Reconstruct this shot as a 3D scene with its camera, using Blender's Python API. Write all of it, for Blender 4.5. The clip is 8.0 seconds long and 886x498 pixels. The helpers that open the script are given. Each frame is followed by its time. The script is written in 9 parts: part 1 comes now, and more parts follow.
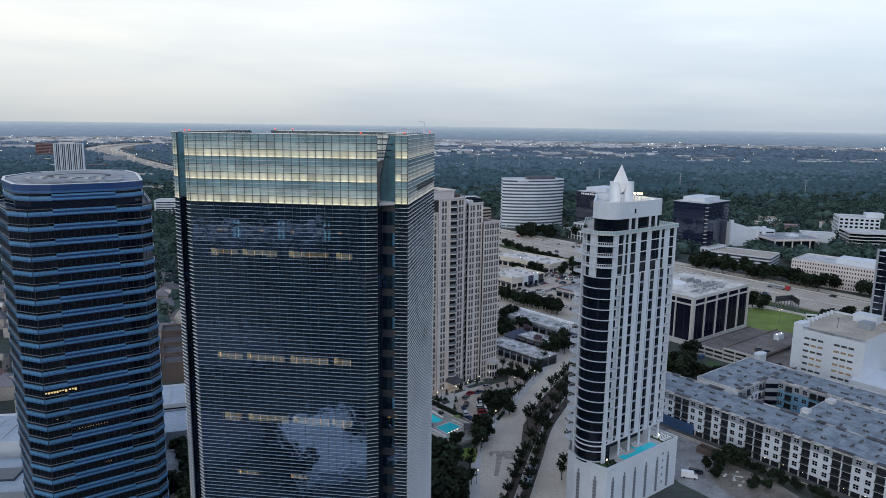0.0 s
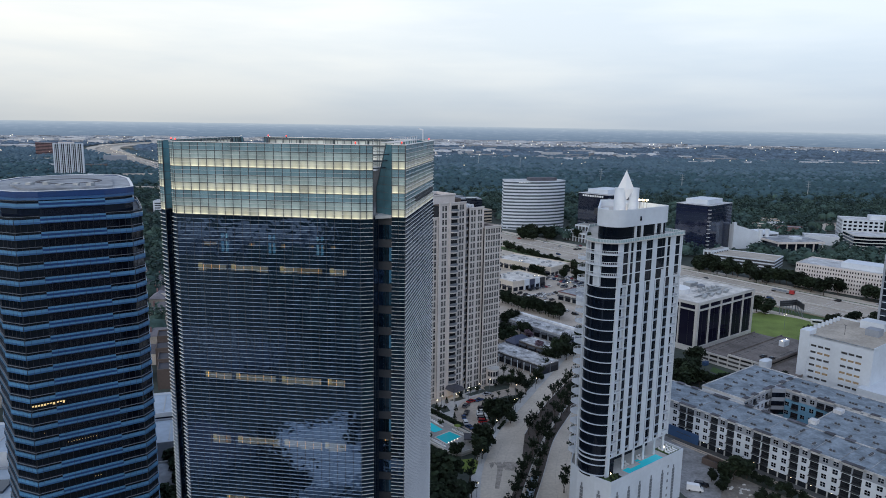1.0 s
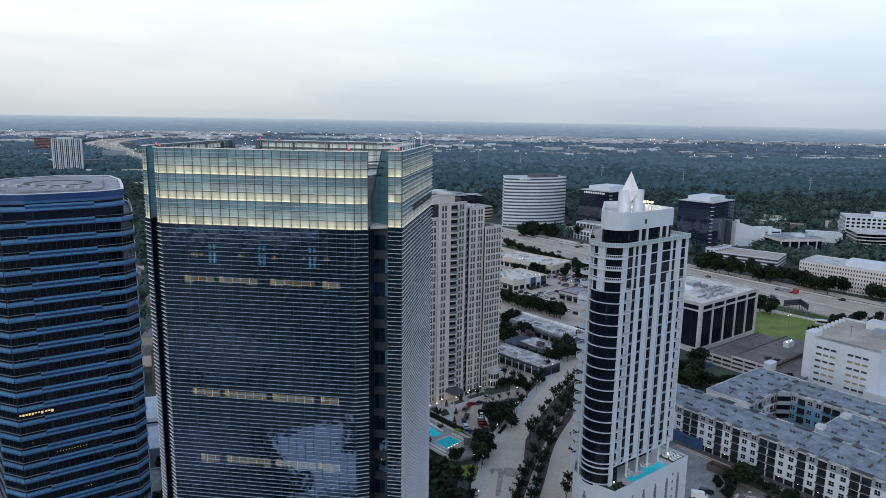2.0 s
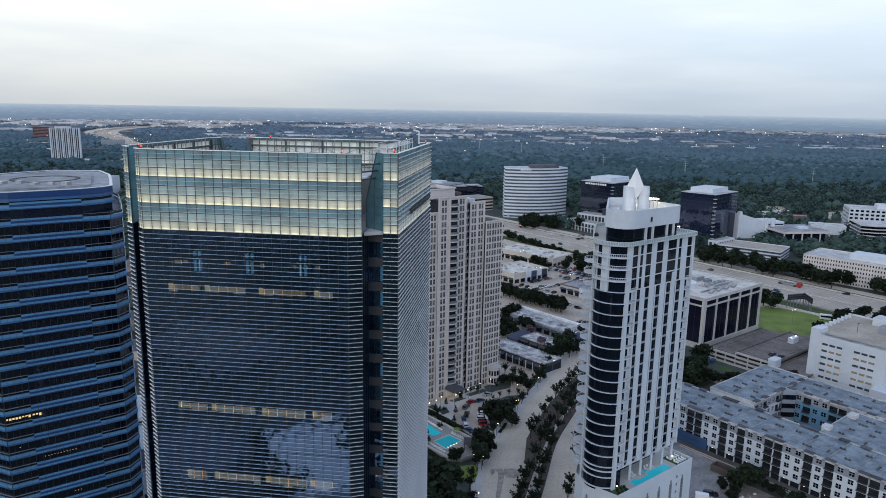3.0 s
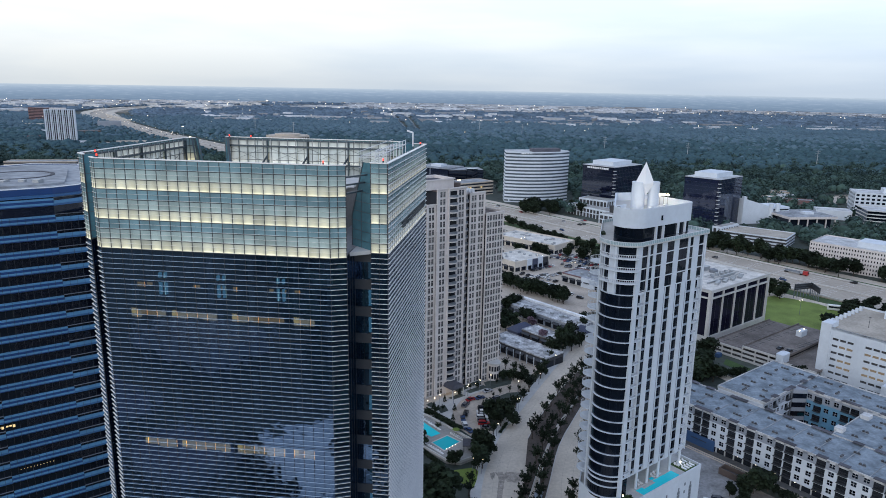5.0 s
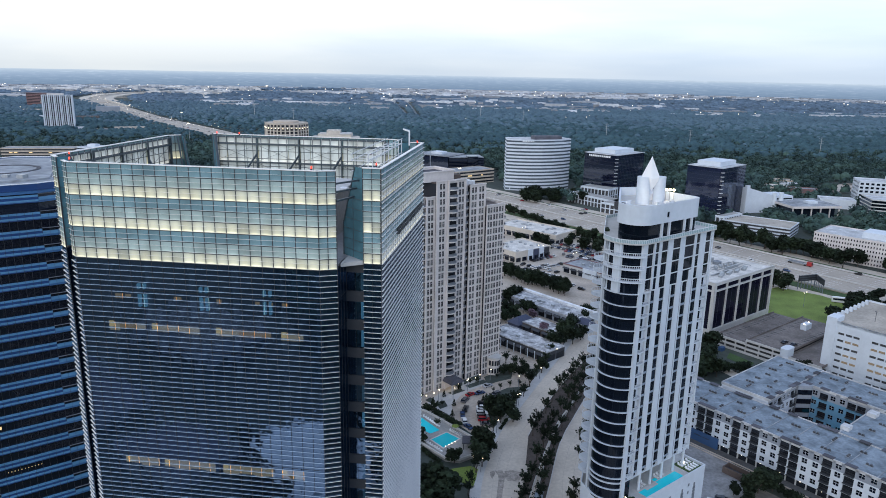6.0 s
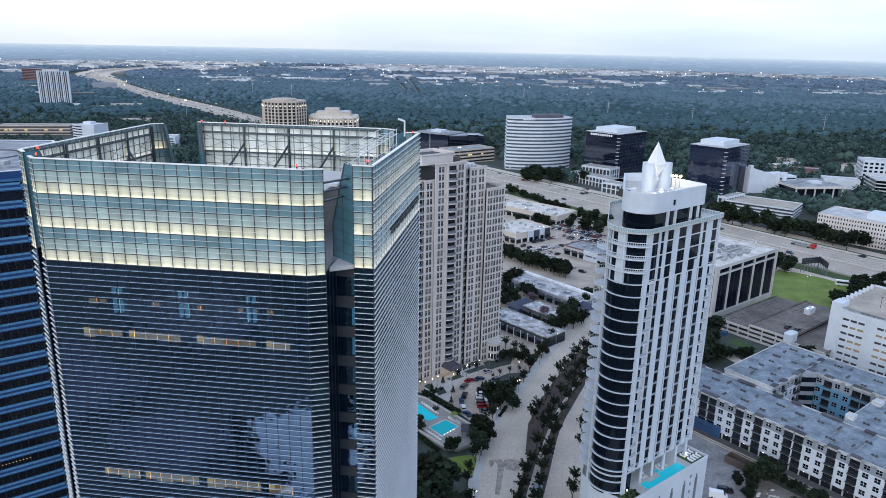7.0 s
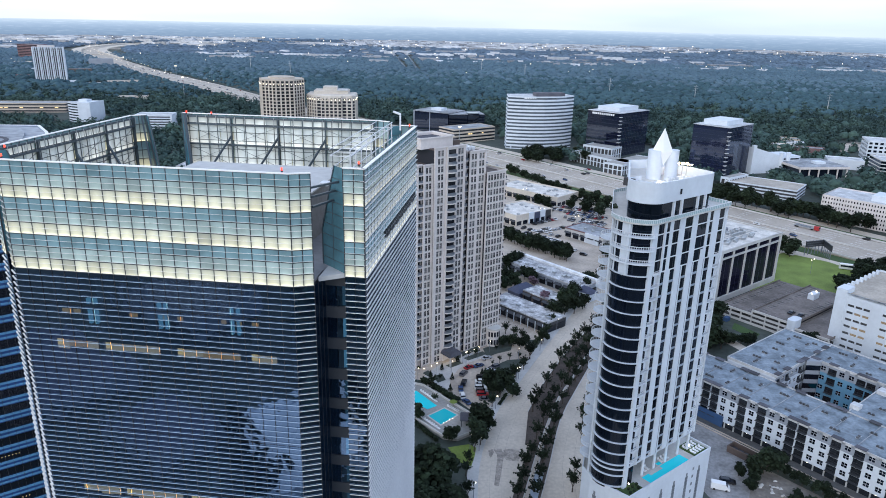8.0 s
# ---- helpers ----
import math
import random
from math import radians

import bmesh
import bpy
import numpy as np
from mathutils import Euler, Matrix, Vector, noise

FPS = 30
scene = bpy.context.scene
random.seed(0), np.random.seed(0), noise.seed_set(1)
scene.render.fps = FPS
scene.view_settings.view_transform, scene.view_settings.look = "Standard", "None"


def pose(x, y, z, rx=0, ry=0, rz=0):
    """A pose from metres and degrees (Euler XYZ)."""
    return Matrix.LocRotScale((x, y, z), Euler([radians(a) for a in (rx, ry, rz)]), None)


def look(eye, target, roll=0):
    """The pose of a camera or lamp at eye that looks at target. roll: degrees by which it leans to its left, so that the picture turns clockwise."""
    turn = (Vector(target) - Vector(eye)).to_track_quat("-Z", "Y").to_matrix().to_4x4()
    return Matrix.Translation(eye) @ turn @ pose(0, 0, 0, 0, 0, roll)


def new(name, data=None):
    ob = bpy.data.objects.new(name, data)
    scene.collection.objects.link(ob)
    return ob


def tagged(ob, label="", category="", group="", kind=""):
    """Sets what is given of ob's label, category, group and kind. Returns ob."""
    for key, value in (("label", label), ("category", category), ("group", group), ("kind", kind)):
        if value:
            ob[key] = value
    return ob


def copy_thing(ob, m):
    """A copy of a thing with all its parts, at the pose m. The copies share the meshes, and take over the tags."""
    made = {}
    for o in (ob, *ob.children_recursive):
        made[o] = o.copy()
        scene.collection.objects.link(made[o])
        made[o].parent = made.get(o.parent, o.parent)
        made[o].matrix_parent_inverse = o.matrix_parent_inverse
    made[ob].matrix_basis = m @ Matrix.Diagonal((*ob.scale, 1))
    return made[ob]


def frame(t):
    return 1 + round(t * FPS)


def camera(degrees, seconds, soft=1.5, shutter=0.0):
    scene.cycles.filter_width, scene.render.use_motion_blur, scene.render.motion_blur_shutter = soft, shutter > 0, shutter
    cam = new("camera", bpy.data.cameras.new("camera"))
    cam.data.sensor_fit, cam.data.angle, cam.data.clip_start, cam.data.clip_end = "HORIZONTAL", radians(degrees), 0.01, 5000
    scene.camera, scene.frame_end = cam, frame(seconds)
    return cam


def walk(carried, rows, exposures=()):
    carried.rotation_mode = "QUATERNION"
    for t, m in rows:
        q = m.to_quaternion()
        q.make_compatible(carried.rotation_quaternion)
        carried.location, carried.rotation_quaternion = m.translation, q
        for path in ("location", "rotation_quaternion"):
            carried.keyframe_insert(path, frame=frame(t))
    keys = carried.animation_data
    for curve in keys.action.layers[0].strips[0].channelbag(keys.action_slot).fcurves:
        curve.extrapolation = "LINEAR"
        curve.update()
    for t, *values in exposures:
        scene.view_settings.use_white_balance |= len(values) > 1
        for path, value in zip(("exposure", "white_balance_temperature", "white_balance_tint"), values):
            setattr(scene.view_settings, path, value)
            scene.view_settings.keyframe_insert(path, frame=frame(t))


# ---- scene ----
cam = camera(64.9, 8.0, soft=0.92)
PATH = [
    (0, (-0.102, 3.003, 123.532), (-0.156, 4.97, 123.176), 0.8),
    (0.5, (-0.121, 6.04, 124.254), (-0.176, 8.007, 123.898), 0.8),
    (1, (-0.068, 9.249, 124.98), (-0.124, 11.216, 124.623), 0.9),
    (1.5, (-0.075, 12.171, 125.737), (-0.131, 14.137, 125.376), 0.9),
    (3, (0.01, 21.403, 128.028), (-0.047, 23.361, 127.626), 1.0),
    (3.5, (0.003, 24.434, 128.733), (-0.053, 26.39, 128.317), 1.0),
    (4, (0.079, 27.471, 129.48), (0.022, 29.423, 129.051), 1.0),
    (4.5, (0.097, 30.367, 130.165), (0.041, 32.316, 129.722), 1.0),
    (6, (0.296, 39.509, 132.452), (0.24, 41.446, 131.956), 1.1),
    (6.5, (0.364, 42.537, 133.141), (0.308, 44.466, 132.614), 1.2),
    (7, (0.443, 45.736, 133.836), (0.389, 47.655, 133.277), 1.2),
    (7.5, (0.497, 48.62, 134.63), (0.443, 50.531, 134.04), 1.3),
    (8, (0.495, 51.671, 135.407), (0.443, 53.571, 134.786), 1.3),
]
walk(cam, [(t, look(e, g, r)) for t, e, g, r in PATH],
     exposures=[(0, 0.0, 6600, 10), (1.5, 0.03, 6550, 10), (3, 0.08, 6500, 10), (4.5, 0.20, 6460, 10), (6, 0.40, 6380, 10), (7, 0.56, 6360, 10), (8, 0.73, 6360, 10)])

# ---- world, sun, exposure ----
world = bpy.data.worlds.new("dusk_sky")
scene.world = world
world.use_nodes = True
wn, wl = world.node_tree.nodes, world.node_tree.links
wn.clear()
w_out = wn.new("ShaderNodeOutputWorld")
w_bg = wn.new("ShaderNodeBackground")
w_sky = wn.new("ShaderNodeTexSky")
w_sky.sky_type = "NISHITA"
w_sky.sun_disc = False
w_sky.sun_elevation = radians(24)
w_sky.sun_rotation = radians(205)
w_sky.air_density, w_sky.dust_density, w_sky.ozone_density = 1.0, 2.0, 1.5
w_tc = wn.new("ShaderNodeTexCoord")
w_sep = wn.new("ShaderNodeSeparateXYZ")
wl.new(w_tc.outputs["Generated"], w_sep.inputs[0])
# overcast veil: pale grey at the skyline, white higher up, dimmer blue towards the zenith
w_ramp = wn.new("ShaderNodeValToRGB")
els = w_ramp.color_ramp.elements
els[0].position, els[0].color = 0.0, (0.655, 0.70, 0.74, 1)
els[1].position, els[1].color = 1.0, (0.44, 0.53, 0.72, 1)
for pos, col in ((0.025, (0.75, 0.795, 0.83, 1)), (0.055, (0.88, 0.915, 0.935, 1)), (0.11, (1.03, 1.06, 1.06, 1)), (0.17, (1.10, 1.13, 1.13, 1)), (0.32, (0.78, 0.86, 1.0, 1)), (0.55, (0.52, 0.62, 0.84, 1))):
    e = els.new(pos)
    e.color = col
wl.new(w_sep.outputs["Z"], w_ramp.inputs[0])
# bluer to the east, whiter to the west
w_side = wn.new("ShaderNodeMapRange")
w_side.inputs["From Min"].default_value, w_side.inputs["From Max"].default_value = -0.45, 0.55
wl.new(w_sep.outputs["X"], w_side.inputs["Value"])
w_tint = wn.new("ShaderNodeMixRGB")
w_tint.inputs[1].default_value = (1.0, 1.0, 0.985, 1)
w_tint.inputs[2].default_value = (0.80, 0.885, 1.0, 1)
wl.new(w_side.outputs[0], w_tint.inputs[0])
w_mul = wn.new("ShaderNodeMixRGB")
w_mul.blend_type = "MULTIPLY"
w_mul.inputs[0].default_value = 1.0
wl.new(w_ramp.outputs[0], w_mul.inputs[1])
wl.new(w_tint.outputs[0], w_mul.inputs[2])
# thin streaks of cloud
w_map = wn.new("ShaderNodeMapping")
w_map.inputs["Scale"].default_value = (1.3, 1.3, 9.0)
wl.new(w_tc.outputs["Generated"], w_map.inputs[0])
w_noise = wn.new("ShaderNodeTexNoise")
w_noise.inputs["Scale"].default_value, w_noise.inputs["Detail"].default_value = 2.2, 5.0
wl.new(w_map.outputs[0], w_noise.inputs["Vector"])
w_cr = wn.new("ShaderNodeValToRGB")
w_cr.color_ramp.elements[0].position, w_cr.color_ramp.elements[0].color = 0.38, (0.90, 0.93, 0.97, 1)
w_cr.color_ramp.elements[1].position, w_cr.color_ramp.elements[1].color = 0.62, (1.04, 1.03, 1.02, 1)
wl.new(w_noise.outputs["Fac"], w_cr.inputs[0])
w_mul2 = wn.new("ShaderNodeMixRGB")
w_mul2.blend_type = "MULTIPLY"
w_mul2.inputs[0].default_value = 1.0
wl.new(w_mul.outputs[0], w_mul2.inputs[1])
wl.new(w_cr.outputs[0], w_mul2.inputs[2])
# a little of the clear sky behind the veil
w_sc = wn.new("ShaderNodeMixRGB")
w_sc.blend_type = "MULTIPLY"
w_sc.inputs[0].default_value = 1.0
w_sc.inputs[2].default_value = (0.1, 0.1, 0.1, 1)
wl.new(w_sky.outputs[0], w_sc.inputs[1])
w_mix = wn.new("ShaderNodeMixRGB")
w_mix.inputs[0].default_value = 0.12
wl.new(w_mul2.outputs[0], w_mix.inputs[1])
wl.new(w_sc.outputs[0], w_mix.inputs[2])
wl.new(w_mix.outputs[0], w_bg.inputs["Color"])
w_bg.inputs["Strength"].default_value = 1.0
wl.new(w_bg.outputs[0], w_out.inputs[0])

sun_data = bpy.data.lights.new("sun", "SUN")
sun_data.energy, sun_data.angle, sun_data.color = 0.75, radians(40), (0.93, 0.96, 1.0)
sun = new("sun", sun_data)
sun.matrix_world = look((0, 0, 300), (0.42 * 100, 0.9 * 100, 300 - 45))

# ---- mesh kit ----
class MB:
    """Collects boxes, prisms and beams into one mesh."""

    def __init__(self):
        self.v, self.f = [], []

    def add(self, vs, fs):
        n = len(self.v)
        self.v.extend(vs)
        self.f.extend([tuple(i + n for i in f) for f in fs])
        return self

    def box(self, x0, x1, y0, y1, z0, z1):
        return self.add([(x0, y0, z0), (x1, y0, z0), (x1, y1, z0), (x0, y1, z0), (x0, y0, z1), (x1, y0, z1), (x1, y1, z1), (x0, y1, z1)],
                        [(3, 2, 1, 0), (4, 5, 6, 7), (0, 1, 5, 4), (1, 2, 6, 5), (2, 3, 7, 6), (3, 0, 4, 7)])

    def prism(self, poly, z0, z1, caps=True):
        n = len(poly)
        vs = [(x, y, z0) for x, y in poly] + [(x, y, z1) for x, y in poly]
        fs = [(i, (i + 1) % n, n + (i + 1) % n, n + i) for i in range(n)]
        if caps:
            fs += [tuple(range(n - 1, -1, -1)), tuple(range(n, 2 * n))]
        return self.add(vs, fs)

    def loft(self, poly0, z0, poly1, z1):
        n = len(poly0)
        vs = [(x, y, z0) for x, y in poly0] + [(x, y, z1) for x, y in poly1]
        fs = [(i, (i + 1) % n, n + (i + 1) % n, n + i) for i in range(n)] + [tuple(range(n - 1, -1, -1)), tuple(range(n, 2 * n))]
        return self.add(vs, fs)

    def ring(self, outer, inner, z0, z1):
        n = len(outer)
        vs = [(x, y, z) for z in (z0, z1) for p in (outer, inner) for x, y in p]
        fs = []
        for i in range(n):
            j = (i + 1) % n
            fs += [(i, j, 2 * n + j, 2 * n + i), (n + j, n + i, 3 * n + i, 3 * n + j), (2 * n + i, 2 * n + j, 3 * n + j, 3 * n + i), (j, i, n + i, n + j)]
        return self.add(vs, fs)

    def fbox(self, fc, s0, s1, d0, d1, z0, z1):
        """A box on a wall: s along it, d outwards, z up."""
        (px, py), (ux, uy), (nx, ny) = fc.p, fc.u, fc.n
        q = [(px + ux * s + nx * d, py + uy * s + ny * d) for s, d in ((s0, d0), (s0, d1), (s1, d1), (s1, d0))]
        return self.prism(q, z0, z1)

    def beam(self, p, q, w, h=None):
        p, q = Vector(p), Vector(q)
        h = h or w
        d = (q - p).normalized()
        side = d.cross(Vector((0, 0, 1)))
        side = side.normalized() if side.length > 1e-4 else Vector((1, 0, 0))
        up = side.cross(d)
        vs = [tuple(b + side * (a * w / 2) + up * (c * h / 2)) for b in (p, q) for a, c in ((-1, -1), (1, -1), (1, 1), (-1, 1))]
        return self.add(vs, [(0, 1, 2, 3), (7, 6, 5, 4), (0, 4, 5, 1), (1, 5, 6, 2), (2, 6, 7, 3), (3, 7, 4, 0)])

    def cyl(self, x, y, r, z0, z1, n=10, r1=None):
        r1 = r if r1 is None else r1
        a = [math.tau * i / n for i in range(n)]
        return self.loft([(x + r * math.cos(t), y + r * math.sin(t)) for t in a], z0, [(x + r1 * math.cos(t), y + r1 * math.sin(t)) for t in a], z1)

    def mesh(self, name, mat, smooth=False):
        m = bpy.data.meshes.new(name)
        m.from_pydata(self.v, [], self.f)
        m.materials.append(mat)
        if smooth:
            m.polygons.foreach_set("use_smooth", [True] * len(m.polygons))
        m.update()
        return m


class Face:
    """A wall line from a to b; its outside lies to the right."""

    def __init__(self, a, b):
        self.p = a
        d = Vector((b[0] - a[0], b[1] - a[1]))
        self.len = d.length
        d.normalize()
        self.u, self.n = (d.x, d.y), (d.y, -d.x)
        self.rz = math.atan2(d.y, d.x)

    def at(self, s, d=0.0):
        return (self.p[0] + self.u[0] * s + self.n[0] * d, self.p[1] + self.u[1] * s + self.n[1] * d)


def thing(name, x, y, z, deg, label, category, group="", kind=""):
    ob = new(name)
    ob.location, ob.rotation_euler = (x, y, z), (0, 0, radians(deg))
    ob.empty_display_size = 0.5
    return tagged(ob, label, category, group, kind)


def part(name, shape, mat, parent, label="", loc=None, rz=0.0, smooth=False, kind=""):
    """One mesh object under a thing or a part; shape is an MB or a mesh to share."""
    data = shape.mesh(name, mat, smooth) if isinstance(shape, MB) else shape
    ob = new(name, data)
    ob.parent = parent
    if loc is not None:
        ob.location, ob.rotation_euler = loc, (0, 0, rz)
    if label or kind:
        tagged(ob, label, "", "", kind)
    return ob


def sheet(name, poly, z0, z1, mat, label, category, kind="structure"):
    ob = new(name, MB().prism(poly, z0, z1).mesh(name, mat))
    return tagged(ob, label, category, "", kind)


def arc(cx, cy, r, a0, a1, n, ry=None):
    ry = r if ry is None else ry
    return [(cx + r * math.cos(radians(a0 + (a1 - a0) * i / n)), cy + ry * math.sin(radians(a0 + (a1 - a0) * i / n))) for i in range(n + 1)]


def rounded(x0, x1, y0, y1, r, n=5):
    return arc(x1 - r, y0 + r, r, -90, 0, n) + arc(x1 - r, y1 - r, r, 0, 90, n) + arc(x0 + r, y1 - r, r, 90, 180, n) + arc(x0 + r, y0 + r, r, 180, 270, n)


def offset(poly, d):
    """The polygon (anticlockwise) moved outwards by d."""
    out = []
    n = len(poly)
    for i in range(n):
        a, b, c = Vector(poly[i - 1]), Vector(poly[i]), Vector(poly[(i + 1) % n])
        e, f = (b - a).normalized(), (c - b).normalized()
        n1, n2 = Vector((e.y, -e.x)), Vector((f.y, -f.x))
        m = n1 + n2
        m = m / max(0.3, m.dot(n1)) if m.length > 1e-6 else n1
        out.append((b.x + m.x * d, b.y + m.y * d))
    return out


def bulk(name, verts, faces, mat, label, category, smooth=False, parent=None):
    """One large mesh from arrays; faces all have the same count of corners."""
    m = bpy.data.meshes.new(name)
    nf, k = faces.shape
    m.vertices.add(len(verts))
    m.vertices.foreach_set("co", verts.astype(np.float32).ravel())
    m.loops.add(nf * k)
    m.loops.foreach_set("vertex_index", faces.astype(np.int32).ravel())
    m.polygons.add(nf)
    m.polygons.foreach_set("loop_start", np.arange(0, nf * k, k, dtype=np.int32))
    m.polygons.foreach_set("use_smooth", np.full(nf, smooth))
    m.update(calc_edges=True)
    m.materials.append(mat)
    ob = new(name, m)
    ob.parent = parent
    return tagged(ob, label, category, "", "stuff")


# ---- materials ----
def nodes_of(name):
    m = bpy.data.materials.new(name)
    m.use_nodes = True
    nt = m.node_tree
    nt.nodes.clear()
    return m, nt.nodes, nt.links


def surface(name, col, rough=0.7, metal=0.0, spread=0.18, big=0.08, fine=1.5, bump=0.15, per_object=0.0, per_island=0.0, col2=None, spec=0.5):
    """A worn surface: base colour varied by broad stains and fine grain, with a fine relief."""
    m, n, l = nodes_of(name)
    out, bs = n.new("ShaderNodeOutputMaterial"), n.new("ShaderNodeBsdfPrincipled")
    geo = n.new("ShaderNodeNewGeometry")
    a, b = n.new("ShaderNodeTexNoise"), n.new("ShaderNodeTexNoise")
    a.inputs["Scale"].default_value, a.inputs["Detail"].default_value = big, 4
    b.inputs["Scale"].default_value, b.inputs["Detail"].default_value = fine, 3
    l.new(geo.outputs["Position"], a.inputs["Vector"])
    l.new(geo.outputs["Position"], b.inputs["Vector"])
    mx = n.new("ShaderNodeMixRGB")
    mx.inputs[1].default_value = (*[c * (1 - spread) for c in col], 1)
    mx.inputs[2].default_value = (*(col2 or [min(1, c * (1 + spread)) for c in col]), 1)
    cr = n.new("ShaderNodeMapRange")
    cr.inputs["From Min"].default_value, cr.inputs["From Max"].default_value = 0.32, 0.68
    l.new(a.outputs["Fac"], cr.inputs["Value"])
    l.new(cr.outputs[0], mx.inputs[0])
    hs = n.new("ShaderNodeHueSaturation")
    l.new(mx.outputs[0], hs.inputs["Color"])
    val = n.new("ShaderNodeMapRange")
    val.inputs["From Min"].default_value, val.inputs["From Max"].default_value = 0.3, 0.7
    val.inputs["To Min"].default_value, val.inputs["To Max"].default_value = 1 - spread * 0.7, 1 + spread * 0.7
    l.new(b.outputs["Fac"], val.inputs["Value"])
    last = val.outputs[0]
    for amount, src in ((per_object, "obj"), (per_island, "isl")):
        if amount:
            r = n.new("ShaderNodeMapRange")
            r.inputs["To Min"].default_value, r.inputs["To Max"].default_value = 1 - amount, 1 + amount
            if src == "obj":
                l.new(n.new("ShaderNodeObjectInfo").outputs["Random"], r.inputs["Value"])
            else:
                l.new(geo.outputs["Random Per Island"], r.inputs["Value"])
            mul = n.new("ShaderNodeMath")
            mul.operation = "MULTIPLY"
            l.new(last, mul.inputs[0])
            l.new(r.outputs[0], mul.inputs[1])
            last = mul.outputs[0]
    l.new(last, hs.inputs["Value"])
    l.new(hs.outputs[0], bs.inputs["Base Color"])
    bs.inputs["Roughness"].default_value, bs.inputs["Metallic"].default_value = rough, metal
    bs.inputs["Specular IOR Level"].default_value = spec
    if bump:
        bp = n.new("ShaderNodeBump")
        bp.inputs["Strength"].default_value, bp.inputs["Distance"].default_value = bump, 0.05
        l.new(b.outputs["Fac"], bp.inputs["Height"])
        l.new(bp.outputs[0], bs.inputs["Normal"])
    l.new(bs.outputs[0], out.inputs[0])
    return m


def glowing(name, col, strength):
    m, n, l = nodes_of(name)
    out, em = n.new("ShaderNodeOutputMaterial"), n.new("ShaderNodeEmission")
    em.inputs[0].default_value, em.inputs[1].default_value = (*col, 1), strength
    l.new(em.outputs[0], out.inputs[0])
    return m


def dark_glass(name, col, gloss=0.35, rough=0.04, wave=0.02):
    """Coated curtain-wall glass that shows nothing of the rooms: dark body, mirror coat, panes slightly out of true."""
    m, n, l = nodes_of(name)
    out, mix = n.new("ShaderNodeOutputMaterial"), n.new("ShaderNodeMixShader")
    df, gl, lw = n.new("ShaderNodeBsdfDiffuse"), n.new("ShaderNodeBsdfGlossy"), n.new("ShaderNodeFresnel")
    geo, nz, bp = n.new("ShaderNodeNewGeometry"), n.new("ShaderNodeTexNoise"), n.new("ShaderNodeBump")
    nz.inputs["Scale"].default_value, nz.inputs["Detail"].default_value = 0.35, 2
    l.new(geo.outputs["Position"], nz.inputs["Vector"])
    bp.inputs["Strength"].default_value, bp.inputs["Distance"].default_value = wave, 1.0
    l.new(nz.outputs["Fac"], bp.inputs["Height"])
    l.new(bp.outputs[0], gl.inputs["Normal"])
    hs, info = n.new("ShaderNodeHueSaturation"), n.new("ShaderNodeObjectInfo")
    rg = n.new("ShaderNodeMapRange")
    rg.inputs["To Min"].default_value, rg.inputs["To Max"].default_value = 0.6, 1.4
    l.new(info.outputs["Random"], rg.inputs["Value"])
    l.new(rg.outputs[0], hs.inputs["Value"])
    hs.inputs["Color"].default_value = (*col, 1)
    l.new(hs.outputs[0], df.inputs[0])
    gl.inputs["Color"].default_value = (0.82, 0.9, 1.0, 1)
    gl.inputs["Roughness"].default_value = rough
    lw.inputs["IOR"].default_value = 1.0 + gloss * 2.4
    l.new(lw.outputs[0], mix.inputs[0])
    l.new(df.outputs[0], mix.inputs[1])
    l.new(gl.outputs[0], mix.inputs[2])
    l.new(mix.outputs[0], out.inputs[0])
    return m


def clear_glass(name, tint, ior=1.9, wave=0.03):
    """Vision glass: tinted, with a mirror coat, rooms visible behind it."""
    m, n, l = nodes_of(name)
    out, mix = n.new("ShaderNodeOutputMaterial"), n.new("ShaderNodeMixShader")
    tr, gl, fr = n.new("ShaderNodeBsdfTransparent"), n.new("ShaderNodeBsdfGlossy"), n.new("ShaderNodeFresnel")
    geo, nz, bp = n.new("ShaderNodeNewGeometry"), n.new("ShaderNodeTexNoise"), n.new("ShaderNodeBump")
    nz.inputs["Scale"].default_value, nz.inputs["Detail"].default_value = 0.5, 2
    l.new(geo.outputs["Position"], nz.inputs["Vector"])
    bp.inputs["Strength"].default_value, bp.inputs["Distance"].default_value = wave, 1.0
    l.new(nz.outputs["Fac"], bp.inputs["Height"])
    l.new(bp.outputs[0], gl.inputs["Normal"])
    tr.inputs[0].default_value = (*tint, 1)
    gl.inputs["Color"].default_value, gl.inputs["Roughness"].default_value = (0.54, 0.74, 1.0, 1), 0.02
    fr.inputs["IOR"].default_value = ior
    l.new(fr.outputs[0], mix.inputs[0])
    body, half_ = n.new("ShaderNodeBsdfDiffuse"), n.new("ShaderNodeMixShader")
    body.inputs[0].default_value, half_.inputs[0].default_value = (0.008, 0.016, 0.034, 1), 0.35
    l.new(tr.outputs[0], half_.inputs[1])
    l.new(body.outputs[0], half_.inputs[2])
    l.new(half_.outputs[0], mix.inputs[1])
    l.new(gl.outputs[0], mix.inputs[2])
    l.new(mix.outputs[0], out.inputs[0])
    return m


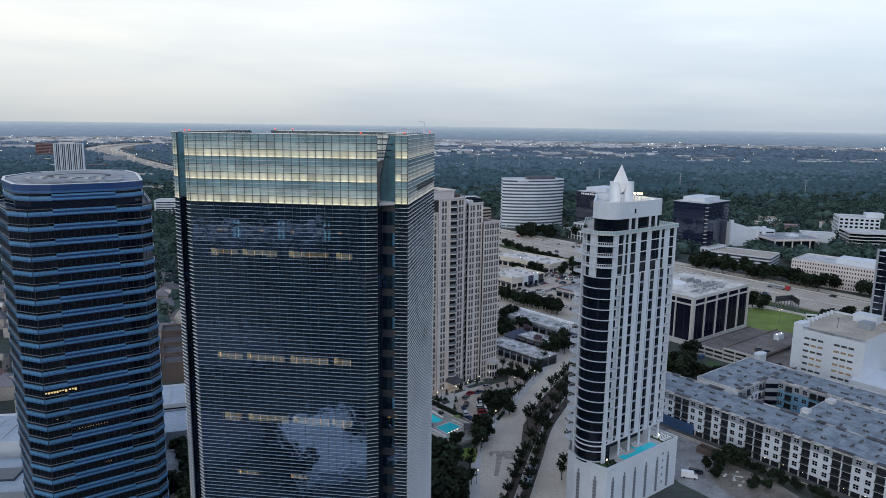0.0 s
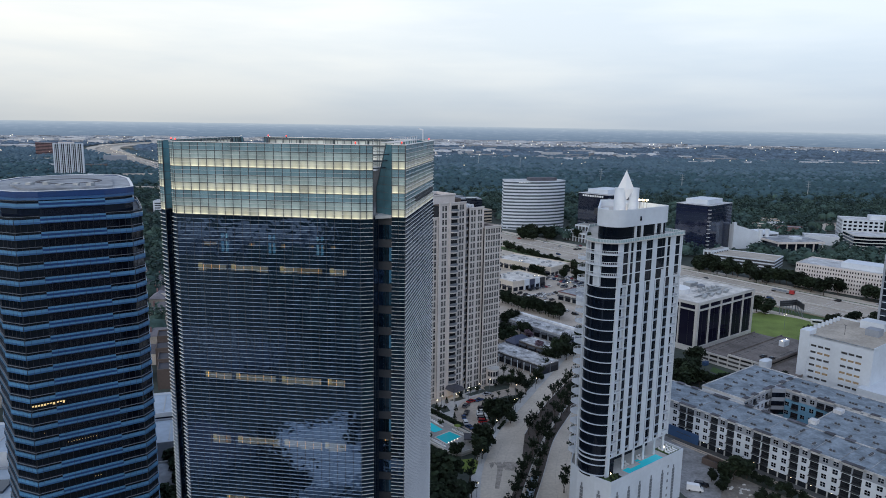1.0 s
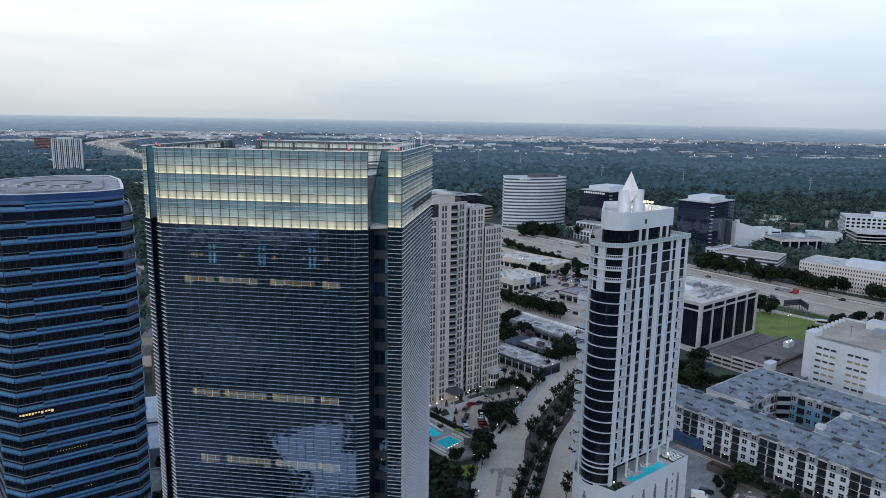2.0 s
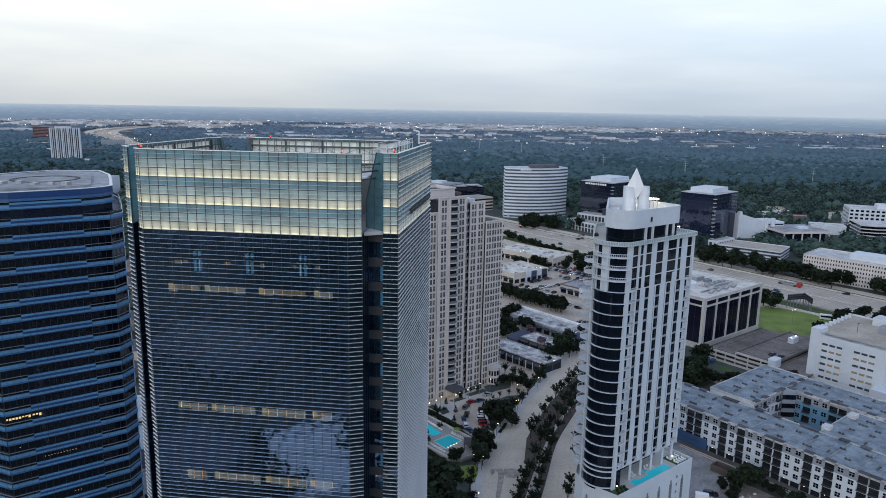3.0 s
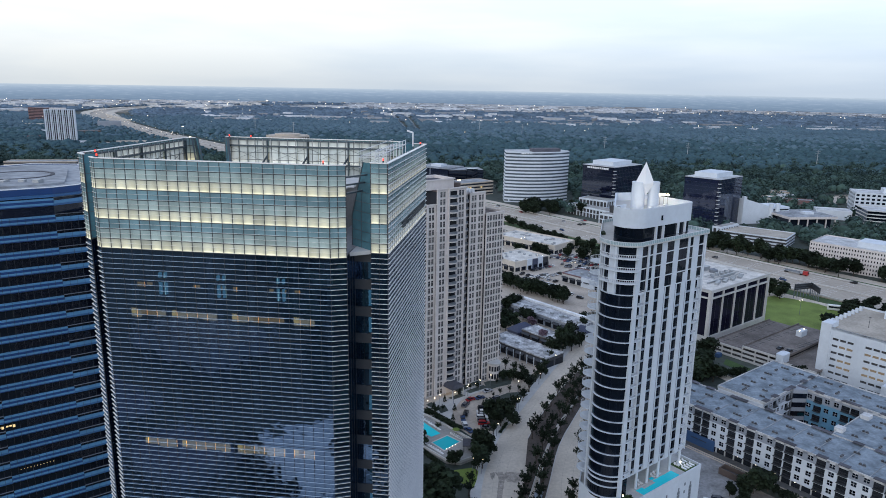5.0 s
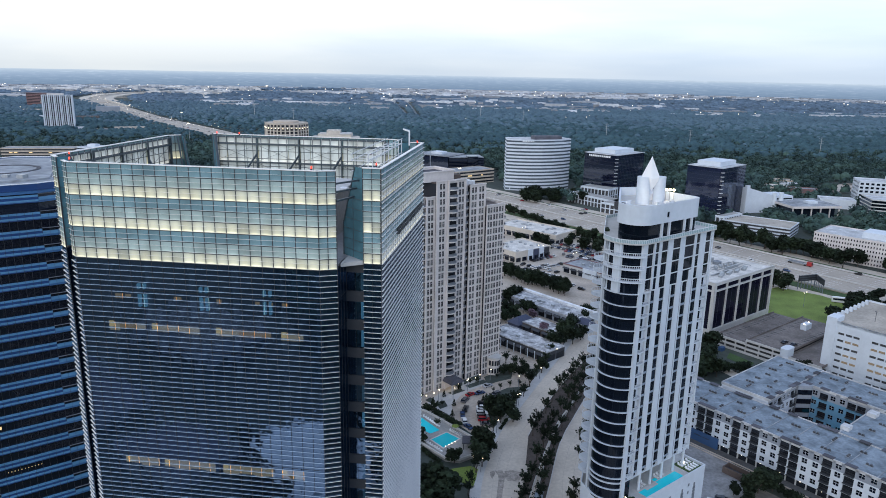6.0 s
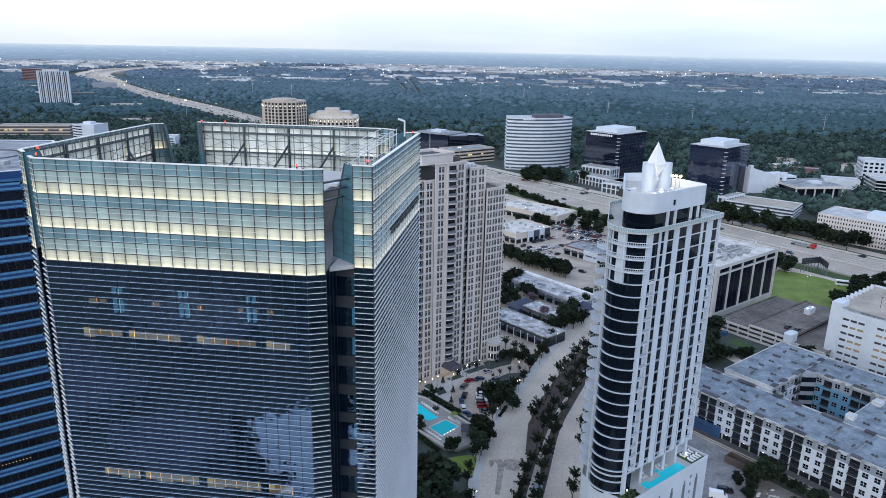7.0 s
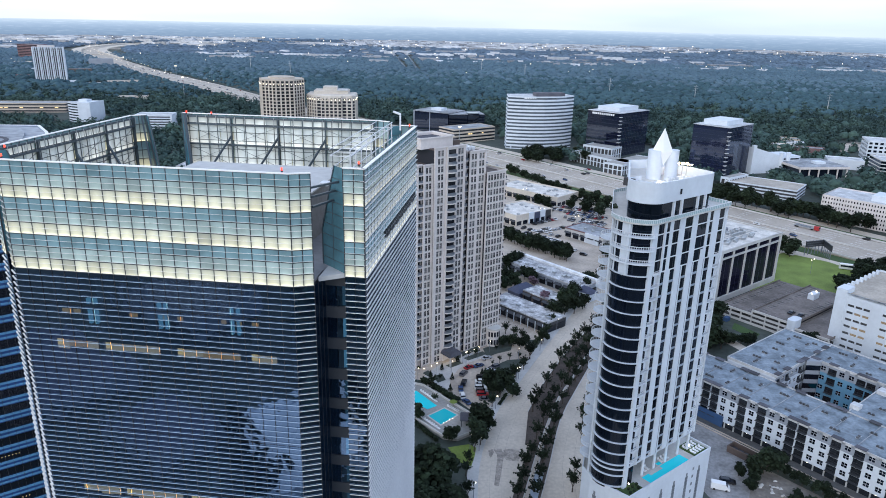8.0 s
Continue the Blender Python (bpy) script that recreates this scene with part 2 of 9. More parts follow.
def glow_panel(name, body, glow, strength, rough=0.35, cells=1):
    """Translucent glass screen with a strip light's falloff painted as emission, brightest at its lower edge (local z
    from 0 to 1); cells: panels side by side.
    """
    m, n, l = nodes_of(name)
    out, bs = n.new("ShaderNodeOutputMaterial"), n.new("ShaderNodeBsdfPrincipled")
    tc, sp, rp = n.new("ShaderNodeTexCoord"), n.new("ShaderNodeSeparateXYZ"), n.new("ShaderNodeValToRGB")
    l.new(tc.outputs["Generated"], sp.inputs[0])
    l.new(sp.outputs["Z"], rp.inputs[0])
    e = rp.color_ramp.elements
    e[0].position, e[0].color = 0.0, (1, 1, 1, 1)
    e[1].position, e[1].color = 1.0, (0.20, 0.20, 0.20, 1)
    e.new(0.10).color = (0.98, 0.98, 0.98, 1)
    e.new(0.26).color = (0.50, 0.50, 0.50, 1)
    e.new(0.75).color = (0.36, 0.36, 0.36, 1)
    inf, mr, mul = n.new("ShaderNodeObjectInfo"), n.new("ShaderNodeMapRange"), n.new("ShaderNodeMath")
    mr.inputs["To Min"].default_value, mr.inputs["To Max"].default_value = 0.75, 1.2
    l.new(inf.outputs["Random"], mr.inputs["Value"])
    mul.operation = "MULTIPLY"
    # the painted glow peaks at the middle of each panel, and a few panels are dimmer
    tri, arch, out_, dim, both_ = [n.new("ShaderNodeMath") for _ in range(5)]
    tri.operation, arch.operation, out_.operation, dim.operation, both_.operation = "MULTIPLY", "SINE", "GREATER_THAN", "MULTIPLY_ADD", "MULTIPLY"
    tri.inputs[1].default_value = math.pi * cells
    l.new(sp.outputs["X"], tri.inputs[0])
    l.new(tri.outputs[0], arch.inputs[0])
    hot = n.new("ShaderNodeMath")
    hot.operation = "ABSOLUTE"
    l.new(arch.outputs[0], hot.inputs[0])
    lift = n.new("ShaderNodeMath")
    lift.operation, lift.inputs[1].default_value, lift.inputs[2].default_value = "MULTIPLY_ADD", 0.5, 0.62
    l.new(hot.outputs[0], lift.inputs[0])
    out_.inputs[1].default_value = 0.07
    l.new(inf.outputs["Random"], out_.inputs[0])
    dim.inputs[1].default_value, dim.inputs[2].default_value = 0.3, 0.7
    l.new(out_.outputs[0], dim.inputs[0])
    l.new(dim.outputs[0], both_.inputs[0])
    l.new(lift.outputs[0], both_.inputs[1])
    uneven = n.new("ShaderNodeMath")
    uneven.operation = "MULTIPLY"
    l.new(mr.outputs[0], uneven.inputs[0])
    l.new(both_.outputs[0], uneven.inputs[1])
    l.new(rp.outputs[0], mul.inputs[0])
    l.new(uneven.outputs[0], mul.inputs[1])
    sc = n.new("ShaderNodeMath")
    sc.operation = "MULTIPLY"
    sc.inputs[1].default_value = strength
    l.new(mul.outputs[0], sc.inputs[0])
    # cloudy, uneven translucence from panel to panel
    geo, nz, nr, cl = n.new("ShaderNodeNewGeometry"), n.new("ShaderNodeTexNoise"), n.new("ShaderNodeMapRange"), n.new("ShaderNodeMixRGB")
    nz.inputs["Scale"].default_value, nz.inputs["Detail"].default_value = 0.45, 3
    l.new(geo.outputs["Position"], nz.inputs["Vector"])
    nr.inputs["From Min"].default_value, nr.inputs["From Max"].default_value = 0.3, 0.7
    l.new(nz.outputs["Fac"], nr.inputs["Value"])
    cl.inputs[1].default_value, cl.inputs[2].default_value = (*[v * 0.74 for v in body], 1), (*[v * 1.22 for v in body], 1)
    ms = n.new("ShaderNodeMath")
    ms.operation = "MULTIPLY_ADD"
    ms.inputs[1].default_value, ms.inputs[2].default_value = 0.5, -0.25
    av = n.new("ShaderNodeMath")
    l.new(inf.outputs["Random"], ms.inputs[0])
    l.new(ms.outputs[0], av.inputs[0])
    l.new(nr.outputs[0], av.inputs[1])
    l.new(av.outputs[0], cl.inputs[0])
    l.new(cl.outputs[0], bs.inputs["Base Color"])
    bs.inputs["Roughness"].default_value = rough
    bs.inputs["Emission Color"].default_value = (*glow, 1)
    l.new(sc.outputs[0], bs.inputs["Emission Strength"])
    l.new(bs.outputs[0], out.inputs[0])
    return m


M = {
    "asphalt": surface("asphalt", (0.10, 0.10, 0.10), 0.9, spread=0.25, big=0.05, fine=0.8),
    "concrete_road": surface("concrete_road", (0.55, 0.485, 0.405), 0.85, spread=0.14, big=0.06, fine=0.9),
    "worn_road": surface("worn_road", (0.37, 0.34, 0.31), 0.7, spread=0.3, big=0.4, fine=1.5),
    "cream_wall": surface("cream_wall", (0.58, 0.52, 0.45), 0.75, spread=0.1, big=0.08, fine=0.6),
    "freeway": surface("freeway", (0.41, 0.355, 0.295), 0.85, spread=0.12, big=0.03, fine=0.6),
    "concrete": surface("concrete", (0.31, 0.30, 0.28), 0.85, spread=0.15, big=0.1, fine=1.2),
    "pale_concrete": surface("pale_concrete", (0.52, 0.51, 0.49), 0.8, spread=0.1, big=0.12, fine=1.0),
    "garage_deck": surface("garage_deck", (0.155, 0.135, 0.125), 0.9, spread=0.3, big=0.12, fine=0.9),
    "white_wall": surface("white_wall", (0.60, 0.645, 0.70), 0.6, spread=0.05, big=0.15, fine=0.8, bump=0.05),
    "white_metal": surface("white_metal", (0.66, 0.68, 0.71), 0.35, spread=0.05, bump=0.0),
    "beige_wall": surface("beige_wall", (0.64, 0.588, 0.562), 0.75, spread=0.08, big=0.12, fine=0.9),
    "tan_wall": surface("tan_wall", (0.50, 0.425, 0.35), 0.75, spread=0.08, big=0.05, fine=0.5),
    "grey_wall": surface("grey_wall", (0.27, 0.295, 0.335), 0.75, spread=0.08),
    "red_brick": surface("red_brick", (0.19, 0.11, 0.11), 0.85, spread=0.15),
    "brown_wall": surface("brown_wall", (0.10, 0.075, 0.065), 0.8, spread=0.15),
    "blue_wall": surface("blue_wall", (0.035, 0.085, 0.19), 0.7, spread=0.08),
    "teal_wall": surface("teal_wall", (0.13, 0.29, 0.42), 0.7, spread=0.08),
    "roof_white": surface("roof_white", (0.48, 0.485, 0.495), 0.75, spread=0.28, big=0.12, fine=0.7),
    "roof_grey": surface("roof_grey", (0.27, 0.285, 0.305), 0.8, spread=0.34, big=0.10, fine=0.45),
    "roof_blue": surface("roof_blue", (0.33, 0.40, 0.48), 0.6, spread=0.12, big=0.05, fine=0.4),
    "roof_dark": surface("roof_dark", (0.07, 0.07, 0.085), 0.85, spread=0.25, per_object=0.35),
    "shingle": surface("shingle", (0.13, 0.125, 0.14), 0.9, spread=0.25, fine=1.6, per_object=0.4),
    "house_wall": surface("house_wall", (0.40, 0.36, 0.32), 0.85, per_object=0.4),
    "dark_frame": surface("dark_frame", (0.035, 0.038, 0.045), 0.45, spread=0.1, bump=0.0),
    "steel": surface("steel", (0.40, 0.42, 0.44), 0.4, 0.6, spread=0.1, bump=0.0),
    "grey_steel": surface("grey_steel", (0.20, 0.22, 0.25), 0.5, 0.3, spread=0.1, bump=0.0),
    # one white fin in two colours: skylight put in, front blued, rest warmed
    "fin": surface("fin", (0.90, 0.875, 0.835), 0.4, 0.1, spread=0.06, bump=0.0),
    "fin_front_blued": surface("fin_front_blued", (0.45, 0.56, 0.69), 0.4, 0.1, spread=0.06, bump=0.0),
    "tan_deck": surface("tan_deck", (0.40, 0.355, 0.30), 0.85, spread=0.18, big=0.1, fine=0.8),
    "blue_band": surface("blue_band", (0.105, 0.27, 0.46), 0.3, 0.1, spread=0.12, fine=0.4, bump=0.0, spec=0.8),
    "mid_blue_band": surface("mid_blue_band", (0.045, 0.135, 0.30), 0.3, 0.1, spread=0.12, fine=0.4, bump=0.0, spec=0.8),
    "deep_blue_band": surface("deep_blue_band", (0.018, 0.062, 0.20), 0.3, 0.15, spread=0.12, fine=0.4, bump=0.0, spec=0.8),
    "glass_navy": dark_glass("glass_navy", (0.006, 0.009, 0.018), 0.30),
    "glass_black": dark_glass("glass_black", (0.005, 0.008, 0.015), 0.19),
    "glass_window": dark_glass("glass_window", (0.02, 0.024, 0.03), 0.30),
    "glass_pale": dark_glass("glass_pale", (0.15, 0.18, 0.215), 0.42),
    "glass_flat": dark_glass("glass_flat", (0.028, 0.030, 0.036), 0.24),
    "glass_mirror": dark_glass("glass_mirror", (0.012, 0.016, 0.040), 0.55),
    "glass_vision": clear_glass("glass_vision", (0.14, 0.23, 0.34), 2.9),
    # tower glass darkened on the long sides to keep out slanting sky reflection
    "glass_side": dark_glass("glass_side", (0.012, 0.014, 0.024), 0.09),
    # every crown glass glows by itself in place of light shining through
    "glass_crown": glow_panel("glass_crown", (0.16, 0.265, 0.30), (0.7, 0.95, 0.9), 0.05, 0.15),
    "glass_teal": glow_panel("glass_teal", (0.075, 0.19, 0.235), (0.4, 0.8, 0.9), 0.02, 0.2),
    "crown_frost": glow_panel("crown_frost", (0.28, 0.365, 0.36), (0.85, 0.95, 0.8), 0.14, 0.2),
    "crown_lit": glow_panel("crown_lit", (0.30, 0.34, 0.32), (1.0, 0.92, 0.58), 0.66, 0.25),
    "crown_lit_side": glow_panel("crown_lit_side", (0.32, 0.36, 0.36), (1.0, 0.95, 0.74), 0.36, 0.25, 22),
    "crown_lit_row": glow_panel("crown_lit_row", (0.30, 0.34, 0.32), (1.0, 0.92, 0.58), 0.60, 0.25, 22),
    "crown_inside": glow_panel("crown_inside", (0.43, 0.50, 0.51), (1.0, 0.97, 0.84), 0.38),
    "crown_steel": surface("crown_steel", (0.075, 0.098, 0.115), 0.45, 0.3, spread=0.12, bump=0.0),
    "spire_lit": surface("spire_lit", (0.82, 0.82, 0.82), 0.4, bump=0.0, spread=0.02),
    "slab": surface("slab", (0.05, 0.05, 0.055), 0.9),
    "ceiling_lit": glowing("ceiling_lit", (1.0, 0.74, 0.36), 0.85),
    "cyan_lit": glowing("cyan_lit", (0.35, 0.70, 0.82), 0.8),
    "cyan_dim": glowing("cyan_dim", (0.30, 0.52, 0.60), 0.32),
    "room_tan": glowing("room_tan", (1.0, 0.60, 0.32), 1.15),
    "room_lit": glowing("room_lit", (1.0, 0.52, 0.17), 2.3),
    "room_dim": glowing("room_dim", (1.0, 0.48, 0.17), 0.9),
    "slot_glow": glowing("slot_glow", (1.0, 0.80, 0.58), 0.16),
    "lamp_flood": glowing("lamp_flood", (1.0, 0.80, 0.50), 9.0),
    "lamp_warm": glowing("lamp_warm", (1.0, 0.86, 0.62), 6.0),
    "lamp_red": glowing("lamp_red", (1.0, 0.05, 0.03), 3.0),
    "far_light": glowing("far_light", (1.0, 0.90, 0.74), 2.2),
    "pool_water": dark_glass("pool_water", (0.03, 0.60, 0.66), 0.12, 0.05, 0.05),
    "grass": surface("grass", (0.045, 0.085, 0.025), 0.95, spread=0.3, big=0.06, fine=2.0),
    "lawn": surface("lawn", (0.16, 0.22, 0.045), 0.95, spread=0.25, big=0.08, fine=2.0),
    "mauve_leaf": surface("mauve_leaf", (0.15, 0.095, 0.12), 0.85, spread=0.25, per_island=0.5, bump=0.0),
    "plant_wall": surface("plant_wall", (0.24, 0.235, 0.24), 0.8, spread=0.15),
    "bark": surface("bark", (0.07, 0.055, 0.045), 0.95),
    "leaf": surface("leaf", (0.014, 0.022, 0.014), 0.85, spec=0.15, col2=(0.024, 0.036, 0.019), spread=0.25, per_object=0.3, per_island=0.45, bump=0.0),
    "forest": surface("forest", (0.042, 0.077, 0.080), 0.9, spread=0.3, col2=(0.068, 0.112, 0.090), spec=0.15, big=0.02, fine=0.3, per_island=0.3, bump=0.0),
    # paler, bluer copies of forest: distance haze put into the base colour
    "forest_haze_far": surface("forest_haze_far", (0.115, 0.160, 0.208), 0.95, spec=0.1, spread=0.22, big=0.003, fine=0.05, per_island=0.22, bump=0.0),
    "forest_haze_deep": surface("forest_haze_deep", (0.092, 0.147, 0.184), 0.9, spec=0.1, col2=(0.106, 0.165, 0.202), spread=0.14, big=0.004, fine=0.2, per_island=0.12, bump=0.0),
    "forest_haze_mid": surface("forest_haze_mid", (0.049, 0.094, 0.112), 0.9, spec=0.1, col2=(0.063, 0.115, 0.133), spread=0.14, big=0.004, fine=0.2, per_island=0.12, bump=0.0),
    "ground": surface("ground", (0.045, 0.065, 0.056), 0.95, spread=0.35, big=0.02, fine=0.3, col2=(0.07, 0.085, 0.072)),
    "site_paving": surface("site_paving", (0.24, 0.238, 0.24), 0.85, spread=0.3, big=0.15, fine=0.9),
    "membrane": surface("membrane", (0.76, 0.77, 0.78), 0.7, spread=0.2, big=0.05, fine=0.4),
    "lot": surface("lot", (0.45, 0.385, 0.32), 0.85, spread=0.2, big=0.08, fine=0.8),
    "roof_mid": surface("roof_mid", (0.165, 0.208, 0.250), 0.8, spread=0.3, big=0.22, fine=0.9, col2=(0.260, 0.312, 0.362)),
    "brick_paving": surface("brick_paving", (0.22, 0.13, 0.10), 0.9, spread=0.3, big=0.3, fine=2.0),
    "glass_box": dark_glass("glass_box", (0.008, 0.008, 0.018), 0.10),
    "worn_road": surface("worn_road", (0.33, 0.29, 0.25), 0.9, spread=0.35, big=0.5, fine=1.5),
    "condenser": surface("condenser", (0.085, 0.09, 0.10), 0.5, 0.2, spread=0.2, bump=0.0),
    "mulch": surface("mulch", (0.075, 0.06, 0.052), 0.95, spread=0.35, big=0.2, fine=2.0),
    "dirt": surface("dirt", (0.20, 0.178, 0.155), 0.95, spread=0.3, big=0.15, fine=0.7),
    "shop_roof": surface("shop_roof", (0.60, 0.57, 0.53), 0.75, spread=0.22, big=0.14, fine=0.8),
    "patched_roof": surface("patched_roof", (0.36, 0.36, 0.37), 0.75, spread=0.5, big=0.22, fine=0.9, col2=(0.64, 0.64, 0.65)),
    "spandrel_grey": surface("spandrel_grey", (0.27, 0.32, 0.385), 0.5, spread=0.1, bump=0.0),
    "slate_blue": surface("slate_blue", (0.055, 0.065, 0.11), 0.7, spread=0.2, fine=1.4),
    "rail_glass": surface("rail_glass", (0.33, 0.45, 0.47), 0.2, spread=0.1, bump=0.0),
    "clearing": surface("clearing", (0.15, 0.19, 0.21), 0.95, spread=0.25, big=0.02, fine=0.2),
    "tyre": surface("tyre", (0.02, 0.02, 0.02), 0.9, bump=0.0),
    "far_shed": surface("far_shed", (0.55, 0.54, 0.53), 0.8, spread=0.2, per_island=0.4, bump=0.0),
    "far_roof": surface("far_roof", (0.41, 0.42, 0.44), 0.8, spread=0.2, per_island=0.55, bump=0.0),
    "red_paint": surface("red_paint", (0.35, 0.03, 0.03), 0.35, bump=0.0),
    "sign_white": surface("sign_white", (0.8, 0.8, 0.8), 0.5, bump=0.0),
}
PAINT = [surface("car_paint_" + n, c, 0.25, 0.1, spread=0.04, bump=0.0, spec=0.7) for n, c in (
    ("white", (0.75, 0.75, 0.75)), ("black", (0.015, 0.015, 0.018)), ("silver", (0.42, 0.43, 0.45)), ("grey", (0.12, 0.12, 0.13)),
    ("red", (0.30, 0.015, 0.02)), ("blue", (0.025, 0.06, 0.15)))]

# ---- ground, roads ----
ground = new("ground", MB().prism([(4900 * math.cos(math.tau * i / 96), 4900 * math.sin(math.tau * i / 96)) for i in range(96)], -3.0, 0.0).mesh("ground", M["ground"]))
tagged(ground, "dark green and brown ground of a wooded city", "ground", "", "structure")

GU, GV = (0.643, -0.766), (0.766, 0.643)  # street grid: along and across the freeway


def grid(s, n, o=(0.0, 0.0)):
    return (o[0] + GU[0] * s + GV[0] * n, o[1] + GU[1] * s + GV[1] * n)


def curve(pts, step=8.0):
    """A smooth line through the points (Catmull-Rom)."""
    out = []
    for i in range(len(pts) - 1):
        p = [Vector(pts[max(0, min(len(pts) - 1, i + k))]) for k in (-1, 0, 1, 2)]
        n = max(1, int((p[2] - p[1]).length / step))
        for j in range(n):
            t = j / n
            v = 0.5 * (2 * p[1] + (p[2] - p[0]) * t + (2 * p[0] - 5 * p[1] + 4 * p[2] - p[3]) * t * t + (3 * p[1] - p[0] - 3 * p[2] + p[3]) * t ** 3)
            out.append((v.x, v.y))
    return out + [tuple(pts[-1])]


def side(line, d):
    """The line moved to its right by d."""
    out = []
    for i, p in enumerate(line):
        a, b = Vector(line[max(0, i - 1)]), Vector(line[min(len(line) - 1, i + 1)])
        e = (b - a).normalized()
        out.append((p[0] + e.y * d, p[1] - e.x * d))
    return out


def ribbon(mb, left, right, z0, z1):
    n = len(left)
    vs = [(x, y, z) for z in (z0, z1) for p in (left, right) for x, y in p]
    fs = []
    for i in range(n - 1):
        fs += [(2 * n + i, 3 * n + i, 3 * n + i + 1, 2 * n + i + 1), (i, 2 * n + i, 2 * n + i + 1, i + 1), (n + i + 1, 3 * n + i + 1, 3 * n + i, n + i)]
    fs += [(0, n, 3 * n, 2 * n), (n - 1, 3 * n - 1, 4 * n - 1, 2 * n - 1)]
    return mb.add(vs, fs)


def strip(name, line, d0, d1, z0, z1, mat, label, category, kind="structure", parent=None):
    ob = new(name, ribbon(MB(), side(line, d0), side(line, d1), z0, z1).mesh(name, mat))
    ob.parent = parent
    return tagged(ob, label, category, "", kind)


# boulevard: two carriageways, two planted medians with a busway between
BLVD = curve([(10.0, 150), (7.0, 190), (6.5, 227), (8.5, 251), (15.0, 278), (21.5, 293), (33, 320), (46, 350), (60, 381), (72.5, 406), (92, 443), (118, 492)])
strip("road_boulevard", BLVD, 1.2, 46.0, 0.0, 0.06, M["concrete_road"], "pale concrete boulevard carriageways with worn lanes", "road")
strip("pavement_west", BLVD, -2.4, 1.2, 0.0, 0.2, M["pale_concrete"], "concrete footpath along the boulevard", "pavement")
strip("pavement_east", BLVD, 41.5, 46.5, 0.06, 0.2, M["pale_concrete"], "concrete footpath along the boulevard", "pavement")
ROW_A = curve([(28.4, 276.3), (35.3, 295.8), (43.4, 314.4), (53.0, 333.9), (63, 352), (80, 384), (98, 420)], 7.2)
ROW_B = curve([(11.5, 190), (15.4, 210), (19.4, 225.5), (25.3, 248.4), (31.3, 269.0), (37.8, 288.2), (45.5, 304.8), (54.5, 325.6), (68, 352), (92, 398)], 7.2)
ROW_C = curve([(17, 195), (22.6, 219), (29.1, 243.8), (36.3, 272.3), (43.7, 291.2), (51.7, 310.1), (59, 327), (72, 352), (96, 398)], 7.2)
strip("median_side", ROW_A, -1.5, 4.0, 0.06, 0.232, M["mulch"], "planted median bed of dark mulch", "median")
sheet("median_tip", [(26.9, 276.9), (24.3, 257.0), (25.4, 255.8), (30.2, 270.0), (31.9, 274.9)], 0.06, 0.228, M["mulch"], "tapered end of the planted median", "median")
strip("median_west", ROW_B, -1.7, 1.3, 0.06, 0.24, M["mulch"], "planted median bed of dark mulch", "median")
strip("median_east", ROW_C, -1.5, 1.6, 0.06, 0.24, M["mulch"], "planted median bed of dark mulch", "median")
for ln, d in ((ROW_A, -1.8), (ROW_B, 1.3), (ROW_C, -1.8), (ROW_C, 1.6)):
    strip("kerb", ln, d, d + 0.3, 0.06, 0.27, M["pale_concrete"], "pale concrete kerb of the median", "kerb")
# expansion joints, lane marks and tyre-darkened patches
mk = MB()
for d in (4.8, 8.3, 27.5, 31.0, 34.5, 38.0):
    ln = side(BLVD, d)
    for k in range(0, len(ln) - 1):
        mk.beam((*ln[k], 0.064), (*ln[k + 1], 0.064), 0.05, 0.006)
ln0, ln1 = side(BLVD, 1.4), side(BLVD, 11.0)
for k in range(0, len(BLVD) - 1):
    mk.beam((*ln0[k], 0.0635), (*ln1[k], 0.0635), 0.04, 0.005)
lanes = new("road_joint", mk.mesh("road_joint", M["worn_road"]))
tagged(lanes, "dark expansion joints in the boulevard slabs", "road joint", "", "structure")
for pts in ([(16.6, 252.3), (19.7, 253.2), (22.5, 251.7), (21.9, 248.4), (20.2, 249.2), (18.6, 247.6), (17.4, 248.6)], [(14.4, 253), (16.2, 252.6), (15.9, 249.6), (15.0, 245), (14.0, 238.8), (14.4, 246)], [(11.6, 251.6), (13.2, 252.6), (13.4, 250.8), (12.3, 247.2), (11.8, 248.8)]):
    patch_z = 0.064 + 0.003 * abs(pts[0][0] - 9.5)
    sheet("road_patch", pts, 0.055, patch_z, M["worn_road"], "dark tyre-worn patch in the carriageway", "road patch")

# freeway: frontage road, main lanes, barriers; straight for two kilometres, then bending away
FW = curve([grid(s, n) for s, n in ((620, 500), (200, 507), (-230, 515), (-450, 519), (-1085, 528))] + [(-490, 1435), (-622, 1600), (-775, 1790), (-950, 2035), (-1160, 2335), (-1370, 2640), (-1485, 2880), (-1555, 3180), (-1560, 3400), (-1450, 3650), (-1200, 3950), (-900, 4250)], 40)
strip("road_freeway", FW, -27, 27, 0.0, 0.9, M["freeway"], "wide pale concrete freeway with many lanes", "road")
for d in (-27.3, -0.4, 26.7):
    strip("barrier", FW, d, d + 0.6, 0.9, 1.9, M["pale_concrete"], "low concrete barrier wall along the freeway", "barrier")
strip("road_frontage_near", FW[:37], -54, -38, 0.0, 0.08, M["concrete_road"], "concrete frontage road beside the freeway", "road")
strip("road_frontage_far", FW[:40], 36, 48, 0.0, 0.08, M["concrete_road"], "concrete frontage road beside the freeway", "road")
FW_FAR = [p for p in FW if p[1] > 2250]
strip("road_interchange", FW_FAR, -60, -27.4, 0.0, 5.0, M["concrete_road"], "pale raised outer lanes of the distant interchange", "road")
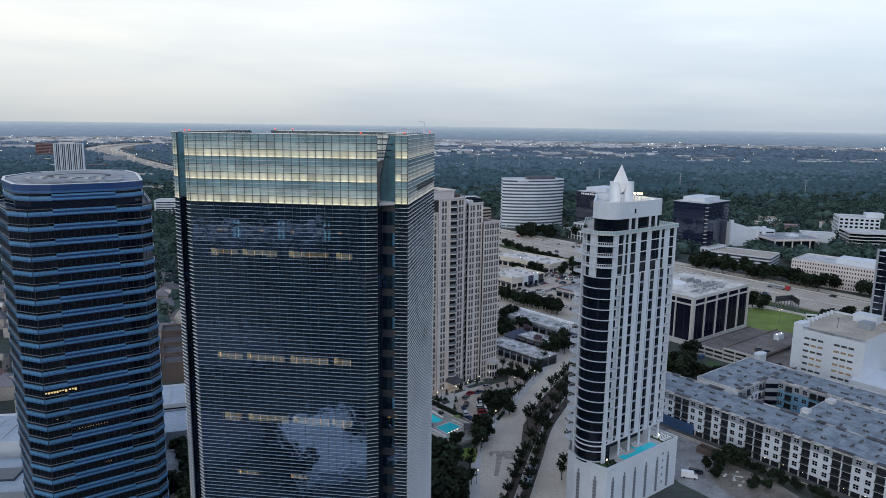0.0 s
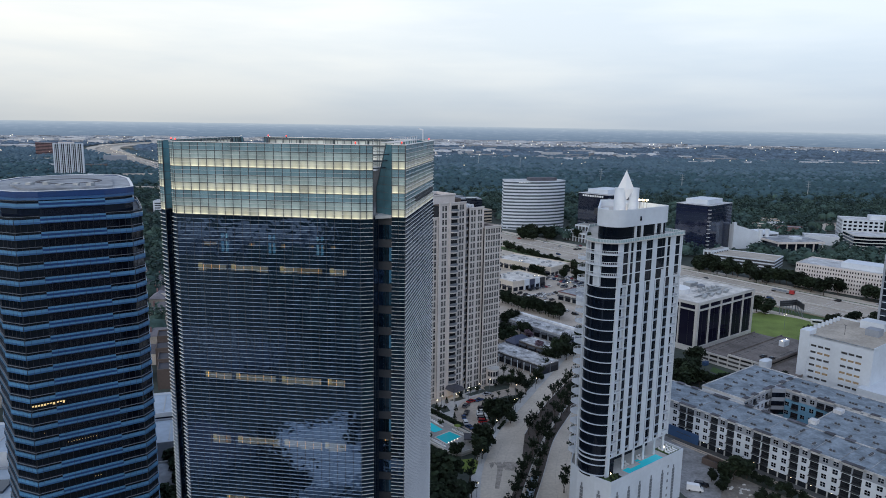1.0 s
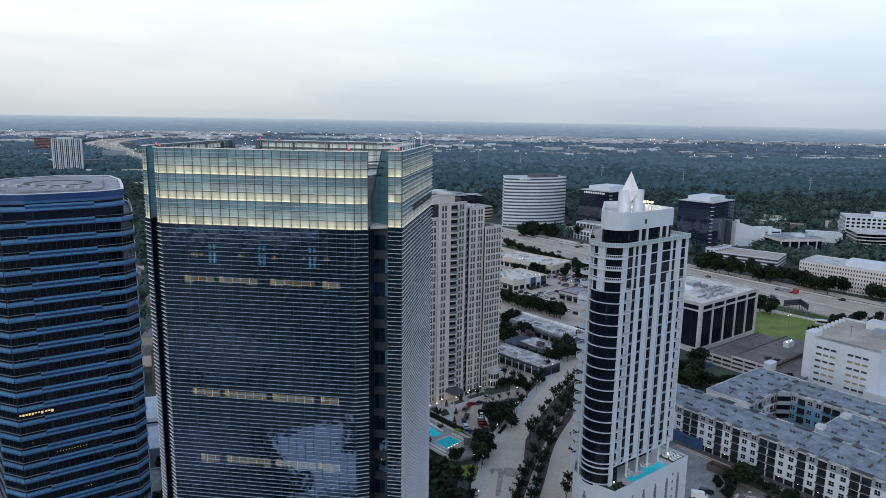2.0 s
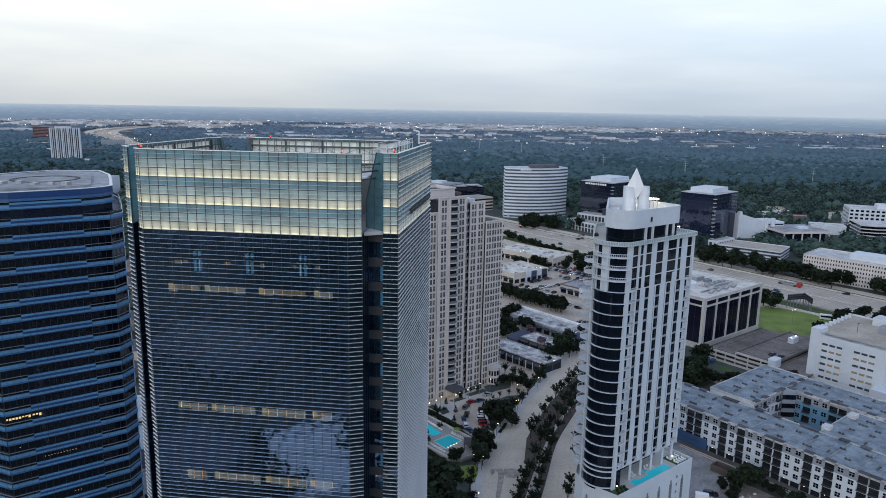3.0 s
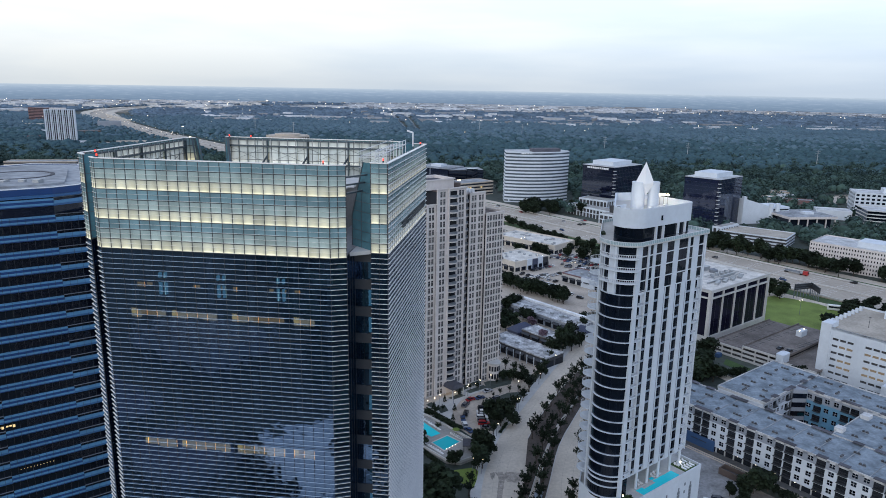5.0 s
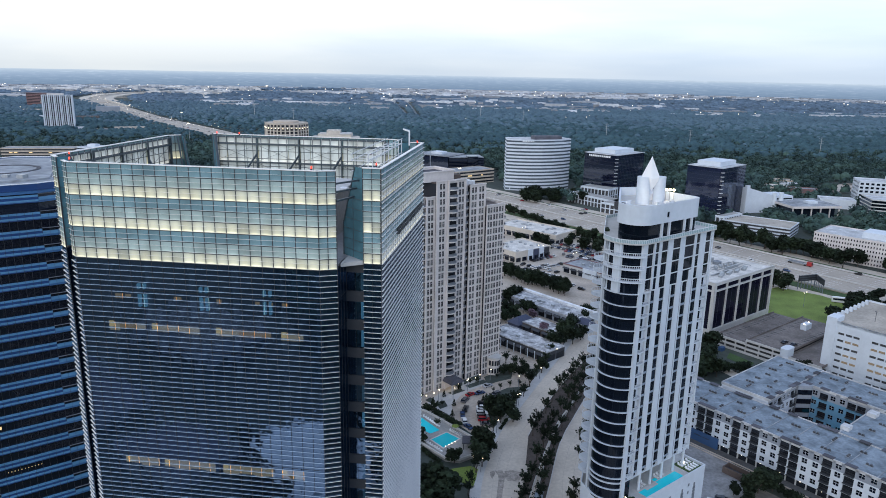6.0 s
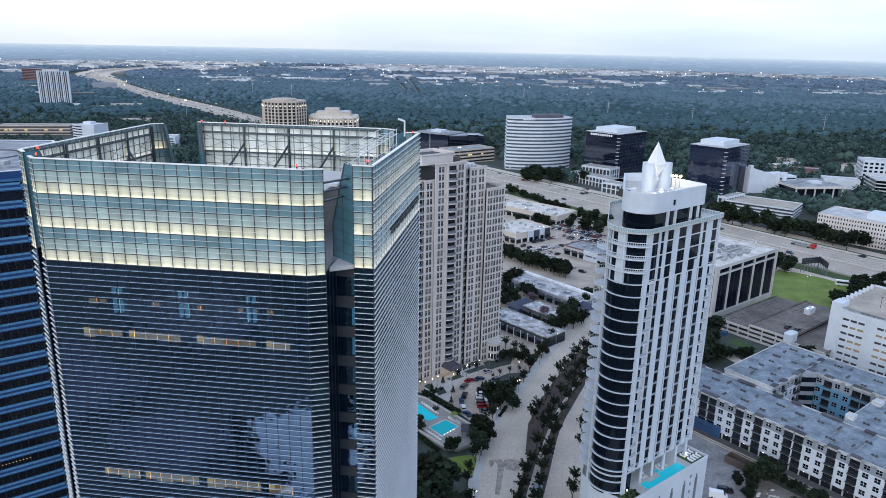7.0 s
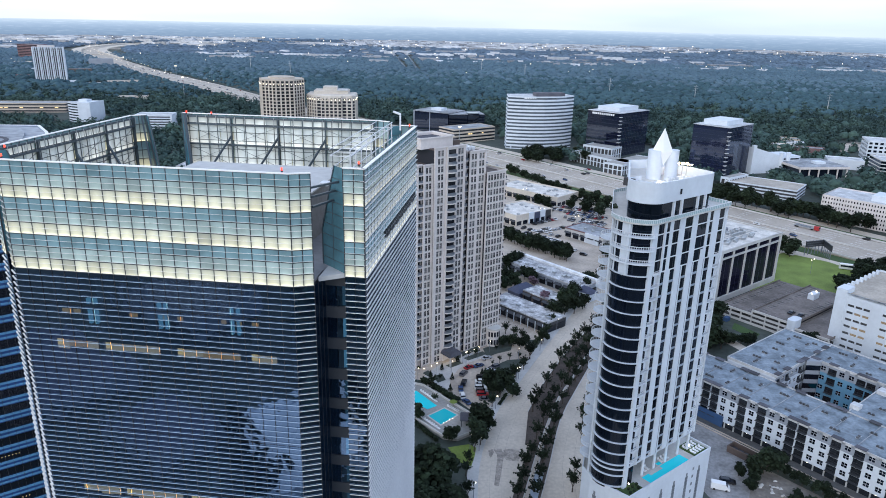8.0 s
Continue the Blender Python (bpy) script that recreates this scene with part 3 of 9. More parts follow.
strip("road_interchange", FW_FAR, 27.4, 60, 0.0, 5.0, M["concrete_road"], "pale raised outer lanes of the distant interchange", "road")
FAR_RAMP = curve([(-1272, 2483), (-1420, 2760), (-1600, 3100), (-1839, 3553), (-2060, 4000), (-2267, 4442)], 60)
strip("road_interchange", FAR_RAMP, -30, 22, 0.0, 2.5, M["freeway"], "pale raised freeway branch in the distance", "road")
strip("road_interchange", curve([(-1459, 2866), (-1250, 3080), (-900, 3200), (-420, 3260), (80, 3300)], 60), -16, 16, 0.0, 3.0, M["freeway"], "pale raised cross road in the distance", "road")
for d in (-26.6, -1.6, 24.4):
    strip("shoulder", FW, d, d + 2.2, 0.9, 0.905, M["worn_road"], "dark stained freeway shoulder", "road")
mk = MB()
for d in (-22, -17, -12, -7, 7, 12, 17, 22):
    ln = side(FW[:62], d)
    for k in range(0, len(ln) - 1):
        for q in (0.0, 0.5):
            a_, b_ = Vector(ln[k]).lerp(Vector(ln[k + 1]), q), Vector(ln[k]).lerp(Vector(ln[k + 1]), q + 0.2)
            mk.beam((a_.x, a_.y, 0.906), (b_.x, b_.y, 0.906), 0.25, 0.01)
fm = new("lane_marking", mk.mesh("lane_marking", M["sign_white"]))
tagged(fm, "white lane dashes on the freeway", "road marking", "", "structure")
strip("verge", FW[:34], 27.4, 36, 0.0, 0.3, M["grass"], "grass verge between freeway and frontage road", "verge")
strip("verge", FW[:34], -38, -27.4, 0.0, 0.3, M["grass"], "grass verge with shrubs beside the freeway", "verge")

# two mown power-line clearings through the woods
CUTS = [[(-168, 2080), (-270, 2800), (-395, 3691)], [(-130, 2010), (-215, 2740), (-321, 3578)]]
for ln in CUTS:
    strip("verge", ln, -6, 6, 0.0, 0.4, M["clearing"], "pale mown clearing under the power lines", "verge")
strip("road_ramp", FW[22:34], -74, -56, 0.0, 0.07, M["concrete_road"], "concrete slip road beside the freeway", "road")

# paved plots
def plot(name, pts, mat, label, category, z=0.05):
    return sheet(name, pts, 0.0, z, mat, label, category)


plot("parking_lot", [(14, 470), (58, 424), (96, 432), (140, 462), (128, 540), (40, 660), (10, 640)], M["lot"], "worn concrete car park round the shops", "car park")
plot("parking_lot", [(18, 342), (36, 338), (66, 392), (76, 420), (55, 424), (16, 466), (12, 400)], M["lot"], "concrete yard between the terraces", "yard", 0.035)
plot("forecourt", [(-24, 300), (-12, 297.5), (1.7, 282), (6.6, 276), (15.4, 276.5), (18.5, 285), (26, 302), (33, 318), (31, 338), (22, 348), (14, 336), (-18, 312)], M["lot"], "pale concrete forecourt of the apartment tower", "forecourt", 0.04)
plot("planting_bed", [(12.2, 283), (15.8, 281), (18.3, 286), (24.6, 301), (29.5, 313), (27.5, 319), (21.5, 317.5), (16.8, 313), (13.6, 301), (11.9, 292)], M["ground"], "dark planting bed beside the forecourt drive", "planting bed", 0.14)
plot("walkway", [(1.7, 319.1), (9.7, 326.2), (13.0, 321.0), (4.8, 313.7), (0.6, 307.4), (-2.2, 299.1), (-2.3, 287.2), (-9.8, 286.6), (-12.5, 301.6), (-7.6, 310.2)], M["pale_concrete"], "pale paved walk along the forecourt drive", "walkway", 0.075)
for bed in ([(-1.7, 318.9), (3.3, 324.6), (4.3, 321.4), (0.0, 316.4)], [(5.3, 326.9), (9.3, 331.7), (10.2, 328.4), (6.5, 323.8)], [(11.4, 327.4), (24.4, 338.7), (23.8, 329.4), (12.9, 319.5)]):
    plot("planting_bed", bed, M["ground"], "dark clipped bed at the foot of the tower", "planting bed", 0.3)
plot("lawn", [(15.2, 298.0), (21.9, 298.2), (24.2, 305), (18.4, 308.5)], M["lawn"], "clipped lawn patch among shrubs", "lawn", 0.18)
for bed in ([(-9.1, 301.1), (-7.0, 296.0), (-4.0, 298.6), (-5.6, 303.6)], [(-13.5, 303.5), (-11.0, 300.6), (-9.4, 303.4), (-11.4, 306.0)], [(-2.2, 309.0), (3.0, 313.4), (0.8, 315.4), (-4.4, 310.6)], [(5, 316), (13, 322.5), (11, 325), (3, 318)], [(15, 322), (23.5, 327), (24.5, 333), (20, 334), (13, 325)]):
    plot("planting_bed", bed, M["ground"], "small clipped shrub bed in the forecourt", "planting bed", 0.14)
plot("lawn", [(-1.8, 252.3), (1.6, 245), (5.9, 242.4), (6.9, 247), (7.6, 252.8), (5.2, 254.6), (2, 253.6)], M["lawn"], "small bright lawn corner by the boulevard", "lawn", 0.23)
plot("lawn", [(150, 412), (205, 398), (246, 428), (226, 464), (206, 480), (180, 462)], M["lawn"], "open green lawn beside the black glass offices", "lawn", 0.14)
plot("road_service", [(78, 232), (92, 214), (106, 196), (116, 200), (98, 262), (86, 284), (76, 282), (70, 262)], M["site_paving"], "concrete service drive beside the tower podium", "road", 0.045)
plot("building_site", [(95.5, 243), (101.5, 247), (112, 235), (124, 205), (112, 190), (98, 214), (90, 232)], M["dirt"], "bare earth building site with rubble", "site", 0.09)
plot("road_alley", [(82, 283), (87, 287), (134, 229), (158, 196), (152, 192), (128, 226)], M["asphalt"], "narrow dark alley along the apartment block", "road", 0.07)
plot("forecourt", [(112, 372), (132, 348), (162, 330), (200, 366), (178, 396), (140, 400)], M["ground"], "planted ground before the garage", "yard", 0.03)
plot("lawn", [(133.5, 365.1), (140.9, 352.9), (136.2, 347.6), (129.7, 358.3)], M["grass"], "small lawn strip before the garage", "lawn", 0.12)
plot("walkway", [(119.5, 357), (122.6, 359), (131.6, 347.4), (129.2, 345)], M["pale_concrete"], "pale path through the planting", "walkway", 0.11)
plot("road_service", [(110, 371), (118.5, 358.6), (126.3, 345.1), (131, 334), (127, 331), (122.5, 340.1), (115.2, 353.3), (106, 366)], M["concrete_road"], "narrow concrete lane before the garage", "road", 0.1)
plot("road_patch", [(13.3, 252.6), (16.0, 251.4), (22.4, 250.6), (21.3, 246.2), (17.4, 246.6), (16.6, 248.4), (14.4, 233), (12.9, 233.4), (14.6, 249)], M["worn_road"], "dark worn patch in the concrete carriageway", "road", 0.066)
plot("plaza", [(-60, 100), (6, 96), (8, 170), (4, 240), (-4, 262), (-26, 250), (-70, 200)], M["ground"], "dark planted ground round the glass tower", "plaza", 0.03)
plot("parking_lot", [(-175, 300), (-118, 310), (-90, 210), (-140, 200), (-190, 230)], M["concrete"], "concrete service court beside the banded tower", "yard", 0.03)

# far distance: the flat city, its haze painted as a glow paling upward to the skyline
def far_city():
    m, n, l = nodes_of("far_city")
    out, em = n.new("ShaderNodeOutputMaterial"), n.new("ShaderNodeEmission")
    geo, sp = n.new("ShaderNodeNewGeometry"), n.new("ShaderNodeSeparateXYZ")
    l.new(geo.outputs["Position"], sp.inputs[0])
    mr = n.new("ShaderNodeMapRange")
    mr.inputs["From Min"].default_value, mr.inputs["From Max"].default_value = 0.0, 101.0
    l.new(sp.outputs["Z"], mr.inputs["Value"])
    # haze gradient, painted by height
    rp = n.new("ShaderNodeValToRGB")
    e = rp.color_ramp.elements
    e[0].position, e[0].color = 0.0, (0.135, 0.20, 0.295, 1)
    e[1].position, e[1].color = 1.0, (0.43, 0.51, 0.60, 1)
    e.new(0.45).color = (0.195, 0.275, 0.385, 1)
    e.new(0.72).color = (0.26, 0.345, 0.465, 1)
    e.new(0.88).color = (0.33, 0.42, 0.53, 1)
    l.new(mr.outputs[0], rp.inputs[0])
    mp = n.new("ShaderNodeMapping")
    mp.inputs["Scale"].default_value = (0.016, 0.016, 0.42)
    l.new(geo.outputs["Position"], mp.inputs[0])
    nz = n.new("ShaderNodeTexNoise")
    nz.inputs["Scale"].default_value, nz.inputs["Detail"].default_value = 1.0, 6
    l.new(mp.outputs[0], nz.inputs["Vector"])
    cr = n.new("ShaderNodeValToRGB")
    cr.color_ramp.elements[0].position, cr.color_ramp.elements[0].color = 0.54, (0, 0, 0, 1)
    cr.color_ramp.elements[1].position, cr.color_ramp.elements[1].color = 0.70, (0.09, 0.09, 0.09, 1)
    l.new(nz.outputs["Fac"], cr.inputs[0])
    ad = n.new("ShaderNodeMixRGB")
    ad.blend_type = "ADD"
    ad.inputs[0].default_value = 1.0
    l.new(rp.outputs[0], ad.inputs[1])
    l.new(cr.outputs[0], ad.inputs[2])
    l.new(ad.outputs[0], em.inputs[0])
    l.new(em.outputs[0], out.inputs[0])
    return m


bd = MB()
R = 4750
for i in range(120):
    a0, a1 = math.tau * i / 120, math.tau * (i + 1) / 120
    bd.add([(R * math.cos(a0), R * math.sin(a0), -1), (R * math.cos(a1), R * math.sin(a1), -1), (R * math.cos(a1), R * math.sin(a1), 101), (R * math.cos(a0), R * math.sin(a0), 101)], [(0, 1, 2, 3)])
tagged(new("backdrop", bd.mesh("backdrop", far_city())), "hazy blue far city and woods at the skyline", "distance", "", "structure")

# ---- things: facade helpers ----
def panes(parent, name, fc, cells, mat, d=0.02, thick=0.06, label="", cap=300):
    """Window panes on a wall line: cells are (s, z, w, h). Alike panes share one mesh; past the cap the rest is one mesh."""
    shapes, rest = {}, MB()
    for k, (s, z, w, h) in enumerate(cells):
        if k >= cap:
            if thick:
                rest.fbox(fc, s, s + w, d - thick / 2, d + thick / 2, z, z + h)
            else:
                a, b = fc.at(s, d), fc.at(s + w, d)
                rest.add([(*a, z), (*b, z), (*b, z + h), (*a, z + h)], [(0, 1, 2, 3)])
            continue
        key = (round(w, 3), round(h, 3))
        if key not in shapes:
            if thick:
                shapes[key] = MB().box(0, w, -thick / 2, thick / 2, 0, h).mesh(name, mat)
            else:
                shapes[key] = MB().add([(0, 0, 0), (w, 0, 0), (w, 0, h), (0, 0, h)], [(0, 1, 2, 3)]).mesh(name, mat)
        x, y = fc.at(s, d)
        part(name, shapes[key], mat, parent, label, (x, y, z), fc.rz)
    if rest.v:
        part(name, rest, mat, parent, label, kind="stuff")


def lattice(mb, fc, z0, floors, fh, bays, ww, wh, sill, depth=0.3, top=0.8):
    """Wall with real openings: piers and spandrels. Returns the opening cells (s, z, w, h)."""
    pitch = fc.len / bays
    cells = []
    for k in range(bays + 1):
        a = 0 if k == 0 else k * pitch - (pitch - ww) / 2
        b = fc.len if k == bays else k * pitch + (pitch - ww) / 2
        if b - a > 0.02:
            mb.fbox(fc, a, b, 0, depth, z0, z0 + floors * fh + top)
    for f in range(floors + 1):
        za = z0 + f * fh - (fh - sill - wh if f else 0)
        zb = z0 + f * fh + (sill if f < floors else top)
        mb.fbox(fc, 0.0, fc.len, 0, depth - 0.03, za, zb)
    for f in range(floors):
        for k in range(bays):
            cells.append((k * pitch + (pitch - ww) / 2, z0 + f * fh + sill, ww, wh))
    return cells


def faces_of(poly):
    return [Face(poly[i], poly[(i + 1) % len(poly)]) for i in range(len(poly))]


# ---- glass tower with the lit crown ----
TW, TD, FH = 30.1, 38.2, 3.69
FS = 0.67  # spacing of the sunshade fins
CB, CT = 110.0, 121.4
glass_tower = thing("glass_tower", -16.0, 115.7, 0, -5.7, "dark blue glass office tower with white fins and lit crown", "office tower")
half = [(0, 0), (1.85, 0.8), (1.85, 4.6), (4.2, 4.6), (4.2, 3.85), (6.35, 3.85)]
right = half + [(x, TD - y) for x, y in reversed(half)]
half_l = [(0, 0), (1.15, 1.0), (1.15, 5.2), (3.9, 5.2), (3.9, 3.7), (5.4, 5.0)]
left = [(-TW - x, TD - y) for x, y in half_l + [(x, TD - y) for x, y in reversed(half_l)]]
PLAN = right + left
inner = offset(PLAN, -0.25)
nfl = int(CB / FH)
# rooms behind the glass: slabs, core, columns, and wall strips glowing for room light
slab_mesh = MB().prism(inner, -0.55, -0.05).mesh("floor_slab", M["slab"])
for f in range(0, nfl):
    part("floor_slab", slab_mesh, M["slab"], glass_tower, "", (0, 0, CB - f * FH))
part("core", MB().box(-TW + 8, -8, 11, TD - 11, 0, CB), M["grey_wall"], glass_tower)
for u in (-27, -22, -16.5, -11, -5, -0.6):
    part("column", MB().cyl(u, 1.6, 0.4, 0, CB, 8), M["grey_wall"], glass_tower)
# columns emit cyan themselves instead of being lit
for u in (-22.5, -14.6, -6.7):
    for du in (-0.36, 0.36):
        part("column", MB().box(u + du - 0.15, u + du + 0.15, 0.5, 0.9, 104.0, 106.9), M["cyan_lit"], glass_tower, "column glowing cyan in place of a light wash")
rng = random.Random(7)
for f, spans, lo in ((2, [(-27.2, -22.4), (-21.6, -15.4), (-13.4, -6.4), (-5.2, -2.4)], 0.8), (7, [(-26.8, -22.2), (-21.5, -14.6), (-13.6, -6.8), (-5.8, -2.8)], 0.95), (10, [(-26, -22.8), (-21.6, -14.2), (-13.4, -6.8), (-6.4, -2.8)], 1.2), (13, [(-24, -20), (-14, -11)], 0.5)):
    z = CB - f * FH - 0.7
    for a, b in spans:
        s = a
        while s < b - 0.2:
            w = min(b - s, rng.choice((0.75, 1.4, 2.1)))
            hh = lo * rng.uniform(0.75, 1.2)
            part("lit_room", MB().box(s + 0.03, s + w - 0.03, 0.6, 0.7, z - hh - 0.25, z - 0.15), M[rng.choice(("room_tan", "room_tan", "room_dim"))], glass_tower, "office wall glowing by itself for warm room light")
            s += w
        part("lit_room", MB().box(a + 0.1, a + 0.75, 0.55, 0.58, z - lo * 0.9, z + 0.15), M["room_lit"], glass_tower, "end of an office glowing by itself for bright room light")
# furniture boxes in the upper storey, glowing for the faint room light
for u_ in (-26.0, -24.7, -18.4, -14.6, -13.0, -8.2, -6.6, -4.9):
    z = CB - FH - 0.7
    part("lit_room", MB().box(u_, u_ + rng.uniform(0.5, 1.2), 0.6, 0.66, z - rng.uniform(0.5, 1.0), z - 0.1), M["room_dim"], glass_tower, "furniture glowing dimly by itself for room light")
for k in range(7):
    f = rng.randrange(2, 20)
    u_, z = rng.uniform(2.2, 4.0), CB - f * FH - 0.8
    part("lit_room", MB().box(u_ - 0.4, u_ + 0.4, 4.9, 5.0, z - 1.0 * rng.random() - 0.3, z), M["room_dim"], glass_tower)
for f in range(0, 18):
    z = CB - f * FH - 1.4
    part("column", MB().box(3.6, 3.95, 4.75, 4.95, z - 2.2, z), M["cyan_lit" if f in (1, 2, 5, 9) else "cyan_dim"], glass_tower, "column glowing cyan in place of a light wash")

NOTCH = (2.35, 3.8, 4.2, 2.75, 1.5, 0.75)  # lengths of the recessed walls


def recessed(fc):
    return any(abs(fc.len - v) < 0.012 for v in NOTCH)


# vision glass, one pane per module and storey; the nearest rows as parts of their own
fcs = faces_of(PLAN)
for i, fc in enumerate(fcs):
    mod = max(1, round(fc.len / 1.37))
    w = fc.len / mod
    cells = []
    for f in range(1, nfl + 1):
        for k in range(mod):
            cells.append((k * w + 0.03, CB - f * FH + 0.03, w - 0.06, FH - 0.06))
    if fc.n[1] < -0.6 and fc.len > 20:
        panes(glass_tower, "pane", fc, cells, M["glass_vision"], 0.0, 0.0, cap=240)
    else:
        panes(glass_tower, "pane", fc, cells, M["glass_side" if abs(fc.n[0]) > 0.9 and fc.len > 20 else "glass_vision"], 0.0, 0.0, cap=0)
    if fc.len > 1.0 and not (fc.n[1] < -0.9 and 2 < fc.len < 2.8):
        mull = MB()
        for k in range(mod + 1):
            mull.fbox(fc, k * w - 0.016, k * w + 0.016, 0.03, 0.06, 0, CB)
        part("mullion", mull, M["dark_frame"], glass_tower, kind="stuff")
# spandrel bands in the recessed corner
for fc in fcs:
    if recessed(fc) and fc.n[1] < -0.9 and fc.p[0] > 0:
        for f in range(nfl):
            part("spandrel", MB().fbox(fc, 0, fc.len, 0.02, 0.07, CB - f * FH - 1.35, CB - f * FH - 0.05), M["dark_frame"], glass_tower)
# sunshade fins
for i, fc in enumerate(fcs):
    if fc.len < 1.0:
        continue
    if recessed(fc):
        continue
    dep, thk = (0.165, 0.06) if fc.n[0] > 0.9 else ((0.16, 0.06) if fc.n[0] < -0.5 else (0.075, 0.036))
    zs = [CB - FS * j for j in range(1, int(CB / FS) - 2)]
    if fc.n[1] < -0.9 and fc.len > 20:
        shp = MB().box(0, fc.len, -dep, 0, 0, 0.032).mesh("fin", M["fin_front_blued"])
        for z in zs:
            part("fin", shp, M["fin_front_blued"], glass_tower, "", (*fc.at(0, 0.06), z), fc.rz)
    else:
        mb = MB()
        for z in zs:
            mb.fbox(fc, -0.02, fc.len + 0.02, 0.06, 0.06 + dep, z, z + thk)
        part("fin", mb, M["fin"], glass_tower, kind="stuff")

# crown: glass screens in nine rows, the lowest row of each third glowing most, brightest at its foot
ROW = (CT - CB) / 9
crown = part("crown", MB().prism(offset(PLAN, -0.3), CB - 0.04, CB + 0.25), M["plant_wall"], glass_tower, "open roof crown of lit glass screens")


def screen(fc, z0, z1_rows, mod, lit=True):
    w = fc.len / mod
    shapes = {}
    single = fc.n[1] < -0.5 or (fc.n[0] > 0.9 and fc.len < 5)
    for r in range(z1_rows):
        third = r % 3
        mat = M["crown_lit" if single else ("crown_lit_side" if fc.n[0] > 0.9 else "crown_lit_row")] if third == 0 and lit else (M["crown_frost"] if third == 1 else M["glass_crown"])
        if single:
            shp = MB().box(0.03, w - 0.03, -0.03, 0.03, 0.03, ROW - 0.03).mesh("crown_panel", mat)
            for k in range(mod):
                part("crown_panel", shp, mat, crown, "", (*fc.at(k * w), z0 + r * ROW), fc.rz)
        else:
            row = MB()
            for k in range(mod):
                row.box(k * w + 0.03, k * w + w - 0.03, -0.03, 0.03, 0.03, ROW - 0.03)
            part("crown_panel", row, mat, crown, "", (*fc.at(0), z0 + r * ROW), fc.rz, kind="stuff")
    fr = MB()
    for k in range(mod + 1):
        fr.fbox(fc, k * w - 0.045, k * w + 0.045, -0.09, 0.05, z0, z0 + z1_rows * ROW)
    for r in range(z1_rows + 1):
        fr.fbox(fc, 0, fc.len, -0.085, 0.045, z0 + r * ROW - 0.045, z0 + r * ROW + 0.045)
    part("crown_frame", fr, M["dark_frame"], crown, kind="stuff")
    fn = MB()
    deep = abs(fc.n[0]) > 0.9
    for r in range(int((CT - CB) / FS) if deep else 18):
        z = CB + (r * FS if deep else r * ROW / 2 + 0.06) + 0.02
        fn.fbox(fc, 0, fc.len, 0.06, 0.21 if deep else 0.12, z, z + (0.055 if deep else 0.02))
    part("fin", fn, M["fin"], crown, kind="stuff")
    cp = MB().fbox(fc, -0.05, fc.len + 0.05, -0.24, 0.14, z0 + z1_rows * ROW, z0 + z1_rows * ROW + 0.10)
    part("coping", cp, M["fin"], crown, "pale metal coping rail")


for i, fc in enumerate(fcs):
    L = fc.len
    if L > 25:
        screen(fc, CB, 9, 22)
    elif 1.4 < L < 2.2 and abs(fc.n[0]) < 0.99 and not recessed(fc) and not (fc.n[1] > 0 and fc.n[0] < 0 and L < 1.8):
        screen(fc, CB, 9, 2)
# inward glass wings at the open corners, cut on a slant
for sx, sy in ((1, 1), (-1, 1), (1, -1), (-1, -1)):
    def q(u, v):
        return ((u if sx > 0 else -TW - u), (v if sy > 0 else TD - v))
    a, b, c = (q(4.2, 3.9), q(1.05, 6.7), q(3.0, 5.0)) if sx > 0 else (q(3.9, 3.8), q(0.9, 6.5), q(2.8, 4.9))
    wing = MB().add([(*a, CB + 0.3), (*b, CB + 0.3), (*b, CB + 4.2), (*c, CT), (*a, CT)], [(0, 1, 2, 3, 4)])
    part("glass_wing", wing, M["glass_teal"], crown, "slanted teal glass wing")
    fr = MB()
    fr.beam((*b, CB + 0.3), (*b, CB + 4.2), 0.14)
    fr.beam((*b, CB + 4.2), (*c, CT), 0.14)
    for r in range(1, 9):
        t = min(1.0, max(0.0, (r * ROW - 4.2) / (CT - CB - 4.2)))
        e = (b[0] + (c[0] - b[0]) * t, b[1] + (c[1] - b[1]) * t)
        fr.beam((*a, CB + r * ROW), (*e, CB + r * ROW), 0.06)
    mid = ((a[0] + b[0]) / 2, (a[1] + b[1]) / 2)
    fr.beam((*mid, CB + 0.3), (*mid, CT - 3.5), 0.06)
    part("wing_frame", fr, M["crown_steel"], crown)
# the back screen ends in a narrow wing of its own beside the open corner
a, b, c = (-TW - 0.1, TD - 0.15), (-TW + 2.1, TD - 2.4), (-TW + 0.75, TD - 1.0)
part("glass_wing", MB().add([(*a, CB + 0.3), (*b, CB + 0.3), (*b, CB + 1.2), (*c, CT), (*a, CT)], [(0, 1, 2, 3, 4)]), M["glass_teal"], crown, "slanted teal glass wing")
fr = MB().beam((*b, CB + 1.2), (*c, CT), 0.32).beam((*a, CB + 0.3), (*a, CT), 0.16).beam((*a, CT), (*c, CT), 0.16)
part("wing_frame", fr, M["crown_steel"], crown)
# slanted double post at the end of the west screen
q0, q1 = (-TW - 3.7, TD - 4.0), (-TW - 0.7, TD - 6.7)
part("wing_frame", MB().beam((q0[0], q0[1], CT), (q1[0], q1[1], CB + 0.5), 0.34).beam((q0[0] - 0.5, q0[1] - 0.3, CT), (q1[0] - 0.7, q1[1] - 0.5, CB + 0.5), 0.2), M["crown_steel"], crown, "slanted steel end posts")
# tie beams across the open corner towards the boulevard, and the ledge under them
for k, z in enumerate((CT - 1.5, CT - 2.5, CT - 3.6)):
    part("tie_beam", MB().beam((1.6, 1.2 + 0.4 * k, z), (3.7 - 0.4 * k, 4.6 + 0.4 * k, z), 0.2), M["crown_steel"], crown)
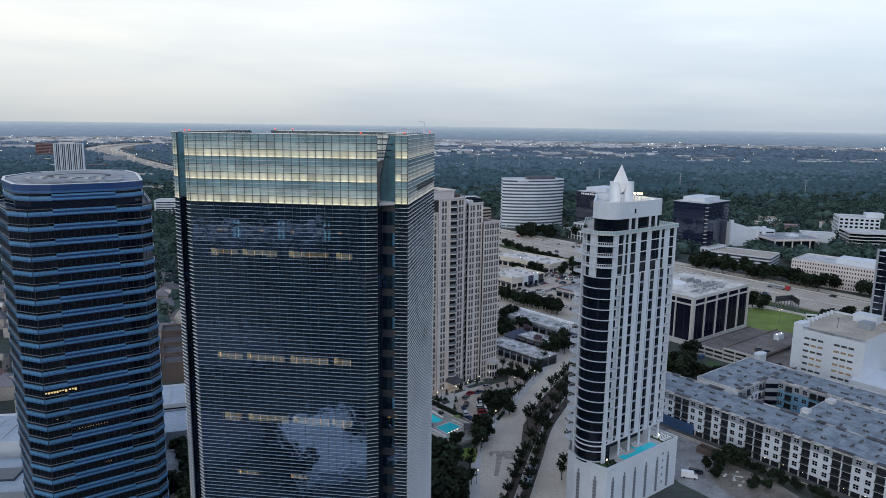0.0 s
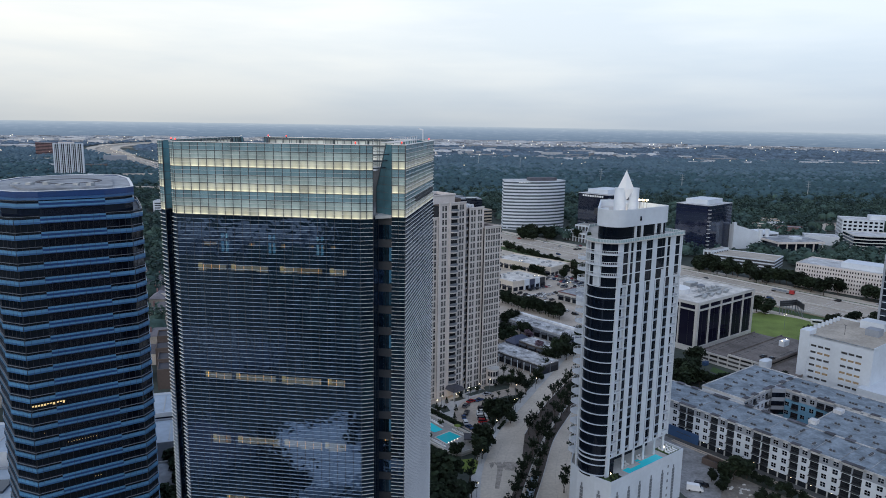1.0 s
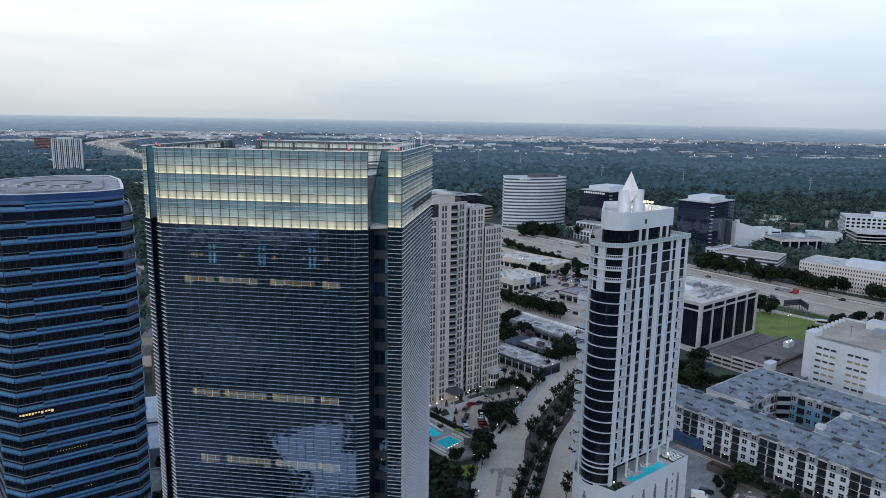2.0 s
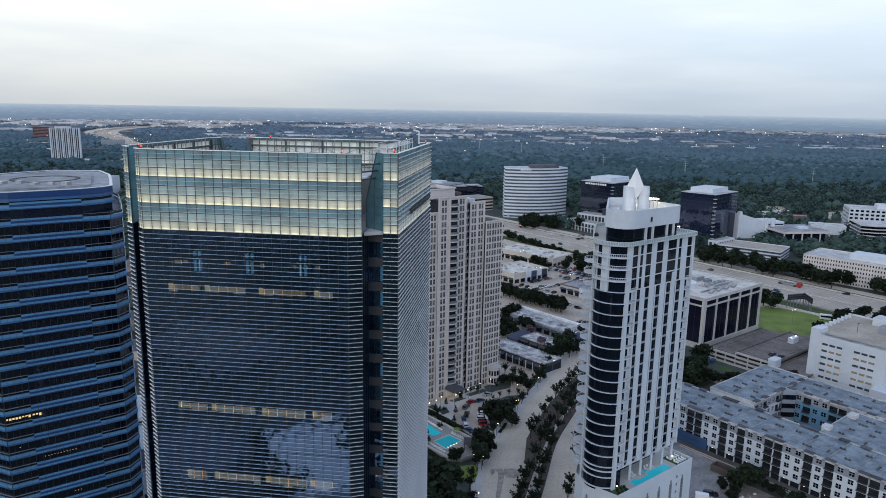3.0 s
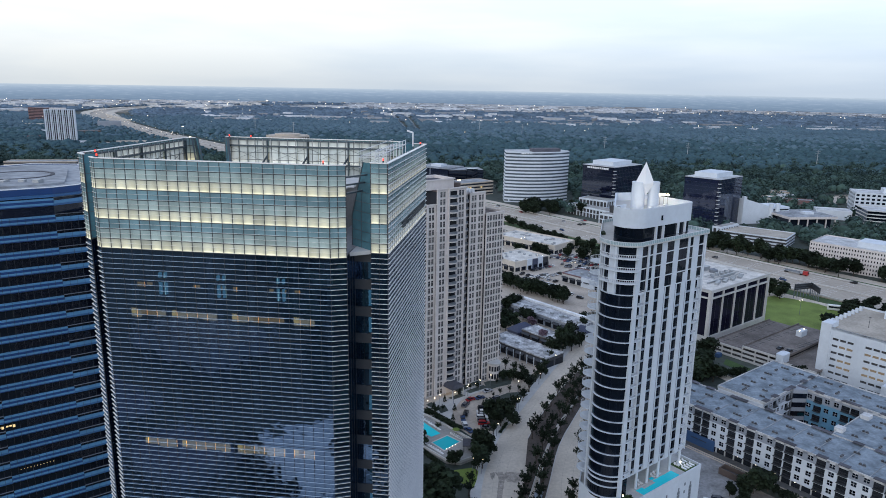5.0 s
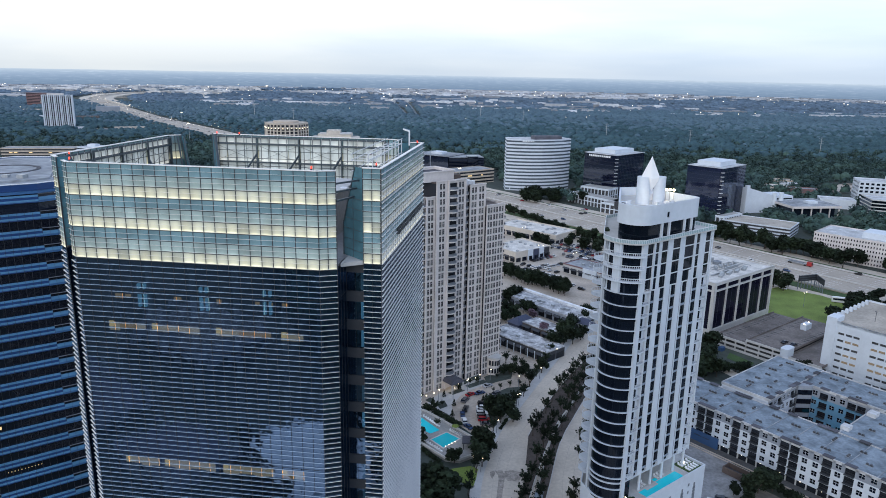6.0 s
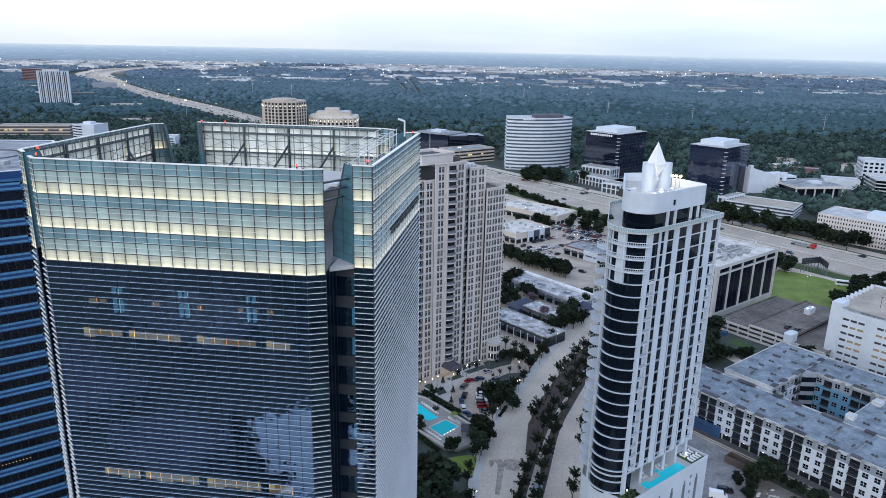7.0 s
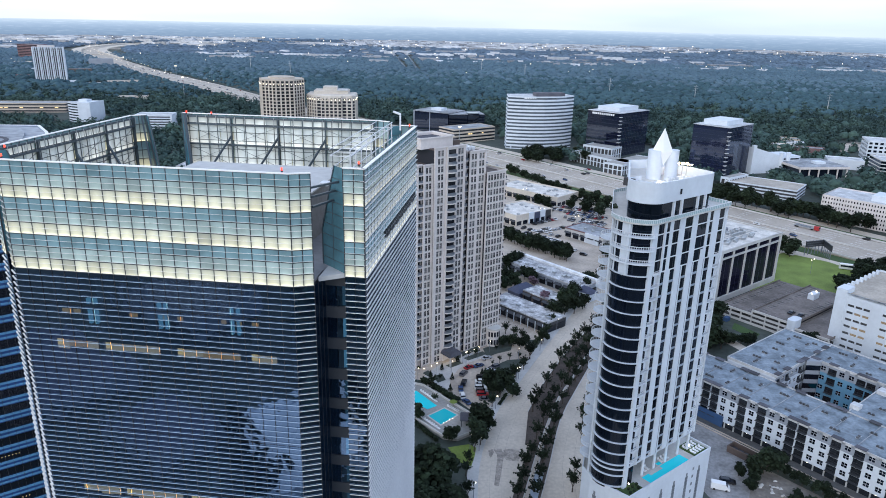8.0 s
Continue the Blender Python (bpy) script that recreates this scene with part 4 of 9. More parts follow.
part("corner_ledge", MB().prism([(1.8, 2.4), (4.15, 4.0), (4.15, 6.0), (1.8, 6.0)], CB - 0.15, CB + 0.32), M["pale_concrete"], crown, "pale concrete ledge in the open corner")
# louvred strip low on the side towards the boulevard
for fc in fcs:
    if fc.len > 25 and fc.n[0] > 0.9:
        lv = MB()
        for k in range(22):
            lv.fbox(fc, 9.0 + k * 0.92, 9.6 + k * 0.92, 0.0, 0.23, CB + 1.5 + 0.2 * (k % 3 == 0), CB + 2.4)
        part("louvre", lv, M["dark_frame"], crown, "row of dark louvres", kind="stuff")
# steel frame, and glowing sheets added for the screens' bright inner faces
for fc in fcs:
    if fc.len < 25:
        continue
    fr = MB()
    nb = 4
    for k in range(nb + 1):
        s = 0.5 + (fc.len - 1.0) * k / nb
        fr.fbox(fc, s - 0.09, s + 0.09, -0.75, -0.45, CB + 0.2, CT - 0.15)
        if 0 < k < nb:
            p, qd = fc.at(s, -0.6), fc.at(s + (3.4 if fc.n[1] > 0.5 else 0.6), -4.6)
            fr.beam((*p, CT - 3.0), (*qd, CB + 2.0), 0.24)
    for z in (CT - 0.3, CT - 1.4, CT - 4.4, CT - 7.6):
        fr.fbox(fc, 0.3, fc.len - 0.3, -0.72, -0.5, z - 0.12, z + 0.12)
    part("steel_frame", fr, M["crown_steel"], crown, "dark blue-grey steel posts, rails and braces", kind="stuff")
    if fc.n[1] > -0.5:
        for k in range(nb):
            s0 = 0.5 + (fc.len - 1.0) * k / nb + 0.16
            wd = (fc.len - 1.0) / nb - 0.32
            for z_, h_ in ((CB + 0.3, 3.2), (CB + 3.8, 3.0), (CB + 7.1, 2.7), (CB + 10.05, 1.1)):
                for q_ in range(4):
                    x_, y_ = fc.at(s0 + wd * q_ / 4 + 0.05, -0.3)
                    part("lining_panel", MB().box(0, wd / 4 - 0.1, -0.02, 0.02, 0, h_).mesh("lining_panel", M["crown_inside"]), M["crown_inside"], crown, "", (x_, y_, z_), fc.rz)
        grid_ = MB()
        for k in range(int(fc.len / 1.48)):
            grid_.fbox(fc, 0.9 + k * 1.48, 0.98 + k * 1.48, -0.40, -0.33, CB + 0.25, CT - 0.3)
        for r in range(1, 9):
            grid_.fbox(fc, 0.4, fc.len - 0.4, -0.39, -0.34, CB + r * ROW - 0.04, CB + r * ROW + 0.04)
        part("lining_mullion", grid_, M["crown_steel"], crown, kind="stuff")
    # thin cross rods between the posts
    rods = MB()
    for k in range(nb):
        s0, s1 = 0.5 + (fc.len - 1.0) * k / nb, 0.5 + (fc.len - 1.0) * (k + 1) / nb
        for z0_, z1_ in ((CT - 1.5, CT - 4.3), (CT - 4.3, CT - 1.5), (CT - 4.5, CT - 7.5), (CT - 7.5, CT - 4.5)):
            rods.beam((*fc.at(s0, -0.62), z0_), (*fc.at(s1, -0.62), z1_), 0.04)
    part("cross_rod", rods, M["crown_steel"], crown, kind="stuff")
    rl = MB()
    for k in range(int(fc.len / 1.5)):
        rl.fbox(fc, 0.5 + k * 1.5, 0.55 + k * 1.5, -0.95, -0.9, CT - 1.3, CT - 0.1)
    part("handrail", rl, M["steel"], crown, kind="stuff")
# plant room on the roof, with its sloping side
penthouse = MB().loft([(-24, 8), (-2.6, 9), (-2.6, TD - 9), (-24, TD - 9)], CB + 0.25, [(-22.5, 10.5), (-2.6, 9.6), (-2.6, TD - 11), (-22.5, TD - 11)], CT - 5.2)
part("plant_room", penthouse, M["plant_wall"], crown, "dark plant room with a pale metal roof")
part("plant_roof", MB().box(-22.9, -2.2, 9.3, TD - 10.6, CT - 5.18, CT - 5.0), M["pale_concrete"], crown, "pale metal roof sheet")
vents = MB()
for k in range(7):
    vents.box(-21 + k * 3.1, -20.0 + k * 3.1, 17, 18.4, CT - 5.05, CT - 4.7)
part("roof_vent", vents, M["white_metal"], crown, kind="stuff")
mast = MB()
for k in range(10):
    mast.beam((3.6, 9 + k * 2.4, CB + 0.25), (3.6, 9 + k * 2.4, CT + 0.9), 0.1)
for z in (CT - 1.2, CT + 0.2, CT + 0.9):
    mast.beam((3.6, 9, z), (3.6, 31, z), 0.09)
    mast.beam((1.4, 9, z), (1.4, 31, z), 0.07)
for k in range(10):
    mast.beam((1.4, 9 + k * 2.4, CT + 0.2), (3.6, 9 + k * 2.4, CT + 0.2), 0.07)
part("window_cleaning_rig", mast, M["white_metal"], crown, "pale steel rig of the window-cleaning gear", kind="stuff")
jib = MB().beam((4.9, 30, CT), (4.9, 30, CT + 2.2), 0.2).beam((4.9, 30, CT + 2.15), (3.9, 30.4, CT + 2.4), 0.22)
part("crane_arm", jib, M["white_metal"], crown)
for p in ((5.5, 5.2), (5.7, 32.5), (-TW - 3, 5), (-30, 0.6), (-29.0, TD - 1.0), (-25, 37), (-0.8, 0.5)):
    b_ = part("beacon", MB().cyl(*p, 0.085, CT + 0.25, CT + 0.5, 8), M["lamp_red"], crown, "red aircraft warning lamp")
    part("beacon_base", MB().cyl(*p, 0.1, CT, CT + 0.25, 8), M["dark_frame"], crown)

# ---- banded blue tower ----
LB = [(-112.5, 178.5), (-107.9, 182.1), (-95.7, 191.6), (-90.7, 195.6), (-89.9, 200.4), (-96.6, 213.5), (-104.5, 228), (-114, 240), (-130, 238), (-140, 222), (-138, 205), (-130.5, 193), (-119.5, 180.8)]
LB = [(x + 112, y - 205) for x, y in LB]
blue_tower = thing("banded_tower", -112, 205, 0, 0, "tall office tower of dark glass with blue spandrel bands", "office tower")
LH, LT0 = 3.95, 98.5
body = MB().prism(offset(LB, -0.25), 0, LT0)
part("glass_body", body, M["glass_navy"], blue_tower, "dark reflecting window glass")
# the two upper floors step back except on the middle front
UP = offset(LB, -2.0)
UP[1], UP[2] = LB[1], LB[2]
part("glass_body", MB().prism(offset(UP, -0.25), LT0, 105.9), M["glass_navy"], blue_tower)
part("terrace", MB().prism(offset(LB, -0.3), LT0, LT0 + 0.06), M["roof_grey"], blue_tower)
part("roof", MB().prism(offset(UP, -0.4), 105.5, 106.05), M["roof_grey"], blue_tower, "pale flat roof")
part("parapet", MB().ring(offset(UP, 0.12), offset(UP, -0.6), 104.7, 106.2), M["deep_blue_band"], blue_tower, "navy roof fascia")
part("parapet_cap", MB().ring(offset(UP, 0.16), offset(UP, -0.6), 106.2, 106.32), M["white_metal"], blue_tower)
part("parapet", MB().ring(offset(UP, 0.14), offset(UP, -0.3), 104.0, 104.65), M["mid_blue_band"], blue_tower)
part("helipad", MB().prism(offset(UP, -5.0), 106.05, 106.5), M["roof_grey"], blue_tower, "raised grey roof deck")
part("helipad_rim", MB().ring(arc(-3, 4, 8.6, 0, 360, 28)[:-1], arc(-3, 4, 7.6, 0, 360, 28)[:-1], 106.5, 106.62), M["roof_dark"], blue_tower)
un = MB()
for k in range(6):
    un.box(-12 + k * 4.2, -10.6 + k * 4.2, -8 - (k % 2), -6.8, 106.05, 106.9 + 0.2 * (k % 3))
part("roof_unit", un, M["steel"], blue_tower, kind="stuff")
lf = faces_of(LB)
uf = faces_of(UP)
n_floor = int(LT0 / LH)
SIDE_BANDS = ((0.1, 0.55, "mid_blue_band", 0.10), (0.55, 1.3, "blue_band", 0.12))
MID_BANDS = ((0.1, 0.35, "deep_blue_band", 0.08), (0.35, 0.82, "blue_band", 0.12), (0.82, 1.4, "deep_blue_band", 0.06), (1.4, 1.85, "blue_band", 0.12))
for i, fc0 in enumerate(lf):
    if fc0.len < 0.5:
        continue
    centre = i == 1
    hidden = i in (4, 5, 6, 7, 8, 9, 10)
    flank = i == 11
    bulk_ = {}
    for f in range(-1, n_floor + 1):
        z = LT0 - f * LH - 0.6
        fc = uf[i] if f == -1 else fc0
        if z < 2:
            continue
        for a, b, m_, d in (MID_BANDS if centre else SIDE_BANDS):
            if flank:
                d = 0.0
            d += 0.015 * (i % 2)
            if hidden:
                bulk_.setdefault(m_, MB()).fbox(fc, 0, fc.len, -0.2, d, z + a, z + b)
            else:
                part("spandrel", MB().fbox(fc, 0, fc.len, -0.2, d, z + a, z + b), M[m_], blue_tower)
        if not centre and not hidden:
            bulk_.setdefault("grey_steel", MB()).fbox(fc, 0, fc.len, -0.2, 0.16, z + 1.98, z + 2.05)
    for m_, mb in bulk_.items():
        part("ledge" if m_ == "grey_steel" else "spandrel", mb, M[m_], blue_tower, kind="stuff")
    ml = MB()
    k = max(1, round(fc0.len / 1.5))
    for j in range(k + 1):
        ml.fbox(fc0, fc0.len * j / k - 0.03, fc0.len * j / k + 0.03, -0.3, -0.19, 0, LT0)
        if not hidden:
            for f in range(0, n_floor + 1):
                z = LT0 - f * LH - 0.6
                ml.fbox(fc0, fc0.len * j / k - 0.025, fc0.len * j / k + 0.025, 0.0, 0.145, z + 0.1, z + (1.85 if centre else 1.3))
    part("mullion", ml, M["dark_frame"], blue_tower, kind="stuff")
rng = random.Random(3)
for fc, f, a, b in ((lf[0], 12, 0.2, 5.8), (lf[1], 12, 0.2, 1.8), (lf[0], 14, 2.5, 3.2), (lf[1], 15, 2.0, 9.5), (lf[1], 18, 8.0, 10.0)):
    s = a
    while s < b and s < fc.len - 0.3:
        z = LT0 - f * LH - 1.5
        small = f > 12
        part("lit_window", MB().fbox(fc, s, s + (0.16 if small else 0.5), -0.24, -0.18, z - 0.08 if small else z - 0.45 * rng.random(), z + (0.05 if small else 0.25)), M["ceiling_lit"], blue_tower, "window lit warm from inside")
        s += 0.7
for fc in lf[:1] + lf[2:]:
    part("terrace_rail", MB().fbox(fc, 0, fc.len, -0.1, 0.0, LT0 + 0.9, LT0 + 1.6), M["glass_window"], blue_tower, "glass rail of the setback terrace")

# ---- low annexes beside the banded tower ----
def low_block(name, x, y, deg, w, d, h, roof, wall, label, category, parapet=0.8):
    ob = thing(name, x, y, 0, deg, label, category)
    p = [(-w / 2, -d / 2), (w / 2, -d / 2), (w / 2, d / 2), (-w / 2, d / 2)]
    part("wall", MB().prism(p, 0, h), wall, ob)
    part("roof", MB().prism(offset(p, -0.4), h, h + 0.05), roof, ob)
    part("parapet", MB().ring(offset(p, 0.05), offset(p, -0.35), h - 0.2, h + parapet), wall, ob)
    return ob


annex = low_block("annex", -116, 279, 20, 50, 22, 9, M["roof_blue"], M["white_wall"], "low annex with a pale blue-grey flat roof", "building")
part("glazed_strip", MB().box(-25, 25, -11.3, -11.02, 4.5, 8.0), M["glass_navy"], annex)
annex2 = low_block("annex", -116, 253, 20, 50, 22, 7.5, M["roof_blue"], M["grey_wall"], "lower annex roof of pale blue-grey metal", "building")
deck = low_block("parking_deck", -92, 226, 22, 34, 24, 5.5, M["roof_grey"], M["pale_concrete"], "parking deck with a pale slatted parapet", "car park")
for k in range(26):
    part("slat", MB().box(-17 + k * 1.3, -16.2 + k * 1.3, -12.2, -12.06, 3.0, 6.0), M["white_metal"], deck)
annex3 = low_block("annex", -168, 244, 10, 44, 26, 8, M["roof_blue"], M["white_wall"], "broad low building with a pale flat roof", "building")
annex4 = low_block("annex", -158, 212, 10, 40, 26, 6, M["roof_blue"], M["grey_wall"], "broad low building with a pale flat roof", "building")
part("skylight", MB().box(-12, 12, -4, 4, 6.05, 6.8), M["glass_window"], annex4)
for ob, h in ((annex, 9), (annex2, 7.5), (annex3, 8)):
    u = MB()
    for k in range(6):
        u.box(-18 + k * 6, -17.6 + k * 6, -8, 8, h + 0.05, h + 0.25)
    part("roof_seam", u, M["steel"], ob, kind="stuff")

# ---- white residential tower on a podium with a pool ----
white_tower = thing("residential_tower", 46.6, 210.2, 0, 40, "white residential tower with a curved black glass end and rooftop spire", "apartment tower")
WZ, WR, WF = 17.0, 91.3, 3.33
# podium
pod = [(-1.9, -2.5), (36.2, -2.5), (36.2, 27), (16, 27), (-1.6, 14), (-2.9, 10), (-3.0, 3.0)]
podium = part("podium", MB().prism(pod, 0, WZ - 0.3), M["white_wall"], white_tower, "white rendered garage podium")
part("podium_deck", MB().prism(offset(pod, -0.35), WZ - 0.3, WZ - 0.1), M["pale_concrete"], white_tower)
part("podium_parapet", MB().ring(offset(pod, 0.04), offset(pod, -0.3), WZ - 0.4, WZ + 0.75), M["white_wall"], white_tower)
for fc, ss in ((Face(pod[0], pod[1]), (3.2, 9.0, 14.6, 20.6, 26.8, 33.0)), (Face(pod[6], pod[0]), (1.6,)), (Face(pod[5], pod[6]), (2.0,))):
    for s in ss:
        mb = MB()
        for k in range(10):
            z = 1.0 + k * 1.15
            mb.fbox(fc, s - 0.62, s + 0.62, 0.02, 0.10, z, z + 1.0)
        mb.fbox(fc, s - 0.3, s + 0.3, 0.02, 0.10, 12.5, 13.6)
        part("garage_grille", mb, M["grey_steel"], podium, "tall grey slotted garage vent")
for k in range(5):
    part("garage_grille", MB().fbox(Face(pod[0], pod[1]), 29.6, 30.3, 0.02, 0.08, 3 + k * 2.6, 3.9 + k * 2.6), M["grey_steel"], podium)
# deck furniture, pool
part("pool", MB().prism([(8.4, -1.9), (26.4, -1.9), (26.4, 1.6), (18.6, 1.6), (18.6, 3.0), (17.0, 3.0), (17.0, 1.3), (8.4, 1.3)], WZ - 0.1, WZ - 0.02), M["pool_water"], white_tower, "long turquoise swimming pool")
part("pool_edge", MB().ring([(8.1, -2.1), (26.7, -2.1), (26.7, 1.9), (8.1, 1.9)], [(8.4, -1.9), (26.4, -1.9), (26.4, 1.6), (8.4, 1.6)], WZ - 0.1, WZ + 0.02), M["pale_concrete"], white_tower)
for k in range(3):
    part("pool_step", MB().box(11.4, 16.8, 1.3 - 0.9 + k * 0.3, 1.3 - 0.6 + k * 0.3, WZ - 0.1, WZ - 0.015 + 0.003 * k), M["pale_concrete"], white_tower)
for x in (11.6, 13.0, 19.2, 20.6, 22.0):
    lg = MB().box(x - 0.3, x + 0.3, 2.2, 3.8, WZ + 0.2, WZ + 0.32).box(x - 0.3, x + 0.3, 3.7, 4.0, WZ + 0.2, WZ + 0.85).box(x - 0.25, x - 0.18, 2.3, 3.7, WZ - 0.1, WZ + 0.2).box(x + 0.18, x + 0.25, 2.3, 3.7, WZ - 0.1, WZ + 0.2)
    part("lounger", lg, M["sign_white"], white_tower, "white pool lounger")
part("roof_garden", MB().prism([(-1.2, -2.0), (4.9, -2.0), (4.8, 1.4), (1.0, 1.6), (-1.0, 4.0)], WZ - 0.1, WZ + 0.12), M["grass"], white_tower, "clipped green roof terrace")
part("roof_garden", MB().prism([(29.4, -2.0), (35.6, -2.0), (35.6, 4.0), (29.4, 4.0)], WZ - 0.1, WZ + 0.12), M["grass"], white_tower, "dark green roof terrace")
for k in range(8):
    x, y = (30.4 + (k % 4) * 1.35, -0.4 + (k // 4) * 2.6)
    part("lounger", MB().box(x - 0.35, x + 0.35, y - 0.9, y + 0.9, WZ + 0.25, WZ + 0.4).box(x - 0.3, x + 0.3, y + 0.7, y + 1.0, WZ + 0.3, WZ + 0.8).box(x - 0.3, x + 0.3, y - 0.8, y + 0.8, WZ + 0.1, WZ + 0.25), M["sign_white"], white_tower)
for k in range(6):
    x, y = (0.2 + k * 0.85, -1.2 + (k % 2) * 1.3)
    part("planter", MB().cyl(x, y, 0.35, WZ + 0.1, WZ + 0.65, 8, 0.45), M["leaf"], white_tower)

# tower plan: straight front, bowed glass end to the west, raking back
E0, dep = 31.0, 24.8
AC = (2.4, 7.0)
AR = 6.25


def bow(r, a0=140, a1=248, n=30):
    return arc(AC[0], AC[1], r, a0, a1, n)


plan = bow(AR) + [(E0, 1.2), (E0, 1.2 + dep), (17.0, 1.2 + dep)]
Z1 = WZ + 6.2   # first full floor over the pool columns
glass = part("glass_body", MB().prism(offset(plan, -0.45), Z1, WR), M["glass_black"], white_tower, "black window glass")
part("glass_body", MB().prism(offset(bow(AR) + [(4.6, 1.2), (5.4, 4.0), (5.4, 16)], -0.45), WZ - 0.1, Z1), M["glass_black"], white_tower)
part("glass_body", MB().prism([(5.4, 7.4), (30, 7.4), (30, 22), (12, 22), (5.4, 16)], WZ - 0.1, Z1), M["glass_black"], white_tower)
part("soffit", MB().prism(offset(plan, -0.1), Z1 - 0.35, Z1), M["white_wall"], white_tower)
for x, y in ((9.5, 2.2), (14.8, 2.2), (20.2, 2.2), (26.1, 2.2), (30.8, 2.0)):
    part("column", MB().cyl(x, y, 0.42, WZ - 0.1, Z1 - 0.3, 12), M["white_wall"], white_tower)
# curved slab edges on the glass end
nf = int((WR - WZ) / WF)
for f in range(0, nf + 1):
    z = WR - 0.2 - f * WF
    if z < WZ + 0.5:
        continue
    part("slab_edge", MB().prism(bow(AR + 0.12) + bow(AR - 0.5, 248, 140), z - 0.07, z + 0.07), M["white_wall"], white_tower)
mb = MB()
for k in range(1, 14):
    a_ = radians(140 + 108 * k / 14)
    x, y = AC[0] + (AR - 0.36) * math.cos(a_), AC[1] + (AR - 0.36) * math.sin(a_)
    mb.beam((x, y, WZ), (x, y, WR - 4 * WF), 0.03)
part("mullion", mb, M["glass_black"], white_tower, kind="stuff")
# blue-black spandrel glass under each curved slab
for f in range(4, nf + 1):
    z = WR - 0.2 - f * WF
    if z > WZ + 1.2:
        part("spandrel_glass", MB().prism(bow(AR - 0.22) + bow(AR - 0.44, 248, 140), z - 0.75, z - 0.13), M["glass_black"], white_tower)
# white edge pier where the bow meets the raking side
for a_, r_ in ((138.5, AR + 0.1), (134.0, AR + 0.25)):
    x, y = AC[0] + r_ * math.cos(radians(a_)), AC[1] + r_ * math.sin(radians(a_))
    part("pier", MB().cyl(x, y, 0.17, WZ, WR, 8), M["white_wall"], white_tower, "slim white edge pier")
# scalloped balconies on the raking side
for f in range(2, nf):
    z = WR - 0.2 - f * WF
    if z < WZ + 3:
        continue
    cx_, cy_, cr_ = 1.4, 13.9, 3.1
    bal = part("balcony", MB().prism(arc(cx_, cy_, cr_, 36, 220, 14), z - 0.085, z + 0.085), M["white_wall"], white_tower, "round white balcony slab")
    out_, in_ = arc(cx_, cy_, cr_ - 0.05, 36, 220, 14), arc(cx_, cy_, cr_ - 0.14, 220, 36, 14)
    part("balcony_rail", MB().prism(out_ + in_, z + 0.97, z + 1.07), M["white_metal"], bal)
    posts = MB()
    for p in arc(cx_, cy_, cr_ - 0.1, 36, 220, 18):
        posts.beam((*p, z + 0.12), (*p, z + 0.97), 0.05)
    part("baluster", posts, M["white_metal"], bal, kind="stuff")
raking = MB()
fr_ = Face((17.0, 1.2 + dep), bow(AR)[0])
for s0, s1 in ((0, 3), (6, 8), (11, 13), (16, 17.5), (20.0, 21.0), (fr_.len - 1.2, fr_.len - 0.3)):
    raking.fbox(fr_, s0, s1, -0.4, 0.2, Z1, WR)
for f in range(nf):
    raking.fbox(fr_, 0.1, fr_.len - 0.3, -0.4, 0.14, WR - 0.5 - f * WF, WR - f * WF)
part("wall", raking, M["white_wall"], white_tower, kind="stuff")
# three deep balconies under the roof at the rounded corner
for f in (1, 2, 3):
    z = WR - 0.2 - f * WF
    pts = bow(AR + 0.8, 150, 252) + [(1.8, 3.0), (0.2, 7.0), (-0.5, 10)]
    bal = part("balcony", MB().prism(pts, z - 0.19, z + 0.19), M["white_wall"], white_tower, "curved white corner balcony")
    part("balcony_rail", MB().prism(bow(AR + 0.8, 150, 252) + bow(AR + 0.66, 252, 150), z + 0.97, z + 1.12), M["white_metal"], bal)
    posts = MB()
    for p in bow(AR + 0.73, 151, 251, 22):
        posts.beam((*p, z + 0.19), (*p, z + 0.97), 0.09)
    part("baluster", posts, M["white_metal"], bal, kind="stuff")
for a_, r_, w_ in ((196, AR + 0.35, 0.33), (160, AR, 0.22)):
    x, y = AC[0] + r_ * math.cos(radians(a_)), AC[1] + r_ * math.sin(radians(a_))
    part("pier", MB().cyl(x, y, w_, WR - 4 * WF, WR, 10), M["white_wall"], white_tower)
part("wall_infill", MB().prism(bow(AR - 0.1, 176, 200, 4) + bow(AR - 0.5, 200, 176, 4), WR - 4 * WF, WR), M["white_wall"], white_tower)
